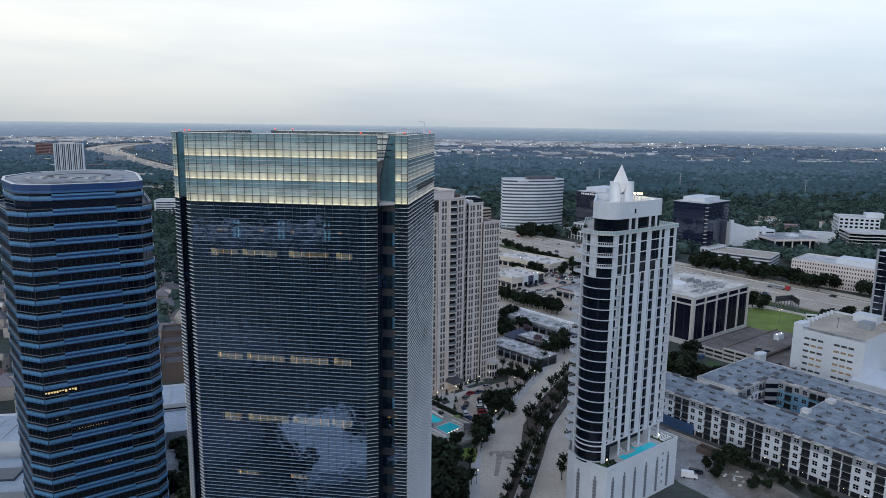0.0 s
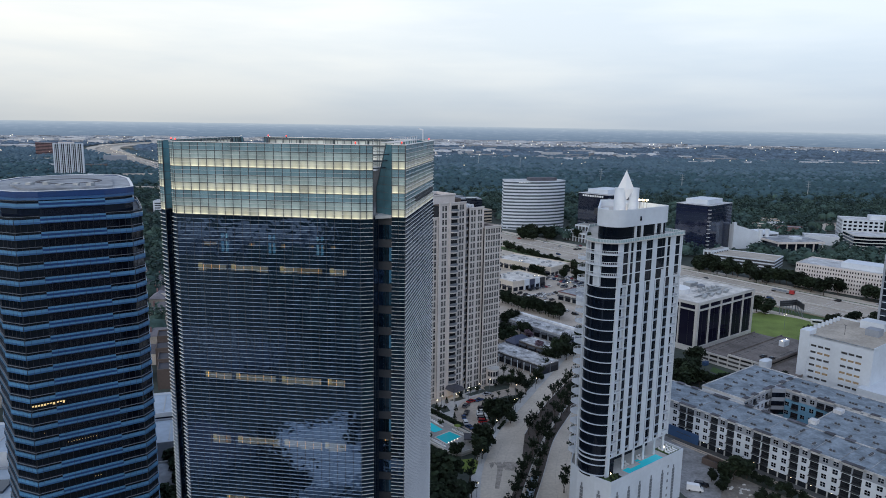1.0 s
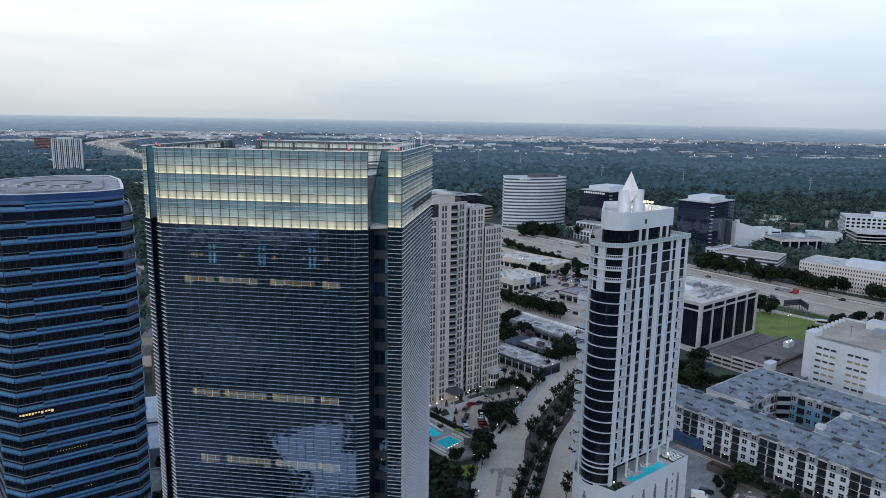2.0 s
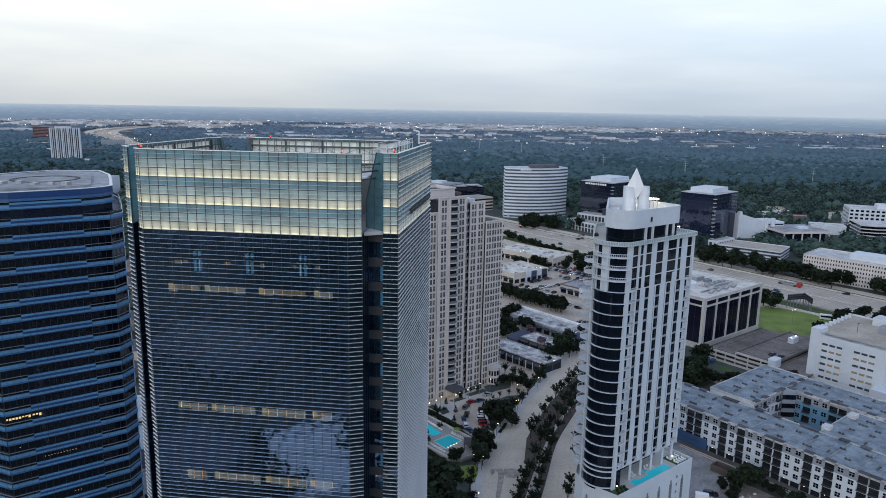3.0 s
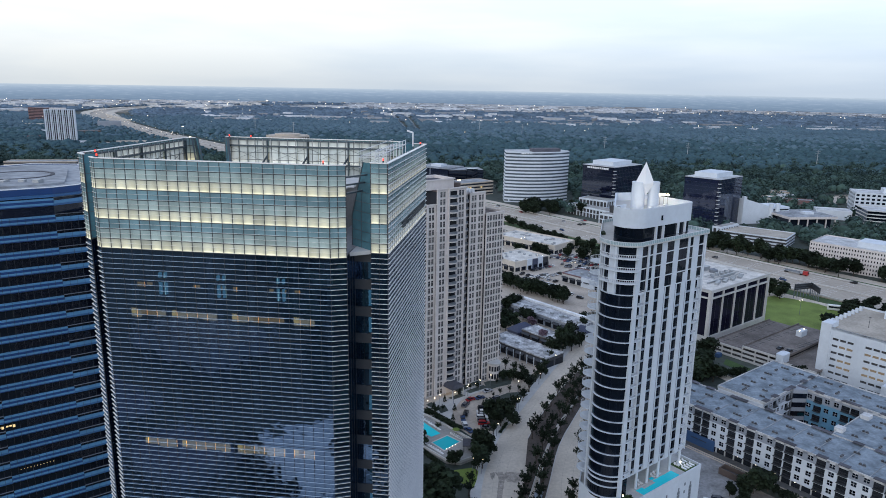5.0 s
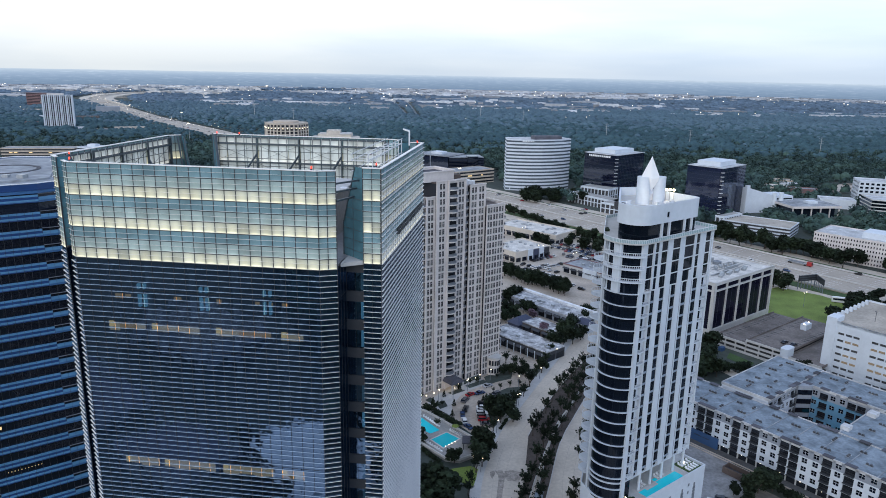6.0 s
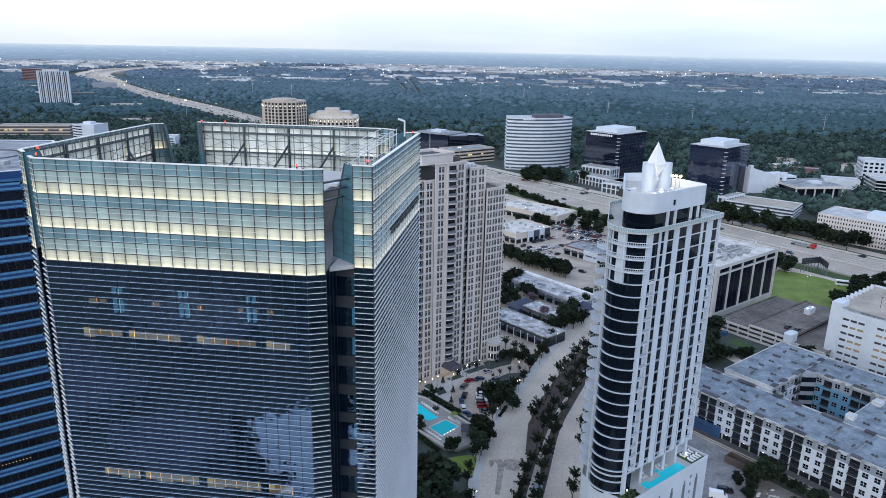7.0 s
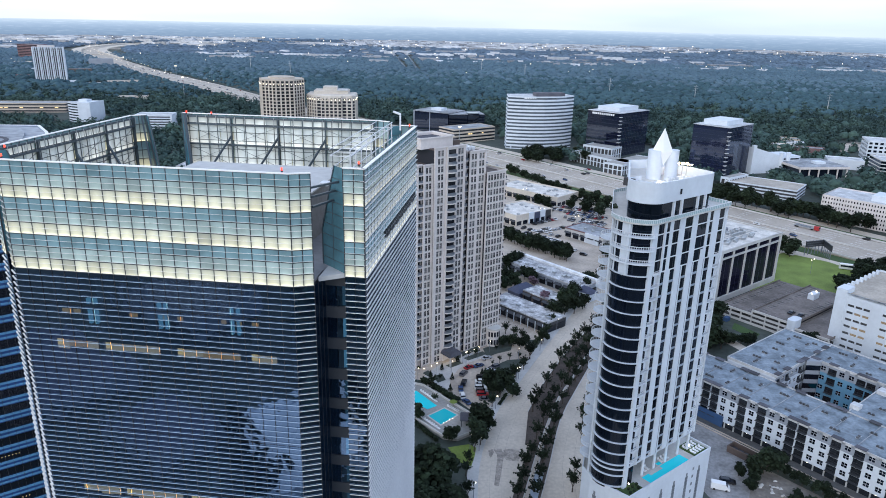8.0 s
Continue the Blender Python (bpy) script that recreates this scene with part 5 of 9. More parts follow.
# front: white piers with narrow window slots below, wide windows on the four upper floors
ff = Face((0.0, 1.2), (E0, 1.2))
ZT = WR - 4 * WF
slots = [(1.4, 4.2), (4.4, 6.5), (8.7, 10.7), (13.8, 15.9), (19.0, 21.2), (24.0, 26.2), (28.3, 31.0)]
wides = [(1.9, 4.7), (5.3, 6.7), (8.0, 10.6), (12.9, 16.2), (18.4, 22.7), (23.8, 25.4), (28.2, 30.6)]
for cuts, z0, z1 in ((slots, Z1, ZT), (wides, ZT, WR)):
    ed = [-0.1] + [v for c_ in cuts for v in c_] + [E0]
    for k in range(0, len(ed), 2):
        a, b = ed[k], ed[k + 1]
        if b - a < 0.05:
            continue
        part("pier", MB().fbox(ff, a, b, -0.45, 0.12, WZ - 0.1 if k == 0 and z0 == Z1 else z0, z1), M["white_wall"], white_tower, "tall white wall pier")
        if b - a > 2.4 and z0 == Z1:
            # raised rib on the broad piers, and a dark strip painted for a groove's shade
            part("pier_rib", MB().fbox(ff, a + 0.05, a + (b - a) * 0.52, 0.12, 0.24, z0 - 0.1, z1 + 3.0), M["white_wall"], white_tower)
            part("groove", MB().fbox(ff, b - 0.75, b - 0.52, 0.121, 0.126, z0, z1), M["grey_steel"], white_tower)
    for k, (a, b) in enumerate(cuts):
        for f in range(0, nf + 1):
            z = WR - (f + 1) * WF
            if z < z0 - 0.4 or z > z1 - 0.5:
                continue
            top = z0 == ZT
            part("spandrel", MB().fbox(ff, a, b, -0.45, 0.03, z - (0.12 if top else 0.25), z + (0.18 if top else 0.38)), M["white_metal"] if top else M["spandrel_grey"], white_tower)
            part("window", MB().fbox(ff, a + 0.03, a + 1.15 if k in (0, 6) and not top else b - 0.03, -0.1, -0.04, z + (0.18 if top else 0.38), z + WF - (0.12 if top else 0.25)), M["glass_black"], white_tower)
            if b - a > 2.0 and k not in (0, 6):
                part("window_bar", MB().fbox(ff, a + (b - a) * 0.62, a + (b - a) * 0.62 + 0.07, -0.04, 0.02, z + 0.18, z + WF - 0.12), M["dark_frame"], white_tower)
# stacked balconies: by the rounded end and at the east corner
for s0, s1 in ((1.5, 4.2), (28.3, 31.3)):
    for f in range(4, nf + 1):
        z = WR - 0.2 - f * WF
        if z < Z1 + 0.2:
            continue
        bal = part("balcony", MB().fbox(ff, s0, s1, -0.4, 0.42, z - 0.09, z + 0.09), M["white_wall"], white_tower)
        rl = MB().fbox(ff, s0, s1, 0.34, 0.42, z + 0.97, z + 1.06).fbox(ff, s0, s0 + 0.09, 0.1, 0.34, z + 0.98, z + 1.06).fbox(ff, s1 - 0.09, s1, 0.1, 0.34, z + 0.98, z + 1.06)
        for j in range(9):
            s = s0 + 0.05 + (s1 - s0 - 0.1) * j / 8
            rl.fbox(ff, s - 0.025, s + 0.025, 0.36, 0.40, z + 0.09, z + 0.97)
        part("balcony_rail", rl, M["white_metal"], bal, kind="stuff")
    part("wall", MB().fbox(ff, s0 + 1.25, s1 - 0.1, -0.46, -0.38, Z1, ZT), M["white_wall"], white_tower)
    part("pier", MB().fbox(ff, s1 - 0.12, s1 + 0.12, 0.1, 0.5, Z1, WR), M["white_wall"], white_tower, "slim white edge pier")
# east side wall
fe = Face((E0, 1.2), (E0, 1.2 + dep))
wall = MB()
for a, b in ((0, 1.0), (4.0, 5.2), (8.4, 9.4), (12.4, 14.0), (17.2, 18.4), (21.4, dep)):
    wall.fbox(fe, a, b, -0.2, 0.4, Z1, WR)
for f in range(nf):
    z = WR - (f + 1) * WF
    if z > Z1:
        wall.fbox(fe, 0, dep, -0.2, 0.2, z - 0.3, z + 0.3)
part("wall", wall, M["white_wall"], white_tower, kind="stuff")
# roof terrace with balustrade
roof = offset(plan, 0.85)
part("roof", MB().prism(roof, WR - 0.3, WR + 0.05), M["pale_concrete"], white_tower)
part("balcony_rail", MB().ring(offset(plan, 0.85), offset(plan, 0.68), WR + 0.88, WR + 1.02), M["white_metal"], white_tower)
bl = MB()
rp = offset(plan, 0.76)
for fc in faces_of(rp):
    n_ = max(1, int(fc.len / 0.8))
    for j in range(n_):
        x, y = fc.at(fc.len * j / n_)
        bl.beam((x, y, WR + 0.05), (x, y, WR + 0.9), 0.12)
part("baluster", bl, M["white_metal"], white_tower, kind="stuff")
part("rail_glass", MB().ring(offset(plan, 0.80), offset(plan, 0.76), WR + 0.08, WR + 0.86), M["rail_glass"], white_tower, "pale green glass rail panels")
part("planting", MB().prism(bow(AR + 0.2, 205, 246, 8) + bow(AR - 0.7, 246, 205, 8), WR + 0.05, WR + 0.5), M["leaf"], white_tower, "hedge on the roof terrace")
part("planting", MB().prism(bow(AR + 0.3, 160, 192, 8) + bow(AR - 1.2, 192, 160, 8), WR + 0.05, WR + 0.4), M["grass"], white_tower, "green bed on the roof terrace")
part("planting", MB().prism([(4.0, 17.1), (2.6, 15.4), (3.6, 14.9), (6.0, 17.4)], WR + 0.05, WR + 0.6), M["leaf"], white_tower)
# setback floor and drum
DZ0, DZ1 = 95.6, 100.7
drum = arc(3.2, 6.3, 5.0, 140, 268, 14) + arc(22.3, 3.4, 2.2, 270, 360, 5) + [(24.9, 21.5), (18.8, 24.4)]
part("setback_glass", MB().prism(offset(drum, -0.5), WR + 0.05, DZ0 + 0.1), M["glass_black"], white_tower, "dark glazed penthouse floor")
for x in (7.2, 10.4, 17.2, 20.4):
    part("pier", MB().box(x, x + 0.5, 1.2, 2.0, WR + 0.05, DZ0 + 0.1), M["white_wall"], white_tower)
part("setback_rail", MB().box(12, 22, 0.95, 1.05, WR + 1.2, WR + 1.3), M["dark_frame"], white_tower)
part("drum", MB().ring(drum, offset(drum, -0.45), DZ0, DZ1), M["white_wall"], white_tower, "plain white rounded parapet drum", smooth=False)
part("roof", MB().prism(offset(drum, -0.4), DZ0, 98.4), M["pale_concrete"], white_tower)
part("drum_window", MB().box(9.0, 9.6, 1.1, 1.4, DZ0 + 1.5, DZ0 + 2.8), M["glass_black"], white_tower)
part("roof_wall", MB().box(1.2, 5.6, 10.2, 10.5, 98.4, 100.4).box(4.0, 4.3, 6.2, 10.2, 98.4, 99.6), M["white_wall"], white_tower)
part("roof_wall", MB().box(0.6, 1.6, 9.0, 11.8, 98.4, 100.3), M["slab"], white_tower, "dark louvred roof screen")
# spire: faceted blade between two half-round shafts
SX, SY = 14.5, 11.5
AX, AY = 0.56, -0.83   # across the blade
FX, FY = -0.83, -0.56  # towards the boulevard


def sp(a, f, z):
    return (SX + AX * a + FX * f, SY + AY * a + FY * f, z)


for a_, f_, top, r_ in ((-1.35, 0.6, 105.8, 1.85), (2.75, -0.5, 105.9, 1.55)):
    c_ = sp(a_, f_, 0)
    ring_ = arc(c_[0], c_[1], r_, 0, 360, 24)[:-1]
    part("spire_shaft", MB().prism(ring_, 98.3, top), M["white_wall"], white_tower, "round white shaft")
blade = [sp(0.2, 0.8, 111.4), sp(-2.1, 1.2, 106.0), sp(2.7, 0.9, 105.7), sp(0.75, 1.3, 102.2), sp(0.4, 2.3, 105.4), sp(0.2, -0.4, 105.6)]
part("spire", MB().add(blade, [(0, 1, 4), (0, 4, 2), (1, 3, 4), (4, 3, 2), (0, 5, 1), (0, 2, 5), (1, 5, 3), (5, 2, 3)]), M["spire_lit"], white_tower, "pointed white floodlit spire blade")
for x, y in ((21.2, 11.9), (21.8, 11.0), (22.4, 10.1), (23.0, 9.2)):
    part("post", MB().beam((x, y, 98.4), (x, y, 101.6), 0.14), M["steel"], white_tower)
    part("floodlight", MB().beam((x - 0.2, y + 0.3, 101.7), (x + 0.2, y - 0.3, 101.7), 0.4, 0.5), M["lamp_flood"], white_tower, "bright warm floodlight")
flood = bpy.data.lights.new("floodlight", "POINT")
flood.energy, flood.shadow_soft_size, flood.color = 620, 0.4, (1.0, 0.86, 0.62)
a_ = radians(40)
fl_ob = new("floodlight_lamp", flood)
fl_ob.location = (46.6 + 21.6 * math.cos(a_) - 9.6 * math.sin(a_), 210.2 + 21.6 * math.sin(a_) + 9.6 * math.cos(a_), 103.6)
up_ = bpy.data.lights.new("uplight", "POINT")
up_.energy, up_.shadow_soft_size, up_.color = 230, 0.3, (1.0, 0.90, 0.72)
new("uplight_lamp", up_).location = (46.6 + 9.4 * math.cos(a_) - 7.0 * math.sin(a_), 210.2 + 9.4 * math.sin(a_) + 7.0 * math.cos(a_), 99.7)
for p, z in (((8.2, 6.4), 98.9), ((2.2, 7.4), 98.9), ((2.0, 0.9), WZ + 0.9), ((30.9, 1.5), WZ + 1.2)):
    part("lamp", MB().cyl(*p, 0.18, z, z + 0.35, 8), M["lamp_warm"], white_tower, "small warm lamp")
un = MB()
for k in range(9):
    x, y = 12 + (k % 5) * 2.1, 4.5 + (k // 5) * 2.2
    un.box(x, x + 1.1, y, y + 1.0, 98.35, 99.4 + 0.1 * (k % 3))
for k in range(4):
    un.box(19.0 + k * 1.2, 19.9 + k * 1.2, 14.0, 17.0, 98.35, 100.2)
un.box(10.5, 11.0, 4.2, 9.0, 98.35, 98.9).box(9.0, 13.0, 8.4, 8.8, 98.35, 98.8).box(16, 21.5, 8.0, 8.3, 98.35, 99.0)
part("roof_unit", un, M["white_metal"], white_tower, kind="stuff")
part("drum_window", MB().prism(arc(3.2, 6.3, 4.6, 150, 190, 5) + arc(3.2, 6.3, 4.5, 190, 150, 5), 98.6, DZ1 - 0.5), M["glass_black"], white_tower, "dark inner glazing of the drum")

# ---- beige apartment tower ----
condo = thing("apartment_tower", -16.3, 307.6, 0, 42.4, "beige apartment tower with bay windows and stacked balconies", "apartment tower")
CF = 3.08
# stepped front: each bay is its own wall plane (s0, s1, setback, floors)
bays_c = [(-14.0, 0.0, 0.6, 27), (0.0, 2.6, 1.6, 27), (2.6, 7.1, 0.2, 27), (7.1, 12.8, -0.8, 29), (12.8, 17.8, -1.4, 29), (17.8, 22.4, -0.8, 29), (22.4, 25.6, 1.6, 28), (25.6, 34.0, -0.4, 28), (34.0, 44.0, -2.0, 25)]
for i, (a, b, o, fl_) in enumerate(bays_c):
    fc = Face((a, o), (b, o))
    w_ = b - a
    part("glass_body", MB().box(a + 0.05, b - 0.05, o + 0.05, 24.0, 0, fl_ * CF - 0.3), M["glass_flat"], condo, "dark window glass behind the openings")
    wl_ = MB()
    if i in (1, 4, 6):
        # open balcony bay: slim side piers and thin floor bands
        pw = 0.25 if i != 4 else 0.5
        for s0, s1 in ((0, pw), (w_ - pw, w_)):
            wl_.fbox(fc, s0, s1, 0, 0.35, 0, fl_ * CF + 1)
        for f in range(fl_ + 1):
            wl_.fbox(fc, 0, w_, 0, 0.3, f * CF - 0.35, f * CF + (0.1 if f < fl_ else 1.0))
        wl_.fbox(fc, 0, w_, 0, 0.32, 0, 4.0)
    else:
        # tall narrow windows in close pairs between plain margins
        pairs = {0: 3, 7: 2, 8: 3}.get(i, 1)
        pw = w_ / pairs
        mu = MB()
        for q_ in range(pairs):
            half_w = min(1.6, pw / 2 - 0.12)
            in0, in1 = q_ * pw + pw / 2 - half_w, q_ * pw + pw / 2 + half_w
            sub = Face(fc.at(in0), fc.at(in1))
            cells = lattice(wl_, sub, 0, fl_, CF, 2, 1.22, 2.25, 0.45, 0.35)
            wl_.fbox(fc, q_ * pw, in0, 0, 0.36, 0, fl_ * CF + 0.8)
            wl_.fbox(fc, in1, q_ * pw + pw, 0, 0.36, 0, fl_ * CF + 0.8)
            panes(condo, "window", sub, cells, M["glass_flat"], 0.12, 0.05, cap=24)
            for s, z, ww, hh in cells:
                mu.fbox(sub, s + ww / 2 - 0.035, s + ww / 2 + 0.035, 0.15, 0.2, z, z + hh)
                mu.fbox(sub, s, s + ww, 0.15, 0.21, z + hh * 0.62, z + hh * 0.62 + 0.06)
                mu.fbox(sub, s - 0.1, s + ww + 0.1, 0.3, 0.48, z - 0.14, z)
        part("window_bar", mu, M["pale_concrete"], condo, kind="stuff")
    part("wall", wl_, M["beige_wall"], condo)
    for s in (0, w_):
        part("quoin", MB().fbox(fc, s - 0.22, s + 0.22, 0.0, 0.5, 0, fl_ * CF + 0.6), M["beige_wall"], condo)
    if i in (1, 4, 6):
        for f in range(1, fl_):
            z = f * CF
            if i == 4:
                pts = [(a + w_ / 2 + (w_ / 2 - 0.2) * math.cos(t), o - 0.2 - 1.5 * math.sin(t)) for t in [math.pi - math.pi * k / 8 for k in range(9)]]
            else:
                pts = [(a + 0.2, o - 0.2), (a + 0.2, o - 1.5), (b - 0.2, o - 1.5), (b - 0.2, o - 0.2)]
            bal = part("balcony", MB().prism(pts, z - 0.26, z + 0.2), M["beige_wall"], condo)
            part("balcony_rail", MB().ring(offset(pts, -0.02), offset(pts, -0.10), z + 0.2, z + 1.0), M["grey_steel"], bal, "dark metal rail")
    part("cornice", MB().fbox(fc, -0.3, w_ + 0.3, 0.0, 0.75, fl_ * CF + 0.5, fl_ * CF + 0.95), M["beige_wall"], condo)
    part("roof", MB().box(a, b, o, 24, fl_ * CF - 0.28, fl_ * CF + 0.1), M["brown_wall"], condo)
# east end wall with balconies in profile
fe = Face((44.0, -2.0), (44.0, 22.0))
wl_ = MB()
cells = lattice(wl_, fe, 0, 25, CF, 8, 1.4, 1.75, 0.75, 0.35)
part("wall", wl_, M["beige_wall"], condo)
for f in range(2, 25):
    bal = part("balcony", MB().box(44.3, 45.9, -1.6, 2.4, f * CF - 0.15, f * CF + 0.15), M["beige_wall"], condo)
    part("balcony_rail", MB().box(45.75, 45.85, -1.6, 2.4, f * CF + 0.15, f * CF + 1.1), M["dark_frame"], bal)
part("wall", MB().box(-14, 44, 23.6, 24.2, 0, 24 * CF), M["beige_wall"], condo)
pz = 29 * CF
part("penthouse", MB().ring([(3.0, 2.6), (19.0, 2.6), (19.0, 15), (3.0, 15)], [(3.5, 3.1), (18.5, 3.1), (18.5, 14.5), (3.5, 14.5)], pz, pz + 4.2), M["beige_wall"], condo, "beige rooftop plant screen")
part("penthouse_roof", MB().box(3.4, 18.6, 3.0, 14.6, pz, pz + 3.1), M["roof_dark"], condo, "dark sunken plant roof")
part("cornice", MB().ring([(2.6, 2.2), (19.4, 2.2), (19.4, 15.4), (2.6, 15.4)], [(3.1, 2.7), (18.9, 2.7), (18.9, 14.9), (3.1, 14.9)], pz + 3.8, pz + 4.3), M["beige_wall"], condo)
part("stair_head", MB().box(20.5, 24.0, 4.0, 9.0, pz - CF, pz + 1.8), M["brown_wall"], condo)
un = MB()
for k in range(8):
    un.box(25 + (k % 4) * 2, 26.3 + (k % 4) * 2, 4 + (k // 4) * 3, 5.6 + (k // 4) * 3, 28 * CF, 28 * CF + 1.5)
part("roof_unit", un, M["white_metal"], condo, kind="stuff")
# round turret and entrance canopy at the foot
tur = arc(40.2, -3.4, 2.9, 0, 360, 12)[:-1]
part("turret", MB().prism(tur, 0, 8.4), M["beige_wall"], condo, "round two-storey stone turret")
part("turret_cornice", MB().prism(offset(tur, 0.4), 8.0, 8.6), M["pale_concrete"], condo)
for k in range(7):
    a_ = radians(190 + k * 26)
    for z in (1.2, 4.8):
        x, y = 40.2 + 2.85 * math.cos(a_), -3.4 + 2.85 * math.sin(a_)
        part("window", MB().box(-0.45, 0.45, -0.06, 0.06, 0, 2.3), M["glass_window"], condo, "", (x, y, z), a_ + math.pi / 2)
part("canopy", MB().loft([(11, -8.2), (18, -8.2), (18, -2), (11, -2)], 4.2, [(12, -7.4), (17, -7.4), (17, -2), (12, -2)], 5.6), M["roof_dark"], condo, "dark hipped entrance canopy")
for x in (11.4, 17.6):
    part("column", MB().cyl(x, -7.9, 0.25, 0, 4.2, 8), M["pale_concrete"], condo)
part("entrance_light", MB().box(12, 17, -6, -3, 4.05, 4.15), M["ceiling_lit"], condo, "warm light under the canopy")
for x in (2, 6, 20, 25, 30):
    part("uplight", MB().cyl(x, -1.6 - 0.9, 0.16, 0.1, 0.4, 8), M["lamp_warm"], condo, "small warm uplight at the wall foot")

# pool terrace of the apartment tower
terrace = thing("pool_terrace", -4.0, 272.0, 0, 0, "raised pool terrace with stone paving and a low wall", "terrace")
tp = [(-13, -1), (0.2, -14.8), (5.3, -15.6), (13.4, -9.2), (9.9, 0.3), (-8.3, 19.5), (-15, 22), (-18, 10)]
part("deck", MB().prism(tp, 0, 1.0), M["concrete"], terrace)
part("wall", MB().ring(offset(tp, 0.05), offset(tp, -0.3), 0.9, 1.8), M["pale_concrete"], terrace)
part("pool", MB().prism([(-5.3, -2.0), (-0.7, -7.3), (4.8, -0.7), (0.2, 3.5)], 1.0, 1.08), M["pool_water"], terrace, "turquoise square pool")
part("pool", MB().prism([(-12.6, 14.1), (-12.2, 7.9), (-5.9, 2.4), (-2.6, 5.2), (-11.0, 15.6)], 1.0, 1.07), M["pool_water"], terrace, "turquoise long pool")
part("pool_edge", MB().ring(offset([(-5.3, -2.0), (-0.7, -7.3), (4.8, -0.7), (0.2, 3.5)], 0.5), [(-5.3, -2.0), (-0.7, -7.3), (4.8, -0.7), (0.2, 3.5)], 1.0, 1.1), M["pale_concrete"], terrace)
for k in range(22):
    if k < 8:
        x, y, a_ = -7.6 + 0.86 * k, -3.2 - 0.92 * k, 0.85
    elif k < 15:
        x, y, a_ = 2.0 + 0.66 * (k - 8), 4.6 - 0.62 * (k - 8), 0.85
    else:
        x, y, a_ = -8.6 + 0.9 * (k - 15), 15.0 - 1.1 * (k - 15), 0.85
    part("lounger", MB().box(-0.3, 0.3, -0.9, 0.9, 0.2, 0.32).box(-0.3, 0.3, 0.6, 0.9, 0.3, 0.8).box(-0.25, 0.25, -0.8, 0.8, 0.0, 0.2).mesh("lounger", M["sign_white"]), M["sign_white"], terrace, "", (x, y, 1.0), a_)
part("umbrella", MB().cyl(3.4, 5.0, 0.05, 1.0, 3.2, 6).cyl(3.4, 5.0, 1.5, 3.1, 3.7, 10, 0.1), M["lawn"], terrace, "lime green parasol")
for k in range(4):
    x, y = 0.6 + k * 1.1, -6.0 + k * 1.1
    part("pool_lamp", MB().cyl(x - 0.5, y - 0.4, 0.12, 1.08, 1.2, 8), M["lamp_warm"], terrace)
part("pavilion_roof", MB().box(6.0, 10.5, -8.5, -3.0, 3.4, 3.7).box(6.3, 6.6, -8.2, -7.9, 1, 3.4).box(9.9, 10.2, -8.2, -7.9, 1, 3.4).box(6.3, 6.6, -3.6, -3.3, 1, 3.4).box(9.9, 10.2, -3.6, -3.3, 1, 3.4), M["roof_dark"], terrace, "dark flat pool pavilion roof")

# ---- grey mid-rise apartment block round courtyards ----
midrise = thing("apartment_block", 88.0, 281.0, 0, -50, "four-storey white and grey apartment block with flat roofs and courtyards", "apartment block")
MH = 14.4
MG = 2.5  # open garage level under the flats


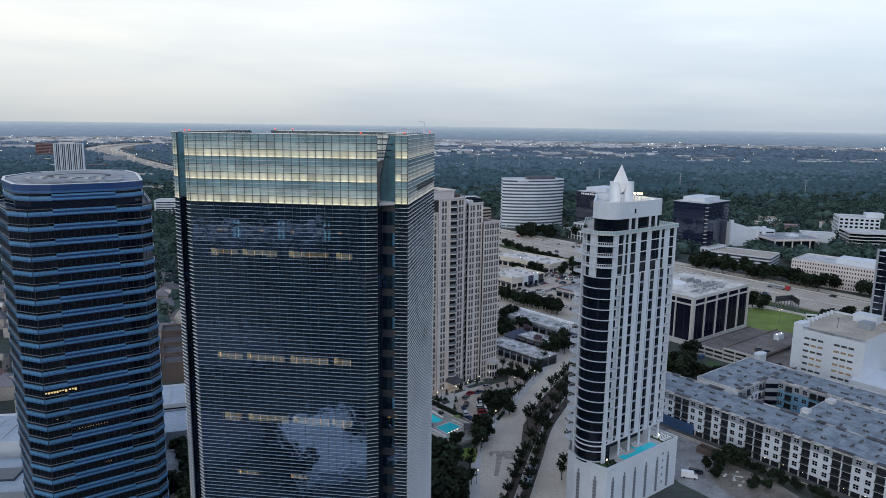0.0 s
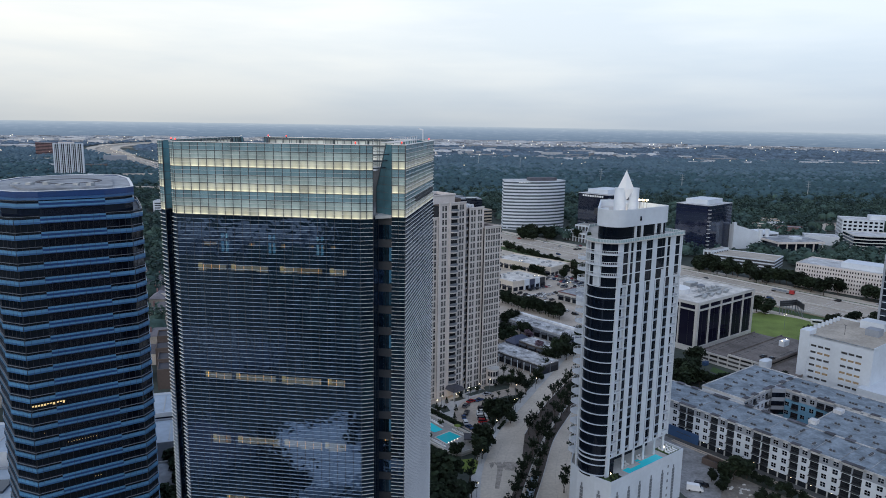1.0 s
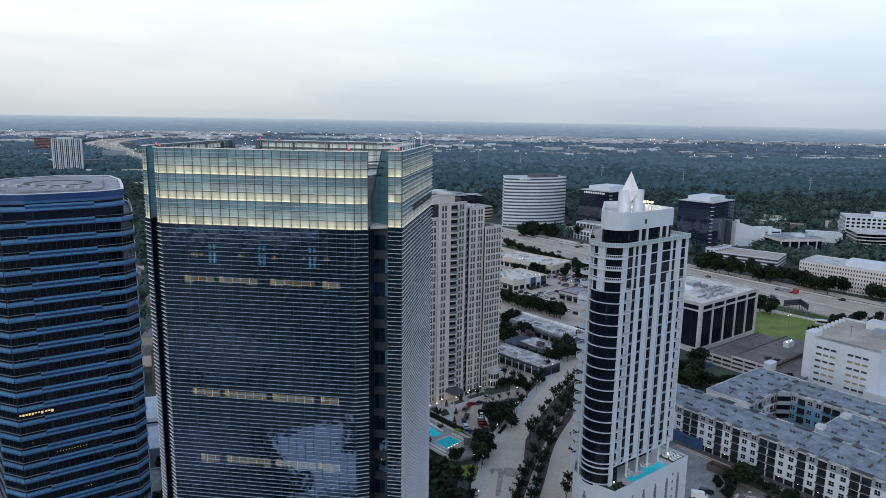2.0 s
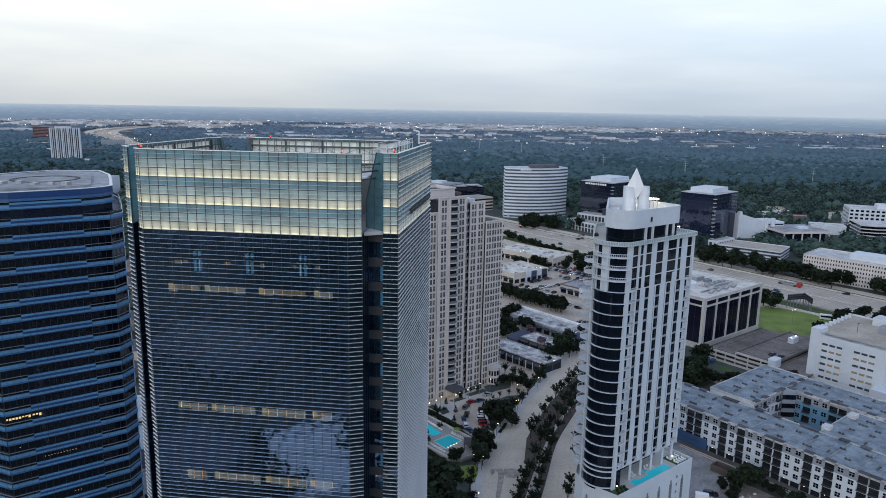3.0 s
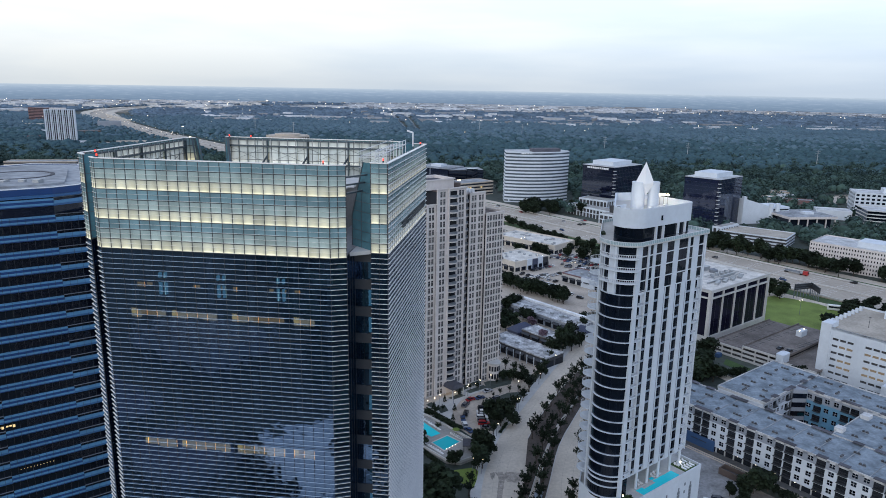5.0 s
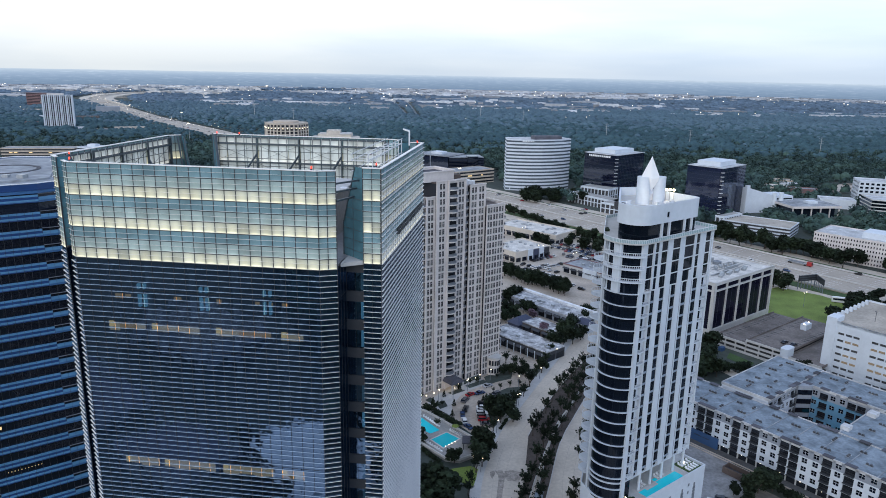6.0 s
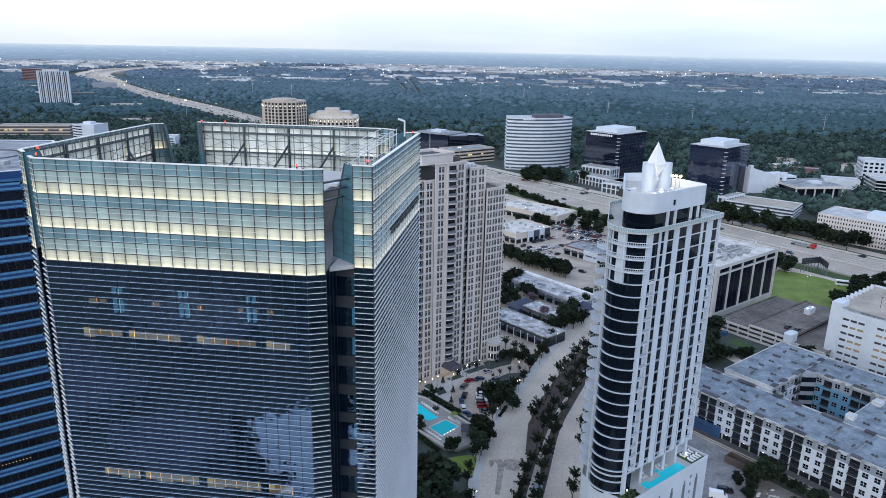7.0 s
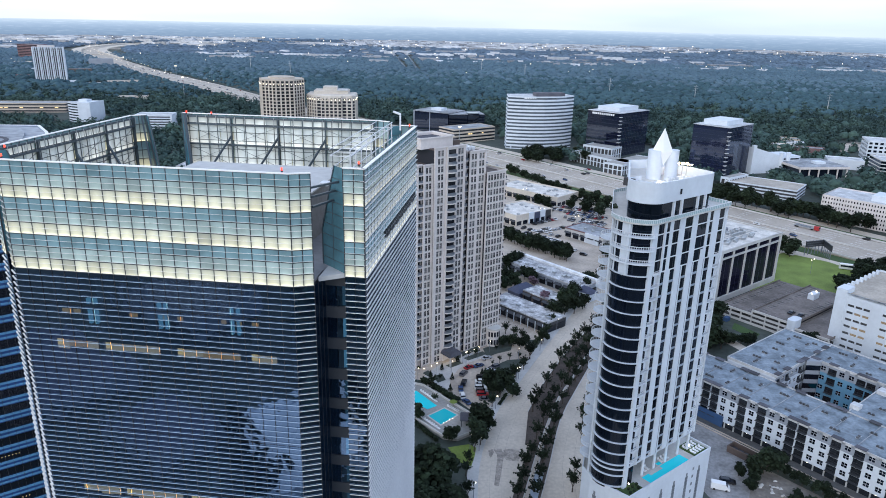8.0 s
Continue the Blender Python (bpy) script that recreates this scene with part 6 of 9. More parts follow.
def wing(x0, x1, y0, y1, h, walls, balconies=True):
    p = [(x0, y0), (x1, y0), (x1, y1), (x0, y1)]
    part("glass_body", MB().box(x0 + 0.05, x1 - 0.05, y0 + 0.05, y1 - 0.05, 0, h - 0.3), M["glass_window"], midrise)
    part("roof", MB().box(x0 - 0.02, x1 + 0.02, y0 - 0.02, y1 + 0.02, h - 0.3, h + 0.06), M["roof_mid"], midrise, "weathered pale grey membrane roof")
    part("parapet", MB().ring(offset(p, 0.3), offset(p, 0.02), h - 0.6, h + 0.42), M["roof_white"], midrise)
    for k, fc in enumerate(faces_of(p)):
        if k not in walls:
            continue
        if walls[k] == "plain":
            part("wall", MB().fbox(fc, 0, fc.len, 0, 0.29, 0, h), M["white_wall"], midrise, "plain white party wall")
            continue
        lower, upper, wins, rails, frames = MB(), MB(), [], [], MB()
        nb = max(1, round(fc.len / 3.4))
        pitch = fc.len / nb
        g0 = MG if k in (0,) and y0 < 1 else 0.0
        fh = (h - g0) / 4
        for b in range(nb):
            s = b * pitch
            deep = balconies and "SWSWWSSWW"[b % 9] == "S"
            for f in range(4):
                z = g0 + f * fh
                ww = 3.0 if deep else 1.75
                wh, sill = (2.3, 0.15) if deep else (1.75, 0.75)
                a = s + (pitch - ww) / 2
                tgt = upper if f == 3 else lower
                tgt.fbox(fc, s, a, 0, 0.3, z, z + fh)
                tgt.fbox(fc, a + ww, s + pitch, 0, 0.3, z, z + fh)
                tgt.fbox(fc, a, a + ww, 0, 0.29, z, z + sill)
                tgt.fbox(fc, a, a + ww, 0, 0.29, z + sill + wh, z + fh)
                if deep:
                    rails.append((a, z))
                else:
                    wins.append((a + 0.04, z + sill + 0.04, ww - 0.08, wh - 0.08))
                    frames.fbox(fc, a, a + ww, 0.12, 0.2, z + sill + wh * 0.48, z + sill + wh * 0.505)
                    frames.fbox(fc, a + ww / 2 - 0.03, a + ww / 2 + 0.03, 0.12, 0.2, z + sill, z + sill + wh)
            if deep and k != 3:
                part("awning_roof", MB().fbox(fc, s + 0.02, s + pitch - 0.02, -1.1, 0.9, h + 0.44, h + 0.62), M["roof_dark"], midrise, "dark flat canopy over balconies")
        if g0:
            for b in range(nb + 1):
                part("pillar", MB().fbox(fc, b * pitch - 0.2, b * pitch + 0.2, -0.1, 0.28, 0, g0), M["pale_concrete"], midrise)
            part("garage_beam", MB().fbox(fc, 0, fc.len, 0.0, 0.3, g0 - 0.35, g0), M["white_wall"], midrise)
            for b in range(0, nb, 2):
                part("garage_lamp", MB().fbox(fc, b * pitch + 1.3, b * pitch + 1.6, 0.1, 0.25, g0 - 0.5, g0 - 0.38), M["lamp_warm"], midrise, "warm garage ceiling lamp")
        part("wall", lower, M["white_wall"] if walls[k] != "teal" or x1 - x0 < 30 else M["teal_wall"], midrise)
        part("wall", upper, M["grey_wall"], midrise)
        part("window_frame", frames, M["white_metal"], midrise, kind="stuff")
        panes(midrise, "window", fc, wins, M["glass_black"], 0.1, 0.05, cap=60)
        shp = MB().box(0, 3.0, -0.05, 0.0, 0.94, 1.0).box(0, 3.0, -0.05, 0.0, 0.12, 0.18).box(0, 3.0, -0.9, 0.0, -0.06, 0.1)
        for j in range(16):
            shp.box(0.02 + j * 0.195, 0.07 + j * 0.195, -0.04, -0.01, 0.18, 0.94)
        shp = shp.mesh("balcony_rail", M["dark_frame"])
        for a, z in rails:
            part("balcony_rail", shp, M["dark_frame"], midrise, "dark metal balcony rail", (*fc.at(a, 0.3 + 0.0), z + 0.15), fc.rz)


wing(-15, 91.95, 0, 19.4, MH, {0: "w", 3: "w", 2: "w"})
wing(-1.2, 17.5, 22, 66, MH + 1.2, {0: "plain", 3: "w", 1: "teal"})
wing(17.8, 92, 48.4, 66, MH + 1.0, {0: "teal"})
wing(43.7, 92, 19.6, 48.0, MH, {3: "w"})
part("stair_head", MB().box(42.6, 45.4, 23.0, 26.0, 0, MH + 1.6), M["roof_white"], midrise, "pale stair head at the courtyard corner")
part("stair_head", MB().box(44.0, 47.0, 41.0, 44.6, 0, MH + 1.5), M["roof_white"], midrise, "pale stair head at the courtyard corner")
part("bay_corner", MB().prism([(17.4, 43.8), (18.6, 43.2), (22.0, 47.2), (22.0, 48.7), (17.4, 48.7)], 0, MH + 1.4), M["grey_wall"], midrise, "grey rounded courtyard corner")
for f in range(4):
    part("balcony_rail", MB().prism([(18.6, 43.0), (22.2, 47.2), (22.0, 47.5), (18.4, 43.3)], 0.7 + f * 3.8, 2.7 + f * 3.8), M["glass_black"], midrise)
part("blue_base", MB().box(-6.4, 12, -1.0, -0.35, 0, 4.2), M["blue_wall"], midrise, "deep blue painted ground-floor wall")
part("courtyard", MB().box(17.9, 43.4, 19.6, 48.2, 0.02, 0.25), M["brick_paving"], midrise)
part("courtyard_pool", MB().cyl(32.5, 44.6, 2.4, 0.25, 0.35, 14), M["pool_water"], midrise, "small round courtyard pool")
rng = random.Random(11)
acu = MB().box(-0.34, 0.34, -0.34, 0.34, 0.12, 0.62).box(-0.5, 0.5, -0.42, 0.42, 0.0, 0.12).cyl(0, 0, 0.27, 0.62, 0.70, 10).mesh("condenser", M["condenser"])
spots = []
skids = MB()
# rows of two or three units on pale skids
for x0, x1, ys, z in ((-10, 90, (5.2, 13.2), MH), (3, 14, (26, 32, 38, 44, 50, 57, 62), MH + 1.2), (21, 88, (53, 61), MH + 1.0), (47, 88, (23, 30, 37, 43), MH)):
    for y in ys:
        x = x0 + rng.uniform(0, 4)
        while x < x1:
            cy, n_, turn = y + rng.uniform(-1.6, 1.6), rng.choice((2, 2, 3)), rng.random() < 0.35
            for j in range(n_):
                spots.append((x + (0 if turn else 1.15 * j), cy + (1.15 * j if turn else 0), z))
            skids.box(x - 0.5, x + (0.5 if turn else 1.15 * n_ - 0.4), cy - 0.62, cy + (1.15 * n_ - 0.3 if turn else -0.5), z + 0.061, z + 0.2)
            x += rng.uniform(5.5, 9.5)
part("skid", skids, M["steel"], midrise, "pale conduit runs between the roof units", kind="stuff")
for x, y, z in spots:
    part("condenser", acu, M["condenser"], midrise, "", (x, y, z + 0.06), rng.uniform(-0.1, 0.1))
seam = MB()
for x in range(0, 92, 9):
    seam.box(x, x + 0.25, 0.4, 18.6, MH + 0.06, MH + 0.22)
part("roof_seam", seam, M["roof_grey"], midrise, kind="stuff")

# ---- black glass office box with a white frame ----
blackbox = thing("office_block", 131.2, 388.0, 0, 40, "black glass office block with a white concrete frame", "office block")
BW, BD, BH = 60.5, 46, 28.6
part("glass_body", MB().box(0.5, BW - 0.5, 0.5, BD - 0.5, 0, BH - 1), M["glass_box"], blackbox, "black mirrored glass")
bp_ = [(0, 0), (BW, 0), (BW, BD), (0, BD)]
for i, fc in enumerate(faces_of(bp_)):
    n_ = 5 if i % 2 == 0 else 4
    fr = MB()
    for k in range(n_ + 1):
        s = fc.len * k / n_
        w_ = 1.5 if k in (0, n_) else 0.28
        fr.fbox(fc, max(0, s - w_), min(fc.len, s + w_), -0.5, 0.35, 0, BH)
    fr.fbox(fc, 0, fc.len, -0.5, 0.3, BH - 1.5, BH)
    fr.fbox(fc, 0, fc.len, -0.5, 0.3, BH - 4.9, BH - 4.1)
    fr.fbox(fc, 0, fc.len, -0.5, 0.3, 0.0, 3.0)
    part("frame", fr, M["pale_concrete"], blackbox, "off-white concrete frame")
    ml = MB()
    for k in range(n_):
        s = fc.len * (k + 0.5) / n_
        ml.fbox(fc, s - 0.04, s + 0.04, -0.5, -0.44, 4, BH - 4)
    part("mullion", ml, M["dark_frame"], blackbox)
part("roof", MB().box(0.4, BW - 0.4, 0.4, BD - 0.4, BH - 1.05, BH - 0.5), M["shop_roof"], blackbox)
part("parapet", MB().ring(offset(bp_, 0.3), offset(bp_, -0.5), BH - 0.6, BH + 0.2), M["pale_concrete"], blackbox)
part("plant_room", MB().cyl(16, 25, 8, BH - 0.5, BH + 2.4, 20), M["white_metal"], blackbox, "round white plant room")
un = MB()
for k in range(12):
    un.box(14 + k * 2.6, 15.6 + k * 2.6, 5 + (k % 3), 7 + (k % 3), BH - 0.5, BH + 0.7)
un.box(30, 44, 12, 12.8, BH - 0.5, BH + 0.9).box(12, 30, 9.5, 10.1, BH - 0.5, BH + 0.4).box(33, 41, 26, 31, BH - 0.5, BH + 2.0)
for k in range(9):
    un.box(26 + k * 2.4, 27.2 + k * 2.4, 15 + 2 * (k % 2), 16.4 + 2 * (k % 2), BH - 0.5, BH + 0.9)
    un.beam((25 + k * 3.2, 8.4, BH - 0.3), (25 + k * 3.2, 20.0, BH - 0.3), 0.3)
part("roof_unit", un, M["steel"], blackbox)
part("roof_vent", MB().cyl(38, 22, 2.4, BH - 0.5, BH + 1.2, 16).cyl(38, 22, 1.6, BH + 1.2, BH + 1.9, 16, 0.4), M["grey_steel"], blackbox, "round grey exhaust housing")

# ---- low parking garage ----
garage = thing("parking_garage", 130.0, 376.0, 0, -50, "low parking garage with white parapet bands and an open roof deck", "car park")
for x0, x1, h in ((0, 16, 5.2), (16, 36, 7.2), (36, 52, 5.4)):
    part("deck", MB().box(x0, x1, 0.3, 58, h - 0.4, h), M["garage_deck"], garage, "stained grey roof deck")
    part("deck", MB().box(x0 + 0.3, x1 - 0.3, 0.6, 58, 0, h - 2.2), M["slab"], garage)
    nb_ = 4 if h > 6 else 3
    for k in range(nb_):
        z = 0.6 + (h - 0.5) * k / (nb_ - 1)
        part("parapet", MB().box(x0, x1, -0.1, 0.3, z - 0.5, z + 0.6), M["pale_concrete"], garage, "white concrete parapet band")
    for x in (x0 + 0.02, x1 - 0.32):
        part("parapet", MB().box(x, x + 0.3, 0.32, 58, h, h + 0.75), M["garage_deck"], garage)
    for k in range(4):
        s = x0 + (x1 - x0) * k / 3
        part("column", MB().box(s - 0.3, s + 0.3, 0.0, 0.5, 0, h), M["pale_concrete"], garage)
part("stair_tower", MB().prism(rounded(33, 37, -1.5, 6, 1.5), 0, 9.5), M["white_wall"], garage, "rounded white stair tower")
part("stair_tower", MB().box(24, 27, 38, 44, 7.2, 10.2), M["white_wall"], garage)
for y in (38.5, 43.5):
    part("lamp", MB().cyl(25.5, y, 0.22, 10.2, 10.6, 8), M["lamp_warm"], garage, "small lamp on the stair head")
bay_, oil_ = MB(), MB()
for x0, x1, z in ((0.6, 15.4, 5.2), (16.6, 35.4, 7.2)):
    for k in range(20):
        for a, b in ((x0, x0 + 4.6), (x1 - 4.6, x1)):
            bay_.box(a, b, 2.0 + k * 2.75, 2.1 + k * 2.75, z, z + 0.006)
            if (k * 7 + int(a)) % 3:
                oil_.prism(arc((a + b) / 2 + 0.3 * (k % 3), 3.4 + k * 2.75, 1.0 + 0.2 * (k % 4), 0, 360, 8, 0.3 + 0.1 * (k % 3))[:-1], z, z + 0.005)
part("bay_line", bay_, M["concrete"], garage, "worn pale bay lines", kind="stuff")
part("oil_stain", oil_, M["slab"], garage, "dark oil stains on the deck", kind="stuff")

# ---- white parking structure with slot openings ----
wgar = thing("parking_structure", 166.0, 343.0, 0, -50, "white parking structure with rows of slot openings", "car park")
part("wall", MB().box(0, 33, 0.4, 46, 0, 26), M["white_wall"], wgar)
fc = Face((0, 0), (33, 0))
wl_ = MB()
xs = [(5.6, 8.2), (8.8, 11.4), (12.0, 14.6), (19.5, 22.1), (22.7, 25.3), (25.9, 28.5)]
edges = [0] + [v for p in xs for v in p] + [33]
for k in range(0, len(edges), 2):
    wl_.fbox(fc, edges[k], edges[k + 1], -0.4, 0, 0, 27)
for a, b in xs:
    zz = 0
    for f in range(7):
        z = 2.0 + f * 3.2
        wl_.fbox(fc, a, b, -0.4, 0, zz, z)
        zz = z + 1.1
        # backing sheets: own dim glow for garage light, dark for the unlit inside
        part("opening", MB().fbox(fc, a, b, -0.42, -0.36, z, z + 1.1), M["slot_glow"] if (f in (2, 3, 5) and a > 8) else M["slab"], wgar, "slot opening with dim warm light" if f in (2, 3, 5) else "")
    wl_.fbox(fc, a, b, -0.4, 0, zz, 27)
part("wall", wl_, M["white_wall"], wgar)
part("roof_deck", MB().box(0.3, 32.7, 0.3, 45.7, 26, 26.06), M["tan_deck"], wgar, "tan concrete roof deck")
part("parapet", MB().ring([(0, 0), (33, 0), (33, 46), (0, 46)], [(0.3, 0.3), (32.7, 0.3), (32.7, 45.7), (0.3, 45.7)], 26, 27.0), M["white_wall"], wgar)
part("stair_tower", MB().box(0.1, 4.6, -0.3, 7, 0, 28.4), M["white_wall"], wgar)
for k in range(8):
    part("buttress", MB().box(0.3, 1.6, 9 + k * 4.4, 10.2 + k * 4.4, 26, 28.2), M["white_wall"], wgar)
part("stair_head", MB().box(20, 26, 24, 30, 26, 29.4), M["grey_wall"], wgar)
part("stair_head", MB().box(13, 24, 36, 44, 26, 30), M["white_wall"], wgar)
part("lamp_post", MB().beam((14, 16, 26), (14, 16, 31), 0.15).beam((13.4, 16, 31), (14.6, 16, 31), 0.2), M["dark_frame"], wgar)
part("annex", MB().box(30, 46, -6, 20, 0, 9), M["white_wall"], wgar)

# ---- dark slender tower at the eastern edge ----
dtower = thing("office_tower", 214.0, 362.0, 0, -50, "dark glass tower with pale balcony edges", "office tower")
part("glass_body", MB().box(0, 22, 0, 22, 0, 62), M["glass_navy"], dtower)
for f in range(1, 18):
    part("slab_edge", MB().box(1.0, 3.4, -0.8, 0.2, f * 3.5 - 0.12, f * 3.5 + 0.12), M["white_wall"], dtower)
    part("slab_edge", MB().box(-0.25, 22.2, -0.22, 0.1, f * 3.5 - 0.08, f * 3.5 + 0.06), M["grey_wall"], dtower)
for x in (-0.3, 5.4):
    part("pier", MB().box(x, x + 1.0, -0.4, 0.3, 0, 63), M["grey_wall"], dtower)

# ---- offices and flats farther off ----
def banded_block(name, x, y, deg, poly, h, floors, wall, glass, label, category, band=0.5, roofm=None):
    """Office slab: ribbon windows between solid bands, one band object a storey."""
    ob = thing(name, x, y, 0, deg, label, category)
    part("glass_body", MB().prism(offset(poly, -0.35), 0, h - 0.4), glass, ob)
    fh = h / floors
    for f in range(floors + 1):
        z = f * fh
        part("spandrel", MB().ring(poly, offset(poly, -0.6), max(0, z - fh * band / 2), min(h + 0.4, z + fh * band / 2)), wall, ob)
    part("roof", MB().prism(offset(poly, -0.5), h - 0.4, h - 0.1), roofm or M["roof_white"], ob)
    return ob


def lattice_block(name, x, y, deg, w, d, floors, fh, bw, ww, wh, wall, label, category, glass=None, roofm=None, sides=(0, 1, 3)):
    """Building with punched windows on the sides that show."""
    ob = thing(name, x, y, 0, deg, label, category)
    h = floors * fh
    p = [(0, 0), (w, 0), (w, d), (0, d)]
    part("body", MB().box(0.02, w - 0.02, 0.02, d - 0.02, 0, h - 0.2), glass or M["glass_window"], ob)
    n = 0
    for i, fc in enumerate(faces_of(p)):
        mb = MB()
        if i in sides:
            nb = max(1, round(fc.len / bw))
            cells = lattice(mb, fc, 0, floors, fh, nb, ww, wh, (fh - wh) * 0.55, 0.3)
            panes(ob, "window", fc, cells, glass or M["glass_window"], 0.1, 0.05, cap=max(0, min(120, 240 - n)))
            n += len(cells)
        else:
            mb.fbox(fc, 0, fc.len, 0, 0.3, 0, h + 0.8)
        part("wall", mb, wall, ob)
    part("roof", MB().box(0, w, 0, d, h - 0.2, h + 0.1), roofm or M["roof_white"], ob)
    return ob


# white office block with a bowed front
bow = [(0, 0), (12, -6.5), (26, -10.5), (40, -11.5), (54, -9.5), (68, -4.5), (79, 2.5), (74, 26), (5, 22)]
bowed = banded_block("office_block", 47.5, 842.0, 14, bow, 58.0, 15, M["white_wall"], M["glass_pale"], "white office block with a bowed front and ribbon windows", "office block", 0.52)
part("roof_drum", MB().prism([(32, -4), (66, -2), (66, 12), (32, 10)], 57.9, 61.5), M["roof_dark"], bowed, "dark oval plant storey")
for k in range(14):
    part("sign_bar", MB().box(16 + k * 1.9, 17.2 + k * 1.9, -10.4 + (0.3 * max(0, 5 - k)), -9.9, 56.0, 57.4), M["sign_white"], bowed)
for k in range(9):
    part("pillar", MB().box(4 + k * 8, 5.2 + k * 8, -4, -3, 0, 4), M["white_wall"], bowed)

# dark mirrored office blocks beyond the freeway
for x, y, w, d, h, lab in ((166, 806, 55, 42, 46, "dark mirrored office block with a white roof storey"), (246, 708, 49, 36, 47, "dark mirrored office block with a stepped corner and white roof storey")):
    ob = thing("office_block", x, y, 0, 45, lab, "office block")
    part("glass_body", MB().box(0, w, 0, d, 0, h), M["glass_mirror"], ob, "dark mirror glass")
    part("glass_wing", MB().box(-d * 0.0 - 0.6, 0.0, 2, d, 0, h), M["glass_mirror"], ob)
    for f in range(1, 12):
        part("corner_ledge", MB().box(-1.2, 2.2, -1.0, 1.4, f * h / 12 - 0.3, f * h / 12 + 0.3), M["pale_concrete"], ob)
    ml = MB()
    for k in range(int(w / 3)):
        ml.box(k * 3, k * 3 + 0.1, -0.08, 0, 0, h)
    for f in range(1, 12):
        ml.box(0, w, -0.07, 0, f * h / 12, f * h / 12 + 0.12)
        ml.box(-0.68, -0.6, 2, d, f * h / 12, f * h / 12 + 0.12)
    part("mullion", ml, M["dark_frame"], ob)
    part("roof", MB().box(-0.9, w + 0.3, -0.3, d + 0.3, h, h + 0.5), M["roof_white"], ob)
    part("plant_storey", MB().box(w * 0.16, w * 0.84, d * 0.2, d * 0.85, h + 0.5, h + 5), M["white_wall"], ob, "white roof plant storey")
    if x < 200:
        for k in range(12):
            part("sign_bar", MB().box(-0.85, -0.65, 8 + k * 2.4, 9.6 + k * 2.4, h - 3.2, h - 1.2), M["sign_white"], ob)

# white colonnaded garages before them
def colonnade(x, y, deg, w, d, h, label):
    ob = thing("parking_garage", x, y, 0, deg, label, "car park")
    part("core", MB().box(0.6, w - 0.6, 0.6, d - 0.6, 0, h - 0.3), M["slab"], ob)
    n = max(2, round(w / 4.5))
    for fc in (Face((0, 0), (w, 0)), Face((w, 0), (w, d)), Face((0, d), (0, 0))):
        m_ = max(2, round(fc.len / 4.5))
        for k in range(m_ + 1):
            s = fc.len * k / m_
            part("column", MB().fbox(fc, s - 0.45, s + 0.45, -0.6, 0.1, 0, h), M["white_wall"], ob)
        part("beam", MB().fbox(fc, -0.5, fc.len + 0.5, -0.5, 0.0, h - 1.5, h + 0.4), M["white_wall"], ob)
        part("beam", MB().fbox(fc, -0.3, fc.len + 0.3, -0.5, -0.05, h * 0.42, h * 0.42 + 0.8), M["white_wall"], ob)
    part("deck", MB().box(0.1, w - 0.1, 0.1, d - 0.1, h - 0.3, h), M["concrete"], ob)
    return ob


colonnade(112, 776, -53, 72, 16, 10, "white colonnaded parking garage")
colonnade(150, 706, 47, 60, 20, 10, "white colonnaded garage front")
colonnade(128, 800, -40, 34, 20, 13, "white parking garage with open decks")
colonnade(232, 655, 40, 30, 8, 11, "white colonnaded entrance frame")
banded_block("parking_garage", 229, 656, -36, [(0, 0), (58, 0), (58, 34), (0, 34)], 8.6, 3, M["white_wall"], M["slab"], "open parking garage with concrete bands", "car park", 0.45, M["tan_deck"])
# angular white hall
hall = thing("office_block", 281, 733, 0, 17, "angular white building with a sloping roofline", "office block")
hp = [(0, 0), (55, 0), (58, 26), (4, 30)]
part("wall", MB().add([(0, 0, 0), (32, 0, 0), (34, 28, 0), (4, 30, 0), (0, 0, 26), (32, 0, 17), (34, 28, 17), (4, 30, 24)], [(3, 2, 1, 0), (4, 5, 6, 7), (0, 1, 5, 4), (1, 2, 6, 5), (2, 3, 7, 6), (3, 0, 4, 7)]), M["white_wall"], hall)
part("wall", MB().box(32.1, 56, 0.5, 26, 0, 16), M["white_wall"], hall)
part("stair_tower", MB().box(-1.5, 2.0, -1.5, 2, 0, 28), M["white_wall"], hall)
for x in (33, 41):
    part("stair_tower", MB().cyl(x, 0, 2.4, 0, 20, 12), M["white_wall"], hall)
for k in range(4):
    part("window", MB().box(35, 39, 0.3, 0.5, 3 + k * 3.2, 4.6 + k * 3.2), M["glass_black"], hall)
    part("window", MB().box(44, 55, 0.3, 0.5, 3 + k * 3.2, 4.4 + k * 3.2), M["glass_window"], hall)
# low pavilion with a broad roof
pav = thing("pavilion", 318, 712, 0, 10, "low office pavilion with a wide flat roof on pillars", "office block")
part("glass_body", MB().box(4, 48, 4, 40, 0, 9.4), M["glass_black"], pav)
part("roof", MB().box(0, 52, 0, 44, 9.4, 11.6), M["beige_wall"], pav)
part("roof_cover", MB().box(0.5, 51.5, 0.5, 43.5, 11.6, 11.7), M["roof_grey"], pav)
part("plant_room", MB().box(26, 36, 14, 22, 11.7, 14), M["white_wall"], pav)
for k in range(6):
    part("pillar", MB().box(1 + k * 9.8, 2 + k * 9.8, 1, 2, 0, 9.4), M["beige_wall"], pav)
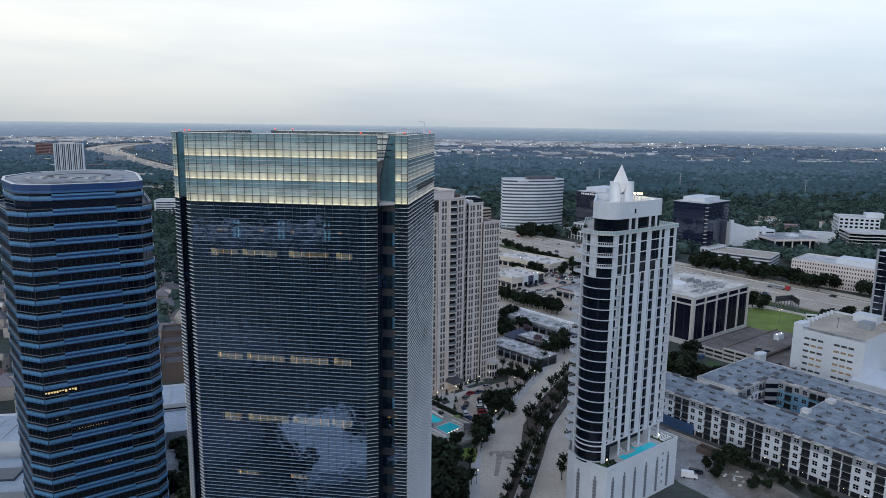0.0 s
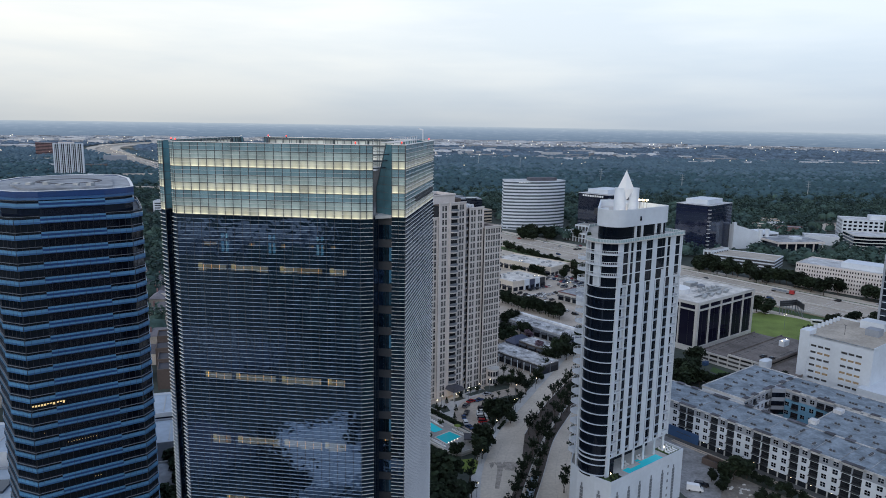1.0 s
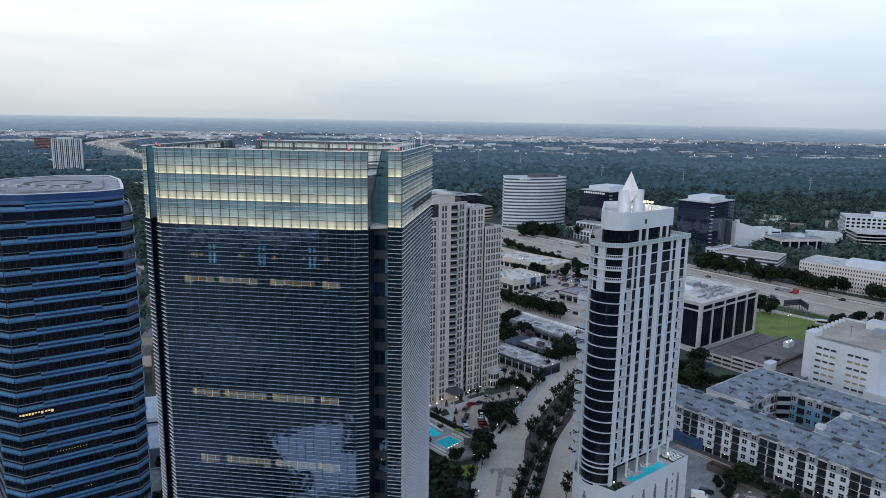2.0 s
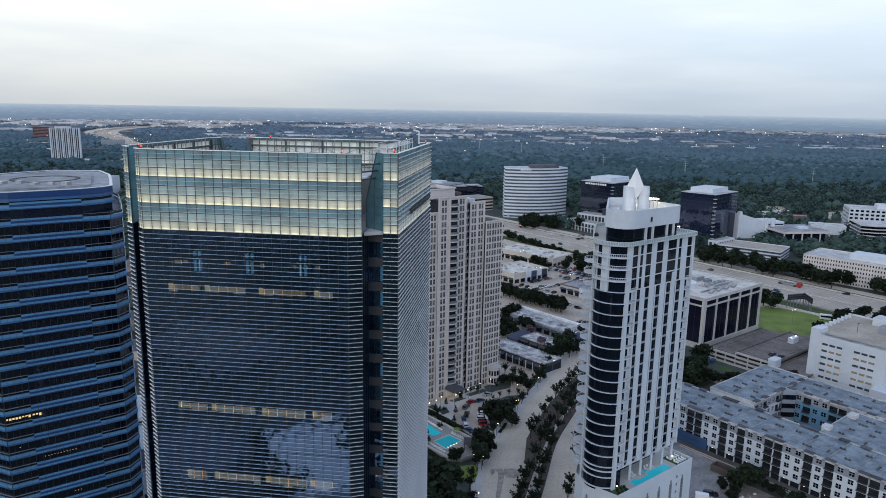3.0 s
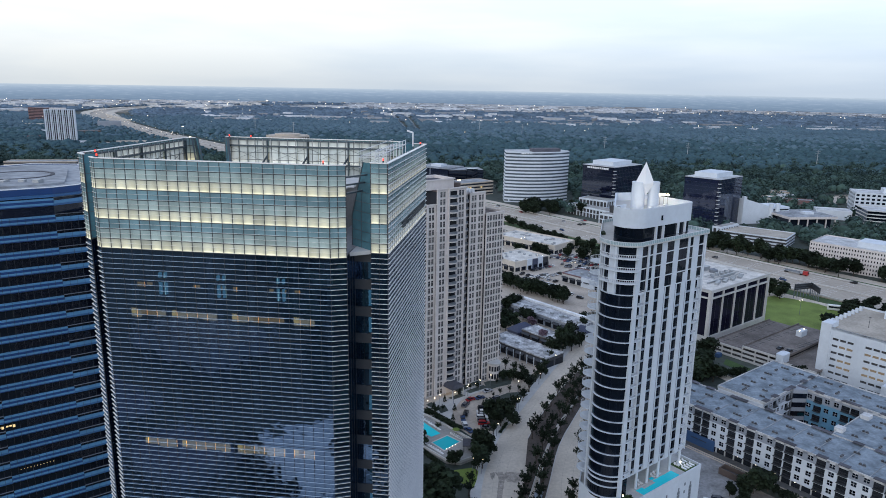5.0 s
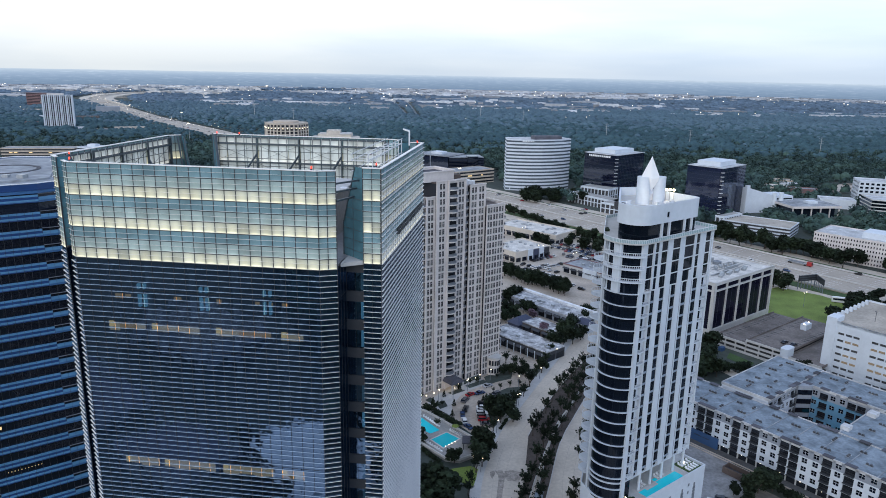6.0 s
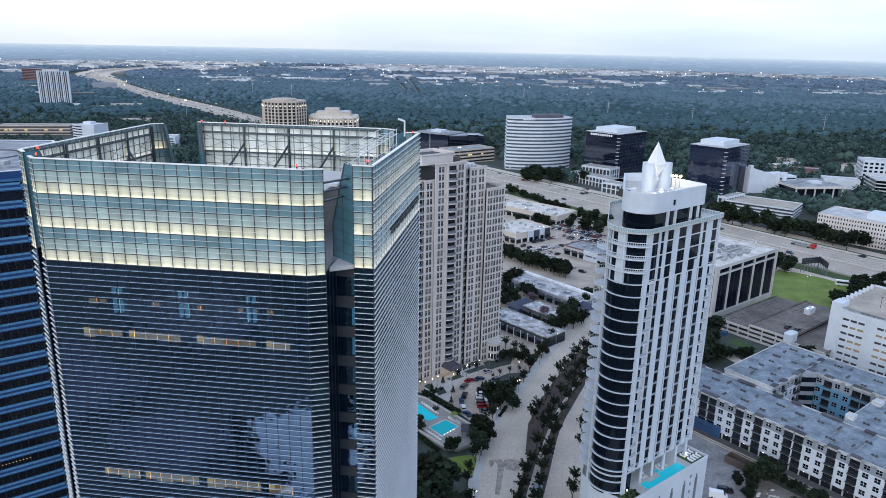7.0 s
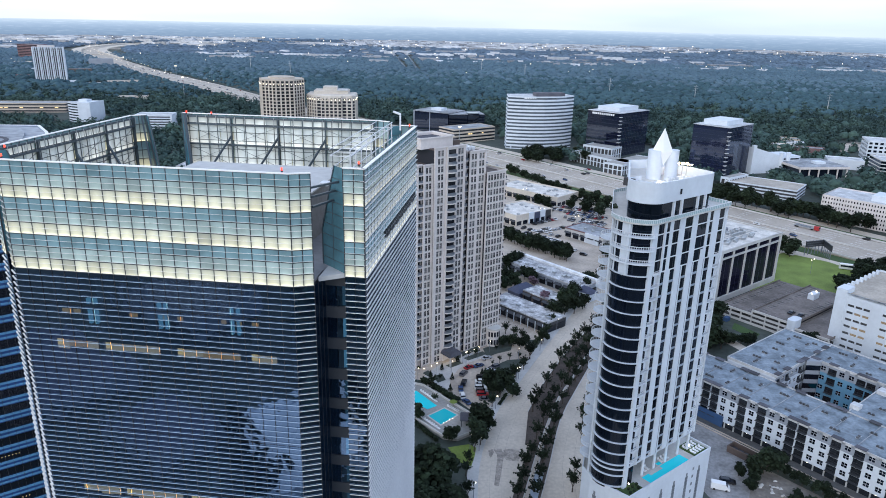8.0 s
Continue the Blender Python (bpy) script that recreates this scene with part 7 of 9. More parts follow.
# white punched-window block and dark banded block
ww = lattice_block("office_block", 441, 826, -18, 42, 34, 5, 4.2, 5.0, 3.2, 2.3, M["white_wall"], "white concrete office block with deep square windows", "office block", M["glass_black"])
part("plant_room", MB().box(30, 48, 12, 28, 21, 26), M["white_wall"], ww)
banded_block("office_block", 402, 730, -12, [(0, 0), (14, -3), (28, 0), (42, -3), (56, 0), (56, 34), (0, 34)], 17, 5, M["pale_concrete"], M["glass_black"], "dark glass office block with pale bands and stepped bays", "office block", 0.3, M["roof_white"])
# long white office block beside the freeway
lw = lattice_block("office_block", 268, 566, -44, 120, 36, 6, 3.1, 1.9, 0.8, 1.5, M["beige_wall"], "long cream office block with small punched windows", "office block", M["glass_black"])
part("plant_storey", MB().box(30, 78, 8, 26, 18.6, 23), M["white_wall"], lw, "white roof plant storey")
# dark and brick blocks behind the apartment tower
bd_ = thing("office_block", -66, 962, 0, -30, "grey mirrored office block", "office block")
part("glass_body", MB().box(0, 52, 0, 40, 0, 25), M["glass_mirror"], bd_)
part("roof", MB().box(-0.4, 52.4, -0.4, 40.4, 25, 26), M["roof_grey"], bd_)
part("frame", MB().box(-0.5, 1.2, -0.5, 0.8, 0, 26).box(24, 25, -0.4, 0.4, 0, 25), M["grey_wall"], bd_)
part("plant_room", MB().box(18, 34, 12, 26, 26, 29), M["white_wall"], bd_)
bd2 = thing("office_block", -20, 936, 0, 12, "dark blue glass office wing", "office block")
part("glass_body", MB().box(0, 46, 0, 30, 0, 24), M["glass_navy"], bd2)
part("stair_tower", MB().box(24, 38, -2, 8, 0, 26), M["glass_navy"], bd2)
part("roof", MB().box(0, 46, 0, 30, 24, 24.6), M["roof_grey"], bd2)
rd = banded_block("office_block", -12, 862, 38, [(0, 0), (62, 0), (62, 30), (0, 30)], 16, 4, M["tan_wall"], M["glass_window"], "low brown office block with lit ribbon windows", "office block", 0.5, M["roof_grey"])
for k in (1, 2, 7):
    part("lit_window", MB().box(18 + k * 3.4, 20.4 + k * 3.4, -0.05, 0.3, 9.2, 10.6), M["ceiling_lit"], rd)

# pair of tan apartment towers
r, c = 21, 0.42
oct_plan = [(-r, -r * c), (-r * c, -r), (r * c, -r), (r, -r * c), (r, r * c), (r * c, r), (-r * c, r), (-r, r * c)]
step_plan = [(-25, -4), (-14, -15), (-9, -15), (-9, -18), (12, -18), (12, -15), (22, -15), (25, -11), (25, 16), (-25, 16)]
for x, y, p, h, wallm, deg, lab in ((-188, 775, oct_plan, 76, "tan_wall", 22.5, "tan apartment tower with chamfered corners and a lit cornice"), (-139, 786, step_plan, 61, "cream_wall", 4, "cream apartment tower with a stepped top")):
    ob = thing("apartment_tower", x, y, 0, deg, lab, "apartment tower")
    part("body", MB().prism(offset(p, -0.3), 0, h), M["glass_flat"], ob)
    fls = int(h / 3.3)
    for i, fc in enumerate(faces_of(p)):
        if fc.n[1] > 0.4 or fc.len < 3.5:
            continue
        mb, ribs = MB(), MB()
        nb = max(1, round(fc.len / 4.4))
        cells = lattice(mb, fc, 0, fls, 3.3, nb, fc.len / nb - 1.5, 2.3, 0.55, 0.35, top=1.2)
        part("wall", mb, M[wallm], ob)
        panes(ob, "window", fc, cells[-8:], M["glass_flat"], 0.1, 0.05, cap=8)
        for k in range(nb + 1):
            s_ = fc.len * k / nb
            ribs.fbox(fc, max(0, s_ - 0.55), min(fc.len, s_ + 0.55), 0.35, 0.62, 0, h - 3.5)
        part("rib", ribs, M["cream_wall"], ob, "cream vertical ribs", kind="stuff")
        for k in range(nb):
            part("lamp", MB().fbox(fc, fc.len * (k + 0.5) / nb - 0.2, fc.len * (k + 0.5) / nb + 0.2, 0.4, 0.7, h - 4.3, h - 3.8), M["lamp_warm"], ob)
    part("cornice", MB().ring(offset(p, 1.0), offset(p, -0.4), h - 3.4, h - 2.6), M[wallm], ob)
    part("roof", MB().loft(offset(p, 0.4), h - 0.4, offset(p, -1.0), h + 0.9), M[wallm], ob)
    if x > -160:
        part("plant_storey", MB().box(-17, 18, -9, 12, h + 0.9, h + 4.4), M[wallm], ob)
        part("plant_storey", MB().box(-8, 6, -6, 8, h + 4.4, h + 8.0), M[wallm], ob)
        part("plant_storey", MB().box(6.1, 17, -10, 8, h + 4.3, h + 5.2), M["pale_concrete"], ob)
    else:
        part("plant_storey", MB().prism([(v[0] * 0.6, v[1] * 0.6) for v in p], h + 0.8, h + 2.6), M[wallm], ob)
# striped slab tower
slab_t = thing("apartment_tower", -870, 1470, 0, 24, "tall pale slab tower with dark vertical stripes", "apartment tower")
part("body", MB().box(0, 55, 0, 20, 0, 68), M["glass_window"], slab_t)
for k in range(16):
    part("pier", MB().box(k * 3.6 - 0.2, k * 3.6 + (1.2 if k % 3 else 2.4), -1.3, 20.4, 0, 69), M["white_wall"], slab_t, "proud white pier")
part("body_end", MB().box(-0.4, 0.2, 0, 20, 0, 69), M["beige_wall"], slab_t)
for k in range(18):
    part("slab_edge", MB().box(0, 55, -0.12, 0.0, 3 + k * 3.7, 3.5 + k * 3.7), M["grey_wall"], slab_t)
part("roof", MB().box(10, 40, 4, 16, 68, 72), M["beige_wall"], slab_t)
banded_block("office_block", -1330, 2150, -20, [(0, 0), (90, 0), (90, 30), (0, 30)], 45, 10, M["red_brick"], M["glass_window"], "dark red brick office block", "office block", 0.6, M["roof_grey"])
# white fan-shaped office and long low building
fan = banded_block("office_block", -520, 960, -10, [(0, 0), (10, -5), (20, -7), (34, -2), (34, 26), (6, 28)], 24.5, 7, M["white_wall"], M["glass_window"], "white office block with a curved ribbed front", "office block", 0.55)
part("plant_room", MB().box(12, 24, 6, 16, 24.4, 28), M["white_wall"], fan)
part("end_wall", MB().add([(20, -7.3, 0), (34.4, -2.3, 0), (34.4, 26, 0), (33, 26, 0), (20, -6.6, 0), (20, -7.3, 25.6), (34.4, -2.3, 25.6), (34.4, 26, 25.6), (33, 26, 25.6), (20, -6.6, 25.6)], [(0, 1, 6, 5), (1, 2, 7, 6), (2, 3, 8, 7), (3, 4, 9, 8), (4, 0, 5, 9), (5, 6, 7, 8, 9)]), M["white_wall"], fan, "plain white end wall")
lowl = banded_block("warehouse", -665, 1020, 12, [(0, 0), (98, 0), (98, 26), (0, 26)], 13, 3, M["tan_wall"], M["slab"], "long low building with lit open front", "warehouse", 0.5, M["roof_grey"])
for k in (1, 2, 5, 9, 12):
    part("lit_window", MB().box(4 + k * 6.6, 8.5 + k * 6.6, 0.0, 0.3, 6.2, 7.4), M["ceiling_lit"], lowl)
wf = low_block("office_block", -388, 924, 8, 44, 24, 17, M["roof_white"], M["white_wall"], "low white building among trees", "building")
for k in range(5):
    part("window_band", MB().box(-20, 20, -12.1, -11.9, 1.6 + k * 3.1, 3.0 + k * 3.1), M["glass_window"], wf)
low_block("office_block", -306, 1180, -52, 60, 14, 9, M["roof_white"], M["white_wall"], "low white building beside the freeway", "building")
# scattered low buildings in the woods beside the freeway
for x, y, w, d, h, rm, wm, lab in ((-776, 1440, 26, 16, 8, "roof_white", "white_wall", "white house among trees"), (-756, 1425, 18, 14, 7, "shingle", "house_wall", "pale house among trees"), (-728, 1455, 64, 40, 3, "roof_grey", "pale_concrete", "low grey parking deck among trees"),
                                   (-690, 1470, 60, 12, 8, "roof_white", "house_wall", "row of pale townhouses among trees"), (-549, 1205, 50, 16, 7, "roof_grey", "cream_wall", "low cream building among trees"), (-919, 1730, 50, 24, 9, "roof_grey", "brown_wall", "brown brick building among trees"),
                                   (-1010, 2010, 60, 34, 16, "roof_grey", "grey_wall", "grey office block by the freeway bend"), (-1180, 1945, 60, 20, 9, "roof_white", "cream_wall", "long pale building among trees"), (-1024, 1730, 34, 18, 8, "roof_white", "white_wall", "white low building among trees"), (-940, 1545, 30, 18, 8, "shingle", "red_brick", "brick house among trees")):
    low_block("building", x, y, 24, w, d, h, M[rm], M[wm], lab, "building")
for x, y, w, d, h, rm, wm, lab in ((374, 884, 22, 14, 6, "roof_white", "cream_wall", "cream house among trees"), (404, 934, 26, 14, 6, "roof_grey", "tan_wall", "tan house among trees"), (399, 905, 20, 12, 6, "roof_white", "white_wall", "white house among trees"),
                                   (395, 858, 30, 14, 7, "roof_grey", "red_brick", "long brick house among trees"), (394, 780, 34, 20, 9, "roof_white", "white_wall", "low white building beside the offices")):
    low_block("building", x, y, -18, w, d, h, M[rm], M[wm], lab, "building")
plot("parking_lot", [(465.6, 937.7), (507.1, 962.6), (500, 925), (470, 892), (439.6, 874.4)], M["lot"], "open concrete car park among the woods", "car park", 0.06)
slow = low_block("office_block", -180, 560, 0, 40, 26, 9, M["roof_white"], M["pale_concrete"], "low white building among trees", "building")
slow.location = (-232, 660, 0)

# ---- shops and terraces between boulevard and freeway ----
def shop(x, y, deg, w, d, h, label, wall=None, roofm=None, awn=None, rim=None, lip=0.9):
    ob = thing("shop_building", x, y, 0, deg, label, "shop")
    p = [(0, 0), (w, 0), (w, d), (0, d)]
    part("wall", MB().prism(p, 0, h), wall or M["white_wall"], ob)
    part("roof", MB().prism(offset(p, -0.5), h, h + 0.05), roofm or M["roof_white"], ob, "flat membrane roof")
    part("parapet", MB().ring(offset(p, 0.1), offset(p, -0.4), h - 0.3, h + lip), rim or wall or M["white_wall"], ob)
    n = max(2, round(w / 6))
    for k in range(n):
        a = w * k / n
        part("shopfront", MB().box(a + 0.8, a + w / n - 0.8, -0.1, 0.12, 0.3, 3.4), M["glass_black"], ob)
        part("awning", MB().add([(a + 0.6, -0.1, 4.2), (a + w / n - 0.6, -0.1, 4.2), (a + w / n - 0.6, -1.6, 3.4), (a + 0.6, -1.6, 3.4), (a + 0.6, -0.1, 4.05), (a + w / n - 0.6, -0.1, 4.05), (a + w / n - 0.6, -1.6, 3.25), (a + 0.6, -1.6, 3.25)], [(0, 3, 2, 1), (4, 5, 6, 7), (0, 4, 7, 3), (1, 2, 6, 5), (2, 3, 7, 6), (0, 1, 5, 4)]), awn or M["dark_frame"], ob)
    m_ = max(2, round(d / 6))
    for k in range(m_):
        a = d * k / m_
        part("shopfront", MB().box(w - 0.12, w + 0.1, a + 0.8, a + d / m_ - 0.8, 0.3, 3.2), M["glass_black"], ob)
        part("shopfront", MB().box(-0.1, 0.12, a + 0.8, a + d / m_ - 0.8, 0.3, 3.2), M["glass_black"], ob)
    rng = random.Random(int(x * 7 + y))
    for k in range(int(w * d / 90)):
        cx, cy = rng.uniform(3, w - 4), rng.uniform(3, d - 4)
        u = part("roof_unit", MB().box(cx, cx + 1.8, cy, cy + 1.5, h + 0.05, h + 1.1), M["steel"], ob)
    return ob


shop(27, 619.8, -41, 62, 30, 7, "white shop building with a cream flat roof and arches", M["cream_wall"], M["shop_roof"])
corner = shop(19, 545, -50, 30, 36, 7, "white corner shop building with a cream flat roof", M["cream_wall"], M["shop_roof"])
for k, m_ in enumerate(("white_wall", "slate_blue", "white_wall", "dark_frame")):
    part("shopfront", MB().box(30.12, 30.9, 12 + k * 5.6, 17 + k * 5.6, 0.1, 8.2 - 0.6 * (k % 2)), M[m_], corner, "stepped shopfront facade")
    part("shop_window", MB().box(30.9, 30.98, 12.8 + k * 5.6, 16.2 + k * 5.6, 0.4, 3.4), M["glass_black"], corner)
red_shop = shop(69.5, 502, -46, 31, 20, 6, "single-storey shop with a red roof edge and grey roof", M["pale_concrete"], M["roof_grey"], M["dark_frame"], M["red_brick"], 0.5)
part("shopfront", MB().box(17, 28, -0.9, -0.12, 0.1, 6.6), M["white_wall"], red_shop, "white raised shopfront")
terr1 = shop(24, 434, -48, 58, 14, 5.5, "long dark terrace with a patched pale flat roof", M["grey_wall"], M["patched_roof"], None, M["patched_roof"], 0.25)
part("fascia", MB().box(-1, 58.6, 13.6, 15.6, 4.8, 6.9), M["membrane"], terr1, "bright white roof fascia along the back")
terr2 = shop(14.6, 372.5, -46, 38, 13.5, 5.2, "long dark terrace with a weathered pale roof", M["slab"], M["patched_roof"], None, M["patched_roof"], 0.25)
for k in range(9):
    part("post", MB().box(1 + k * 4.4, 1.3 + k * 4.4, -1.6, -1.3, 0, 4.6), M["white_wall"], terr2)
terr3 = shop(33, 387, -48, 20, 11, 5, "small dark terrace with a patched roof", M["brown_wall"], M["patched_roof"], None, M["patched_roof"], 0.25)
part("hip_roof", MB().add([(-9, -3, 3.4), (0, -3, 3.4), (0, 11, 3.4), (-9, 11, 3.4), (-4.5, 1, 6.6), (-4.5, 7, 6.6)], [(0, 1, 4), (1, 2, 5, 4), (2, 3, 5), (3, 0, 4, 5), (3, 2, 1, 0)]).box(-8.4, -0.6, -2.4, 10.4, 0, 3.4), M["slate_blue"], terr3, "slate blue hipped end roof")
lodge = thing("lodge", 61.0, 392.0, 0, -48, "small white house with a slate roof and dormers", "house")
part("wall", MB().box(0, 9, 0, 6, 0, 4.2), M["white_wall"], lodge)
part("roof", MB().add([(-0.5, -0.5, 4.2), (9.5, -0.5, 4.2), (9.5, 6.5, 4.2), (-0.5, 6.5, 4.2), (2.5, 3, 6.8), (6.5, 3, 6.8)], [(0, 1, 5, 4), (1, 2, 5), (2, 3, 4, 5), (3, 0, 4), (3, 2, 1, 0)]), M["slate_blue"], lodge)
for k in range(3):
    part("window", MB().box(1.0 + k * 2.8, 2.4 + k * 2.8, -0.08, 0.05, 1.0, 3.2), M["glass_black"], lodge)

# ---- houses ----
def house(name, w, d, h, rh):
    ob = thing(name, 0, 0, 0, 0, "brick house with a grey hipped shingle roof", "house", "houses beyond the towers")
    part("wall", MB().box(0, w, 0, d, 0, h), M["house_wall"], ob)
    e = 0.5
    part("roof", MB().add([(-e, -e, h), (w + e, -e, h), (w + e, d + e, h), (-e, d + e, h), (d * 0.4, d / 2, h + rh), (w - d * 0.4, d / 2, h + rh)],
                          [(0, 1, 5, 4), (1, 2, 5), (2, 3, 4, 5), (3, 0, 4), (3, 2, 1, 0)]), M["shingle"], ob)
    part("gable", MB().add([(w * 0.2, -1.2, 0), (w * 0.5, -1.2, 0), (w * 0.5, 0, 0), (w * 0.2, 0, 0), (w * 0.2, -1.2, h), (w * 0.5, -1.2, h), (w * 0.35, -1.2, h + rh * 0.8), (w * 0.35, d * 0.4, h + rh * 0.8)],
                           [(0, 1, 5, 6, 4), (1, 2, 5), (0, 4, 3), (5, 7, 6), (4, 6, 7)]), M["house_wall"], ob)
    part("chimney", MB().box(w * 0.8, w * 0.8 + 0.8, d * 0.7, d * 0.7 + 0.8, h, h + rh + 1), M["red_brick"], ob)
    for k in range(2):
        part("window", MB().box(w * 0.58 + k * w * 0.13, w * 0.66 + k * w * 0.13, -0.06, 0.04, 1, 2.4), M["glass_window"], ob)
    return ob


hs = [house("house", 15, 10, 6, 3.6), house("house", 12, 11, 6.5, 4.2)]
rng = random.Random(21)
first = [True, True]
for i in range(11):
    for j in range(9):
        x = -330 + i * 21 + (j % 2) * 6 + rng.uniform(-2, 2)
        y = 300 + j * 27 + rng.uniform(-3, 3) + i * 4
        if x > -120 - (y - 300) * 0.36 or math.hypot(x + 112, y - 205) < 75:
            continue
        k = rng.randrange(2)
        m = pose(x, y, 0, 0, 0, rng.choice((10, 100, 190, 280)) + rng.uniform(-5, 5))
        if first[k]:
            hs[k].matrix_basis = m
            first[k] = False
        else:
            copy_thing(hs[k], m)
for x, y, a_ in ((-206, 306, 20), (-196, 290, 110), (-216, 288, 20), (-228, 302, 110), (-188, 276, 20), (-204, 272, 200)):
    copy_thing(hs[int(a_ > 100)], pose(x, y, 0, 0, 0, a_))
for k, (x, y) in enumerate(((-150, 352), (-142, 336), (-158, 372), (-136, 322))):
    low_block("townhouse", x, y, 20, 15, 12, 9, M["roof_dark"], M["brown_wall"], "dark brown flat-roofed townhouse", "house")

# ---- trees ----
def leaf_crown(rng, r, h, n, size):
    """A crown of many small leaf clumps: bent quads scattered in lobes, with gaps between."""
    vs, fs = [], []
    lobes = [(rng.uniform(-0.55, 0.55) * r, rng.uniform(-0.55, 0.55) * r, rng.uniform(-0.35, 0.5) * h, rng.uniform(0.4, 0.65)) for _ in range(9)]
    for _ in range(n):
        lx, ly, lz, lr = rng.choice(lobes)
        d = Vector((rng.gauss(0, 1), rng.gauss(0, 1), rng.gauss(0, 1))).normalized() * (rng.random() ** 0.4)
        c = Vector((lx + d.x * r * lr, ly + d.y * r * lr, lz + d.z * h * lr * 0.8))
        q = Euler((rng.uniform(-0.9, 0.9), rng.uniform(-0.9, 0.9), rng.uniform(0, 6.28))).to_matrix()
        s = size * rng.uniform(0.6, 1.3)
        k = len(vs)
        for p in ((-s, -s * 0.6, 0), (s * 0.2, -s, 0.25 * s), (s, s * 0.3, 0), (0.1 * s, s, -0.2 * s), (-s * 0.8, s * 0.5, 0.2 * s)):
            vs.append(tuple(c + q @ Vector(p)))
        fs.append((k, k + 1, k + 2, k + 3, k + 4))
    mb = MB()
    mb.v, mb.f = vs, fs
    return mb


def feather_crown(rng, r, h, n, size):
    """An open young crown: leaf clumps strung along rising limbs, with gaps between the limbs."""
    mb = MB()
    limbs = []
    for k in range(15):
        a, up = k * 2.4 + rng.uniform(-0.4, 0.4), rng.uniform(-0.25, 1.15)
        limbs.append((Vector((math.cos(a) * math.cos(up) * r * 1.25, math.sin(a) * math.cos(up) * r * 1.25, math.sin(up) * h * 0.62 + h * 0.1)) * rng.uniform(0.75, 1.1), rng.uniform(-0.34, 0.05) * h))
    for _ in range(n):
        tip, base = rng.choice(limbs)
        t = rng.random() ** 0.6
        w = 0.30 * (1.15 - t) + 0.08
        c = tip * t + Vector((rng.gauss(0, w), rng.gauss(0, w), base * (1 - t) + rng.gauss(0, w)))
        q = Euler((rng.uniform(-1, 1), rng.uniform(-1, 1), rng.uniform(0, 6.28))).to_matrix()
        s = size * rng.uniform(0.6, 1.3) * (1.15 - 0.5 * t)
        mb.add([tuple(c + q @ Vector(p)) for p in ((-s, -s * 0.5, 0), (s * 0.3, -s * 0.7, 0.2 * s), (s, s * 0.2, 0), (-0.1 * s, s * 0.7, -0.2 * s))], [(0, 1, 2, 3)])
    return mb


def tree(name, seed, r, h, trunk, n, size, label, crown_kind=leaf_crown):
    rng = random.Random(seed)
    ob = thing(name, 0, 0, 0, 0, label, "tree")
    tr = MB().cyl(0, 0, 0.05 * h * 0.6 + 0.08, 0, trunk, 7, 0.12)
    for k in range(5):
        a = rng.uniform(0, 6.28)
        tr.beam((0, 0, trunk * rng.uniform(0.6, 0.95)), (math.cos(a) * r * 0.6, math.sin(a) * r * 0.6, trunk + h * rng.uniform(0.1, 0.45)), 0.12)
    part("trunk", tr, M["bark"], ob)
    cr = crown_kind(rng, r, h * 0.62, n, size)
    cr.v = [(x, y, z + trunk + h * 0.36) for x, y, z in cr.v]
    part("crown", cr, M["leaf"], ob)
    return ob


protos = {
    "street": [tree("street_tree", 50 + k, 2.0, 6.6, 1.9, 480, 0.36, "young street oak with an open dark green crown", feather_crown) for k in range(4)],
    "big": [tree("tree", 70 + k, 5.6, 9.5, 3.2, 900, 0.75, "broad dark green live oak") for k in range(4)],
    "mid": [tree("tree", 90 + k, 3.8, 7.0, 2.4, 600, 0.58, "dark green tree with an uneven crown") for k in range(4)],
}
used = set()
trng = random.Random(5)


def plant(kind, x, y, s=1.0, z=0.0, group="", label=""):
    ob = trng.choice(protos[kind])
    s *= trng.uniform(0.85, 1.18)
    m = pose(x, y, z, 0, 0, trng.uniform(0, 360))
    if ob.name not in used:
        used.add(ob.name)
        ob.scale = (s, s, s)
        ob.location, ob.rotation_euler = (x, y, z), (0, 0, trng.uniform(0, 6.28))
        c = ob
    else:
        c = copy_thing(ob, m)
        c.scale = (s, s, s * trng.uniform(0.9, 1.12))
    if group:
        c["group"] = group
    if label:
        c["label"] = label
    return c


# rows on the medians and along both footpaths
for ln in (ROW_A, ROW_B, ROW_C):
    for k in range(len(ln)):
        plant("street", ln[k][0] + trng.uniform(-0.4, 0.4), ln[k][1] + trng.uniform(-0.9, 0.9), 1.0, 0.2, "trees on the median")
ln = side(BLVD, -2.0)
for k in range(9, len(ln) - 1):
    plant("street", ln[k][0] + trng.uniform(-0.8, 0.8), ln[k][1] + trng.uniform(-2, 2), 0.95, 0.15, "trees along the footpath")
for p in ((45.6, 270.2), (43.8, 261), (38.5, 240.1), (36.6, 231.7), (49.5, 281), (53.5, 291)):
    plant("street", *p, 0.9, 0.15, "trees along the footpath")
# dark oaks at the foot of the glass tower
for k in range(24):
    plant("big", trng.uniform(-26, 0), trng.uniform(204, 235), 1.0, 0, "oaks by the glass tower")
for p in ((7.1, 266.6), (11.2, 264.1), (9.0, 254.5), (8.0, 259.6), (-0.6, 256.4), (9.6, 270), (-19, 274), (-13.5, 268.5)):
    plant("mid", *p, 0.84)
for p in ((-93, 222), (-90, 213), (-97, 229), (-87, 217), (-101, 236), (-86, 205), (-95, 212)):
    plant("big", *p, 0.8, 0, "oaks between the towers")
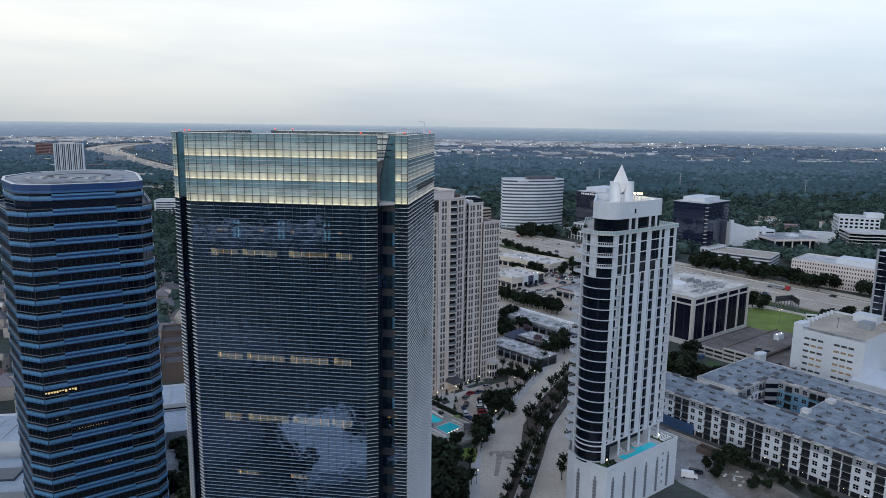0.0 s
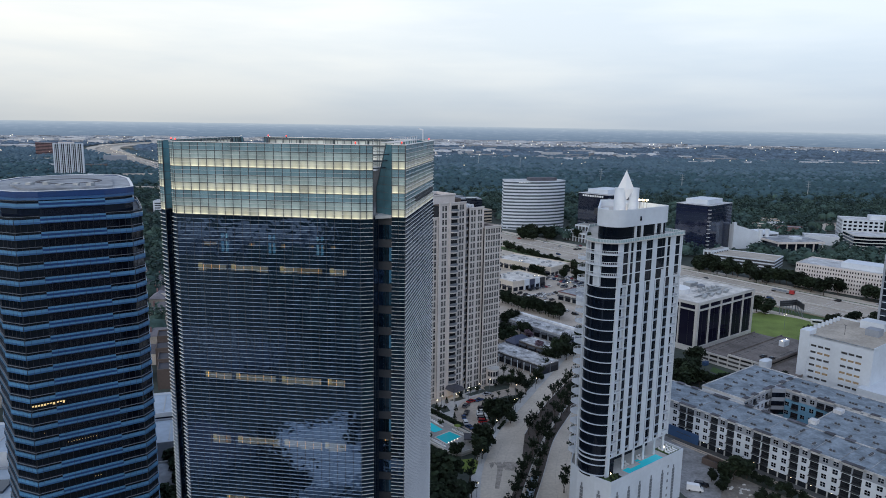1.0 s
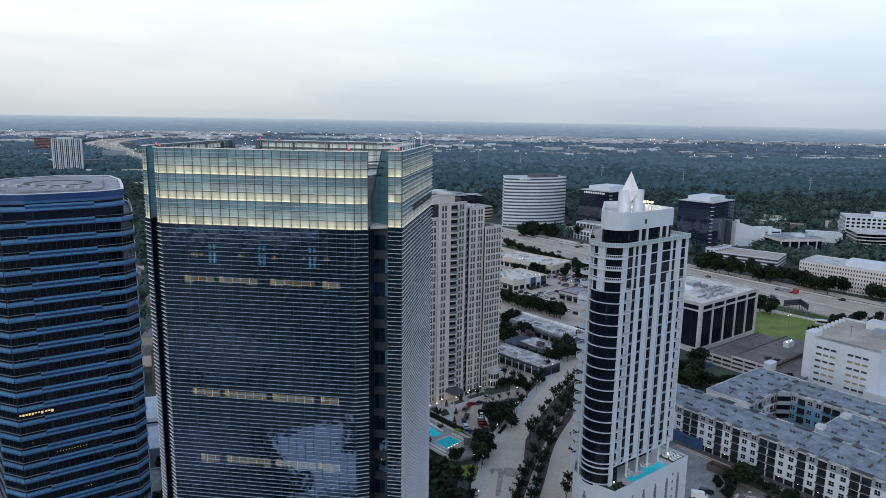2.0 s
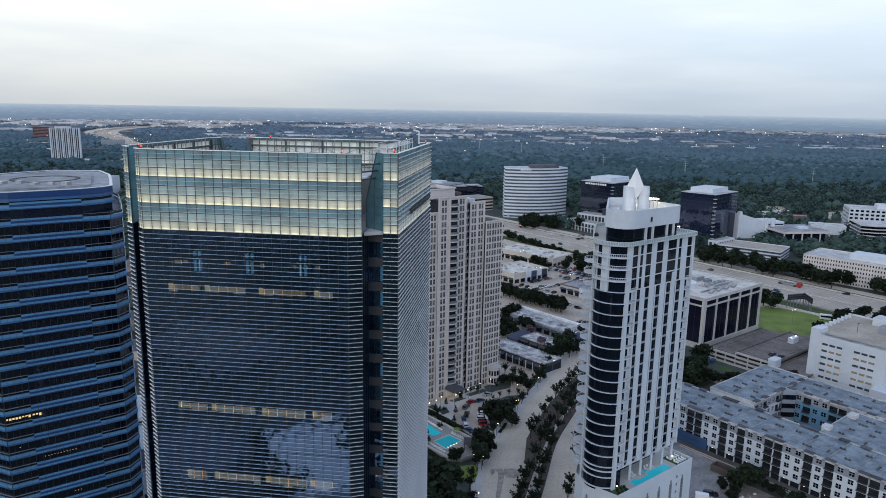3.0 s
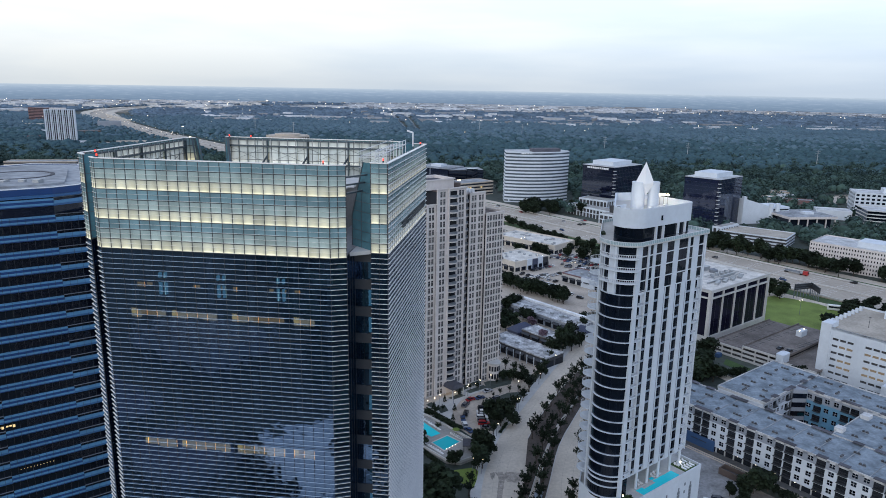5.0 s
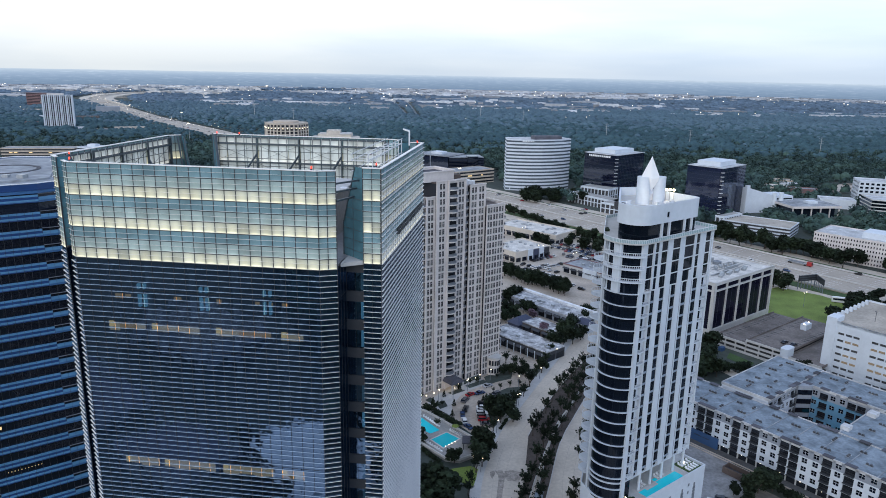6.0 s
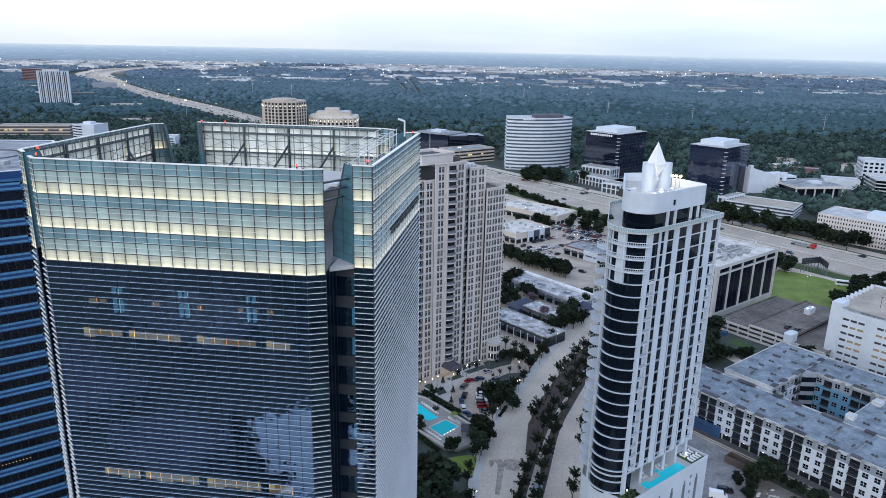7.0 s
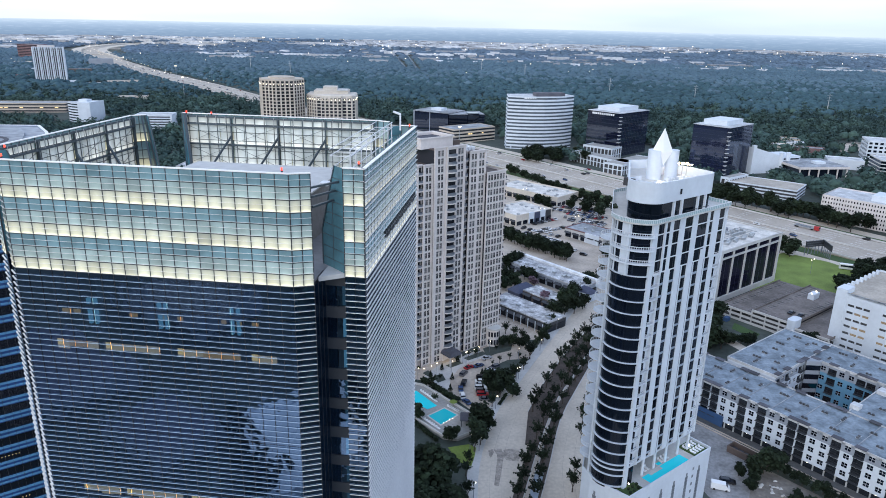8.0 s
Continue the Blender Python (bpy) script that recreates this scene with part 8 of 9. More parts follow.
# forecourt planting
for p in ((14.5, 292), (18, 292.5), (16, 288)):
    plant("mid", *p, 0.85)
for p in ((14.2, 286), (24, 302.5), (28, 312.5), (20.6, 293), (31.5, 323), (30, 330), (26, 340), (22, 344), (29, 336)):
    plant("street", *p, 0.95)
def topiary(x, y, h):
    g = random.Random(int(x * 31 + y * 7))
    ob = thing("topiary", x, y, 0.08, 0, "dark clipped conifer cone in the forecourt", "conifer", "clipped conifers")
    part("trunk", MB().cyl(0, 0, 0.08, 0, 0.5, 6), M["bark"], ob)
    mb = MB()
    for _ in range(130):
        z = g.random() ** 1.3
        r, a = (1 - z) * 0.85 * g.uniform(0.6, 1.1), g.uniform(0, 6.28)
        q = Euler((g.uniform(-0.9, 0.9), g.uniform(-0.9, 0.9), a)).to_matrix()
        c = Vector((r * math.cos(a), r * math.sin(a), 0.3 + z * h))
        mb.add([tuple(c + q @ Vector(v)) for v in ((-0.2, -0.14, 0), (0.2, -0.16, 0.05), (0.16, 0.18, 0), (-0.18, 0.16, 0.05))], [(0, 1, 2, 3)])
    part("foliage", mb, M["leaf"], ob)


for x, y in ((-5.8, 306.9), (-1.5, 299.2), (-2.0, 290.2), (-10.1, 300.4), (0.5, 314.9), (8.2, 322.5), (10.5, 303.8), (-8.7, 290.6)):
    topiary(x, y, 2.6)
for p in ((-6.3, 298.2), (22.4, 318.3), (26.5, 319.4), (15.0, 312.5), (18, 315), (5, 319), (9, 322), (17, 326), (20, 329), (23, 331), (-15, 305)):
    plant("street", *p, 0.42)
for p in ((-9, 293), (-7.5, 281)):
    plant("street", *p, 0.7)
# terraces and shops
for p in ((25, 398), (29.7, 403), (26, 408), (21, 404), (31, 434), (28, 430), (34, 438), (39, 412), (36, 416), (52.8, 380), (50, 376), (56, 383), (57, 370), (47, 362), (60, 392), (70, 412), (62, 376), (68, 400)):
    plant("mid", *p, 1.0)
for k in range(34):
    t = k / 33
    plant("mid", 28 + 38 * t + trng.uniform(-2, 2), 489 - 38 * t + trng.uniform(-4, 5), 1.0, 0, "hedge trees by the car park")
for p in ((92, 446), (96, 452), (90, 456), (99, 460), (104, 470), (108, 480), (112, 476), (84, 572), (92, 560), (101, 552), (60, 575), (66, 571), (46, 580), (98, 600), (104, 590), (110, 575), (116, 560), (122, 548), (128, 540)):
    plant("big", *p, 0.85)
for k in range(30):
    t = k / 29
    plant("mid", 44 + 66 * t + trng.uniform(-2, 2), 706 - 128 * t + trng.uniform(-2, 2), 0.85, 0, "trees along the frontage road")
# lawn edge, garage, midrise surroundings
for p in ((206, 472), (209, 478), (203, 480), (232, 440), (238, 446), (244, 440), (250, 448), (228, 432), (236, 430), (222, 424), (246, 428), (214, 416), (206, 408), (255, 420), (262, 412), (240, 415), (226, 405), (214, 398), (250, 400), (264, 430), (258, 440)):
    plant("big", *p, 0.9)
for p in ((108, 352), (104, 347), (112, 346), (108, 344), (104, 338), (112, 338), (100, 330), (96, 322), (106, 330), (117, 336), (88, 305), (84, 300), (92, 312), (97, 304), (80, 296)):
    plant("mid", *p, 1.1)
for p, s_ in (((123.6, 362.2), 0.85), ((120.5, 358), 0.7), ((114.4, 347.4), 0.7), ((110, 344), 0.6), ((158.2, 341.3), 0.7), ((21.8, 287.4), 0.66), ((19.6, 291.6), 0.62), ((38.5, 336.5), 0.55), ((116, 352), 0.6)):
    plant("big", *p, s_)
for k in range(16):
    t = k / 15
    plant("mid", 110 + 24 * t + trng.uniform(-1, 1), 340 + 3.0 * t + trng.uniform(-1.5, 1.5), 0.5, 0, "shrubs before the garage")
for p in ((25, 331.4), (22.5, 333.5), (27.5, 329), (30, 333), (20, 331)):
    plant("mid", *p, 0.55)
for p in ((103, 248.5), (104.5, 246)):
    plant("big", *p, 0.62)
for p in ((96.4, 242.4), (99.2, 244.6)):
    plant("big", *p, 0.72)
for p in ((90.8, 243), (104.6, 231.5), (107, 229), (102, 229), (94, 239.5), (92, 236)):
    plant("mid", *p, 0.5)
for k in range(18):
    t = k / 17
    plant("mid", 106 + 30 * t + trng.uniform(-1, 1), 243.5 - 38 * t + trng.uniform(-1, 1), 0.45, 0, "shrubs along the alley")
for p in ((116, 298), (119, 302), (122, 306), (120, 296), (125, 301), (128, 306), (126, 295)):
    plant("mid", *p, 0.9)

# ---- woods and bushes: far canopies ----
def blob(sub):
    bm = bmesh.new()
    bmesh.ops.create_icosphere(bm, subdivisions=max(1, sub + 1), radius=1.0)
    v = np.array([tuple(p.co) for p in bm.verts])
    f = np.array([[p.index for p in q.verts] for q in bm.faces])
    bm.free()
    return v, f


def woods(name, pts, rad, sub, mat, label, seed, scale=None, flat=0.95, rough=0.20):
    g = np.random.default_rng(seed)
    v, f = blob(sub)
    keep = np.all(v[f][:, :, 2] > -0.75, axis=1)
    f = f[keep]
    n = len(pts)
    r = rad * g.uniform(0.6, 1.35, (n, 1, 1))
    if scale is not None:
        r = r * scale[:, None, None]
    j = 1 + g.normal(0, rough, (n, len(v), 1))
    a = g.uniform(0, 6.28, n)
    ca, sa = np.cos(a)[:, None], np.sin(a)[:, None]
    vv = np.stack([v[None, :, 0] * ca - v[None, :, 1] * sa, v[None, :, 0] * sa + v[None, :, 1] * ca, np.broadcast_to(v[None, :, 2], (n, len(v)))], -1)
    vv = vv * j * r * np.array([1.0, 1.0, flat]) + np.stack([pts[:, 0], pts[:, 1], (rad * 0.75 + g.uniform(0, rad * 0.5, n)) * (1 if scale is None else scale) * (1 if flat > 0.6 else 0.5)], -1)[:, None, :]
    ff = f[None] + (np.arange(n) * len(v))[:, None, None]
    return bulk(name, vv.reshape(-1, 3), ff.reshape(-1, 3), mat, label, "woods", True)


def leafy_woods(name, pts, rad, per, leaf, mat, label, seed):
    """Crowns of many small leaf clumps with a dark core, for the woods that are seen nearer."""
    g = np.random.default_rng(seed)
    n = len(pts)
    r = rad * g.uniform(0.6, 1.3, (n, 1))
    lob = g.normal(0, 0.34, (n, 5, 3)) * np.array([1, 1, 0.55])
    pick = g.integers(0, 5, (n, per))
    d = g.normal(0, 1, (n, per, 3))
    d = d / np.linalg.norm(d, axis=2, keepdims=True) * g.uniform(0.45, 1.0, (n, per, 1))
    c = (lob[np.arange(n)[:, None], pick] + d * 0.52) * r[:, :, None]
    c[:, :, 2] = np.maximum(c[:, :, 2], -0.55 * r) + 1.05 * r
    c = c + np.stack([pts[:, 0], pts[:, 1], np.zeros(n)], -1)[:, None, :]
    a = g.normal(0, 1, (n, per, 3))
    a[:, :, 2] *= 0.45
    a = a / np.linalg.norm(a, axis=2, keepdims=True)
    up = g.normal(0, 0.45, (n, per, 3))
    up[:, :, 2] += 1.0
    b = np.cross(a, up)
    b = b / np.linalg.norm(b, axis=2, keepdims=True)
    s = (leaf * g.uniform(0.6, 1.4, (n, per, 1)))
    quad = np.stack([c - a * s, c - b * s * 0.8, c + a * s, c + b * s * 0.9], 2)
    bulk(name, quad.reshape(-1, 3), np.arange(n * per * 4).reshape(-1, 4), mat, label, "woods")


def clear_of(pts, boxes):
    keep = np.ones(len(pts), bool)
    for x, y, r in boxes:
        keep &= (pts[:, 0] - x) ** 2 + (pts[:, 1] - y) ** 2 > r * r
    return pts[keep]


def scatter(y0, y1, step, seed, spread=0.72):
    g = np.random.default_rng(seed)
    ys = np.arange(y0, y1, step)
    out = []
    for y in ys:
        w = max(60, spread * y + 40)
        xs = np.arange(-w, w, step)
        out.append(np.stack([xs + g.uniform(-0.45, 0.45, len(xs)) * step, y + g.uniform(-0.45, 0.45, len(xs)) * step], -1))
    return np.concatenate(out)


def off_freeway(p, hi=56):
    keep = np.ones(len(p), bool)
    for ln in CUTS:
        for a, b in zip(np.array(ln[:-1], float), np.array(ln[1:], float)):
            e = (b - a) / np.linalg.norm(b - a)
            t = np.clip((p - a) @ e, 0, np.linalg.norm(b - a))
            keep &= np.linalg.norm(p - a - t[:, None] * e, axis=1) > 14
    ln = np.array(FW)
    for a, b in zip(ln[:-1], ln[1:]):
        e = (b - a) / np.linalg.norm(b - a)
        t = np.clip((p - a) @ e, 0, np.linalg.norm(b - a))
        keep &= np.linalg.norm(p - a - t[:, None] * e, axis=1) > hi
    return p[keep]


BLD = [(374, 880, 15), (404, 928, 17), (399, 899, 15), (395, 850, 20), (394, 772, 22), (475, 915, 34), (85, 850, 58), (190, 845, 44), (165, 800, 30), (262, 735, 42), (150, 750, 40), (190, 735, 26), (255, 640, 46), (262, 618, 14), (308, 745, 38), (344, 735, 40), (340, 700, 14), (362, 704, 14), (455, 830, 42), (430, 745, 38), (322, 548, 34), (290, 575, 34), (350, 520, 40),
       (-40, 950, 44), (10, 945, 34), (14, 890, 40), (-188, 775, 34), (-142, 780, 34), (-840, 1475, 46), (-505, 970, 34), (-490, 925, 34), (-610, 1040, 46), (-660, 1025, 40), (-590, 1000, 50), (-640, 985, 40), (-560, 1010, 40), (-400, 918, 24), (-372, 912, 24), (-380, 890, 14), (-398, 895, 14), (-776, 1436, 20), (-756, 1420, 18), (-730, 1440, 40), (-690, 1462, 30), (-549, 1194, 30), (-919, 1716, 34), (-1010, 1990, 44), (-1180, 1925, 40), (-1024, 1712, 28), (-940, 1530, 26), (-306, 1180, 30), (-1290, 2160, 60), (-232, 660, 26), (300, 800, 24), (395, 790, 20), (500, 900, 30)]
near = scatter(400, 1420, 12.5, 1)
near = np.concatenate([off_freeway(near[near[:, 1] < 1000]), off_freeway(near[near[:, 1] >= 1000], 36)])
near = near[near[:, 1] < 1250 + np.random.default_rng(31).normal(0, 75, len(near))]
nn = near[:, 0] * GV[0] + near[:, 1] * GV[1]
near = near[(nn > 540) | ((near[:, 0] < -60 - 0.15 * (near[:, 1] - 400)) & ((nn < 402) | (near[:, 1] > 960)))]
near = near[~((near[:, 0] > -345) & (near[:, 0] < -110) & (near[:, 1] < 560) & (near[:, 0] < -40))| (np.random.default_rng(4).random(len(near)) < 0.45)]
near = clear_of(near, BLD)
near = near[np.random.default_rng(9).random(len(near)) < 0.93]
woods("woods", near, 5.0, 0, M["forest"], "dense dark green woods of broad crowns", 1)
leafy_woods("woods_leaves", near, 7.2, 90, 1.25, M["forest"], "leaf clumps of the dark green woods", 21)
mid_ = clear_of(off_freeway(scatter(1080, 2650, 12.6, 2), 36), BLD)
gj = np.random.default_rng(32)
mid_ = mid_[(mid_[:, 1] > 1250 + gj.normal(0, 75, len(mid_))) & (mid_[:, 1] < 2500 + gj.normal(0, 90, len(mid_)))]
gm = np.random.default_rng(12)
mid_ = mid_[gm.random(len(mid_)) < 0.95]
fw_ = np.array(FW)
gap_ = np.full(len(mid_), 1e9)
for a, b in zip(fw_[:-1], fw_[1:]):
    e = (b - a) / np.linalg.norm(b - a)
    w_ = mid_ - a
    t_ = np.clip(w_ @ e, 0, np.linalg.norm(b - a))
    dd_ = np.linalg.norm(w_ - t_[:, None] * e, axis=1)
    gap_ = np.minimum(gap_, dd_)
low_ = 0.55 + 0.45 * np.clip((gap_ - 45) / 160, 0, 1)
split = mid_[:, 1] < 1850 + gj.normal(0, 170, len(mid_))
woods("woods", mid_[split], 7.4, 0, M["forest_haze_mid"], "distant woods coloured pale blue-green for haze", 2, low_[split], 0.62, 0.2)
woods("woods", mid_[~split], 8.0, 0, M["forest_haze_deep"], "distant hazy blue-green woods", 22, low_[~split], 0.7, 0.14)
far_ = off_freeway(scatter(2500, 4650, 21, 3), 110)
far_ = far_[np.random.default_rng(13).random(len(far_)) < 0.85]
woods("woods", far_, 12, 0, M["forest_haze_far"], "far hazy blue-green woods", 3, None, 0.42)
# behind and beside the camera: unseen woods added for the glass to reflect
back = scatter(20, 900, 22, 6)
back = np.concatenate([back * np.array([1, -1]), np.stack([np.random.default_rng(7).uniform(-420, -190, 500), np.random.default_rng(8).uniform(-40, 400, 500)], -1)])
back = clear_of(back, [(-190, -28, 44), (-122, -2, 26), (-66, -14, 52), (-175, -100, 42), (-330, -420, 90), (60, -240, 60), (-170, 240, 60), (-120, 280, 60)])
back = back[(back[:, 1] < 0) | (back[:, 0] < -0.75 * back[:, 1] - 40)]
back = back[~((np.abs(back[:, 0]) < 50) & (back[:, 1] > -40) & (back[:, 1] < 120))]
woods("woods", back, 8.5, 0, M["forest"], "unseen woods behind the viewpoint", 5)

# mauve flowering trees between the terraces
for x, y, s_ in ((43.5, 380.5, 0.95), (40.5, 405, 0.85)):
    ob = tree("flowering_tree", int(x * 3), 3.6, 6.2, 2.0, 700, 0.5, "crepe myrtle with faded mauve flowers")
    ob.location, ob.scale = (x, y, 0), (s_, s_, s_)
    for ch in ob.children:
        if ch.name.startswith("crown"):
            ch.data.materials[0] = M["mauve_leaf"]
# big trees before the long cream offices and between the blocks beyond the freeway
for k in range(24):
    plant("big", 62 + 60 * trng.random() + 3, 800 - 46 * trng.random(), 1.0, 0, "oaks before the bowed offices")
for k in range(40):
    plant("big", *grid(-350 + 250 * trng.random() ** 1.1, 552 + trng.uniform(-2, 16)), 1.1, 0, "oaks beyond the freeway")
# clipped hedges
for k, (a_, b_, w_, h_) in enumerate((((-13.5, 297.4), (1.2, 281.6), 2.0, 1.7), ((-17, 270), (-5.5, 255.6), 1.4, 1.2), ((12.6, 284), (12.2, 296), 0.9, 0.8), ((16.4, 280.6), (19.6, 288.5), 0.9, 1.0))):
    g = random.Random(k)
    n_ = int(math.hypot(b_[0] - a_[0], b_[1] - a_[1]) * w_ * 26)
    mb = MB()
    for _ in range(n_):
        t, o = g.random(), g.uniform(-0.5, 0.5) * w_
        dx, dy = b_[0] - a_[0], b_[1] - a_[1]
        L_ = math.hypot(dx, dy)
        cx, cy, cz = a_[0] + dx * t - dy / L_ * o, a_[1] + dy * t + dx / L_ * o, h_ * g.random() ** 0.5
        s_ = g.uniform(0.18, 0.36)
        q = Euler((g.uniform(-0.9, 0.9), g.uniform(-0.9, 0.9), g.uniform(0, 6.28))).to_matrix()
        mb.add([tuple(Vector((cx, cy, cz)) + q @ Vector(p)) for p in ((-s_, -s_, 0), (s_, -s_, 0.1), (s_, s_, 0), (-s_, s_, 0.1))], [(0, 1, 2, 3)])
    hd = thing("hedge", 0, 0, 0, 0, "clipped dark green hedge", "hedge")
    part("foliage", mb, M["leaf"], hd)

# far roofs and lamps among the woods
g = np.random.default_rng(31)
cnt = 3000
yy = np.where(g.random(cnt) < 0.16, 2300 + 1500 * g.random(cnt), 3650 + 1060 * g.random(cnt))
xx = g.uniform(-0.72, 0.72, cnt) * yy
pts = np.stack([xx, yy], -1)
pts = pts[(np.sin(xx / 420 + 1.3) + np.sin(yy / 300) + g.normal(0, 0.5, cnt)) > -0.1]
pts = off_freeway(pts, 280)
n = len(pts)
bv = np.array([(-.5, -.5, 0), (.5, -.5, 0), (.5, .5, 0), (-.5, .5, 0), (-.5, -.5, 1), (.5, -.5, 1), (.5, .5, 1), (-.5, .5, 1)])
bf = np.array([(4, 5, 6, 7), (0, 1, 5, 4), (1, 2, 6, 5), (2, 3, 7, 6), (3, 0, 4, 7)])
sz = np.stack([16 + 130 * g.random(n) ** 3, g.uniform(14, 40, n), g.uniform(12, 18, n)], -1)
vv = bv[None] * sz[:, None, :] + np.stack([pts[:, 0], pts[:, 1], np.zeros(n)], -1)[:, None, :]
bulk("far_buildings", vv.reshape(-1, 3), (bf[None] + (np.arange(n) * 8)[:, None, None]).reshape(-1, 4), M["far_roof"], "scattered pale low buildings in the distance", "far buildings")
cnt = 150
yy = 1500 + 3100 * g.random(cnt) ** 0.7
xx = g.uniform(-0.7, 0.7, cnt) * yy
# pale sheds and shops crowded round the interchange
g3 = np.random.default_rng(44)
n3 = 150
p3 = np.stack([g3.uniform(-2350, -1150, n3), g3.uniform(3250, 4500, n3)], -1)
p3 = off_freeway(p3, 95)
n3 = len(p3)
s3 = np.stack([30 + 120 * g3.random(n3) ** 2, g3.uniform(25, 60, n3), g3.uniform(12, 20, n3)], -1)
v3 = bv[None] * s3[:, None, :] + np.stack([p3[:, 0], p3[:, 1], np.zeros(n3)], -1)[:, None, :]
bulk("far_buildings", v3.reshape(-1, 3), (bf[None] + (np.arange(n3) * 8)[:, None, None]).reshape(-1, 4), M["far_shed"], "pale sheds crowded round the far interchange", "far buildings")
v, f = blob(0)
rr = (0.2 + 0.0005 * yy)[:, None, None] * g.uniform(0.6, 1.3, (cnt, 1, 1))
vv = v[None] * rr + np.stack([xx, yy, 20 + 6 * g.random(cnt)], -1)[:, None, :]
lam = np.concatenate([np.array(side(FW[48:], d)) for d in (-14, 12)] + [np.array(side(FAR_RAMP, d)) for d in (-12, 8)])
lam = np.concatenate([lam, lam + g.normal(0, 16, lam.shape)])
lam = lam[g.random(len(lam)) < 0.42]
vl = v[None] * (0.55 * g.uniform(0.5, 1.3, (len(lam), 1, 1))) + np.stack([lam[:, 0], lam[:, 1], np.full(len(lam), 11.5)], -1)[:, None, :]
vv = np.concatenate([vv, vl])
cnt = len(vv)
bulk("far_lamps", vv.reshape(-1, 3), (f[None] + (np.arange(cnt) * len(v))[:, None, None]).reshape(-1, 3), M["far_light"], "scattered far street and car-park lamps", "far lamps")

# ---- cars ----
def car(name, paint, label, kind="sedan", wheels=True):
    ob = thing(name, 0, 0, 0, 0, label, "car")
    L, W = (4.7, 1.85) if kind == "sedan" else (4.9, 1.95)
    h1, h2 = (0.95, 1.45) if kind == "sedan" else (1.1, 1.75)
    b = MB()
    pr = [(-L / 2, 0.35), (L / 2, 0.35), (L / 2, h1 * 0.72), (L * 0.24, h1), (-L * 0.36 if kind == "sedan" else -L / 2, h1), (-L / 2, h1 * 0.9)]
    if kind != "sedan":
        pr = [(-L / 2, 0.4), (L / 2, 0.4), (L / 2, h1 * 0.75), (L * 0.26, h1), (-L / 2, h1)]
    n = len(pr)
    b.add([(x, -W / 2, z) for x, z in pr] + [(x, W / 2, z) for x, z in pr], [tuple(range(n)), tuple(range(2 * n - 1, n - 1, -1))] + [(i, n + i, n + (i + 1) % n, (i + 1) % n) for i in range(n)])
    part("body", b, paint, ob)
    c0, c1, r0, r1 = (-L * 0.36, L * 0.22, -L * 0.2, L * 0.06) if kind == "sedan" else (-L * 0.48, L * 0.24, -L * 0.42, L * 0.08)
    cab = MB().add([(c0, -W / 2 + 0.08, h1), (c1, -W / 2 + 0.08, h1), (c1, W / 2 - 0.08, h1), (c0, W / 2 - 0.08, h1), (r0, -W / 2 + 0.22, h2 - 0.06), (r1, -W / 2 + 0.22, h2 - 0.06), (r1, W / 2 - 0.22, h2 - 0.06), (r0, W / 2 - 0.22, h2 - 0.06)],
                   [(4, 5, 6, 7), (0, 1, 5, 4), (1, 2, 6, 5), (2, 3, 7, 6), (3, 0, 4, 7)])
    part("cabin", cab, M["glass_black"], ob)
    part("car_roof", MB().box(r0 - 0.05, r1 + 0.05, -W / 2 + 0.2, W / 2 - 0.2, h2 - 0.06, h2), paint, ob)
    if not wheels:
        part("underbody", MB().box(-L * 0.38, L * 0.38, -W / 2 + 0.02, W / 2 - 0.02, 0.0, 0.42), M["tyre"], ob)
        return ob
    wm = MB()
    m = 10
    wm.add([(0.33 * math.cos(math.tau * k / m), y, 0.33 + 0.33 * math.sin(math.tau * k / m)) for y in (-0.11, 0.11) for k in range(m)], [tuple(range(m)), tuple(range(2 * m - 1, m - 1, -1))] + [(k, m + k, m + (k + 1) % m, (k + 1) % m) for k in range(m)])
    wmesh = wm.mesh("wheel", M["tyre"])
    for x in (-L * 0.3, L * 0.31):
        for y in (-W / 2 + 0.1, W / 2 - 0.1):
            part("wheel", wmesh, M["tyre"], ob, "", (x, y, 0))
    return ob


COL = ("white", "black", "silver", "dark grey", "red", "blue")
cars = [car("car", PAINT[k % 6], COL[k % 6] + (" parked saloon car" if k < 6 else " tall estate car"), "sedan" if k < 6 else "suv") for k in range(12)]
flow = [car("car", PAINT[k], COL[k] + " car driving on the freeway", "suv" if k % 2 else "sedan", False) for k in range(6)]
lot = [car("car", PAINT[k], COL[k] + " car parked by the shops", "suv" if k % 2 else "sedan", False) for k in range(6)]
placed = set()
crng = random.Random(17)


def park(x, y, deg, z=0.05, k=None, group="", stock=None):
    stock = stock or cars
    k = crng.choice((0, 0, 1, 1, 2, 2, 3, 3, 4, 5, 6, 6, 7, 7, 8, 8, 9, 9, 10, 11)) if k is None else k
    ob = stock[k % len(stock)]
    m = pose(x, y, z, 0, 0, deg)
    if ob.name not in placed:
        placed.add(ob.name)
        ob.matrix_basis = m
        c = ob
    else:
        c = copy_thing(ob, m)
    if group:
        c["group"] = group
    return c


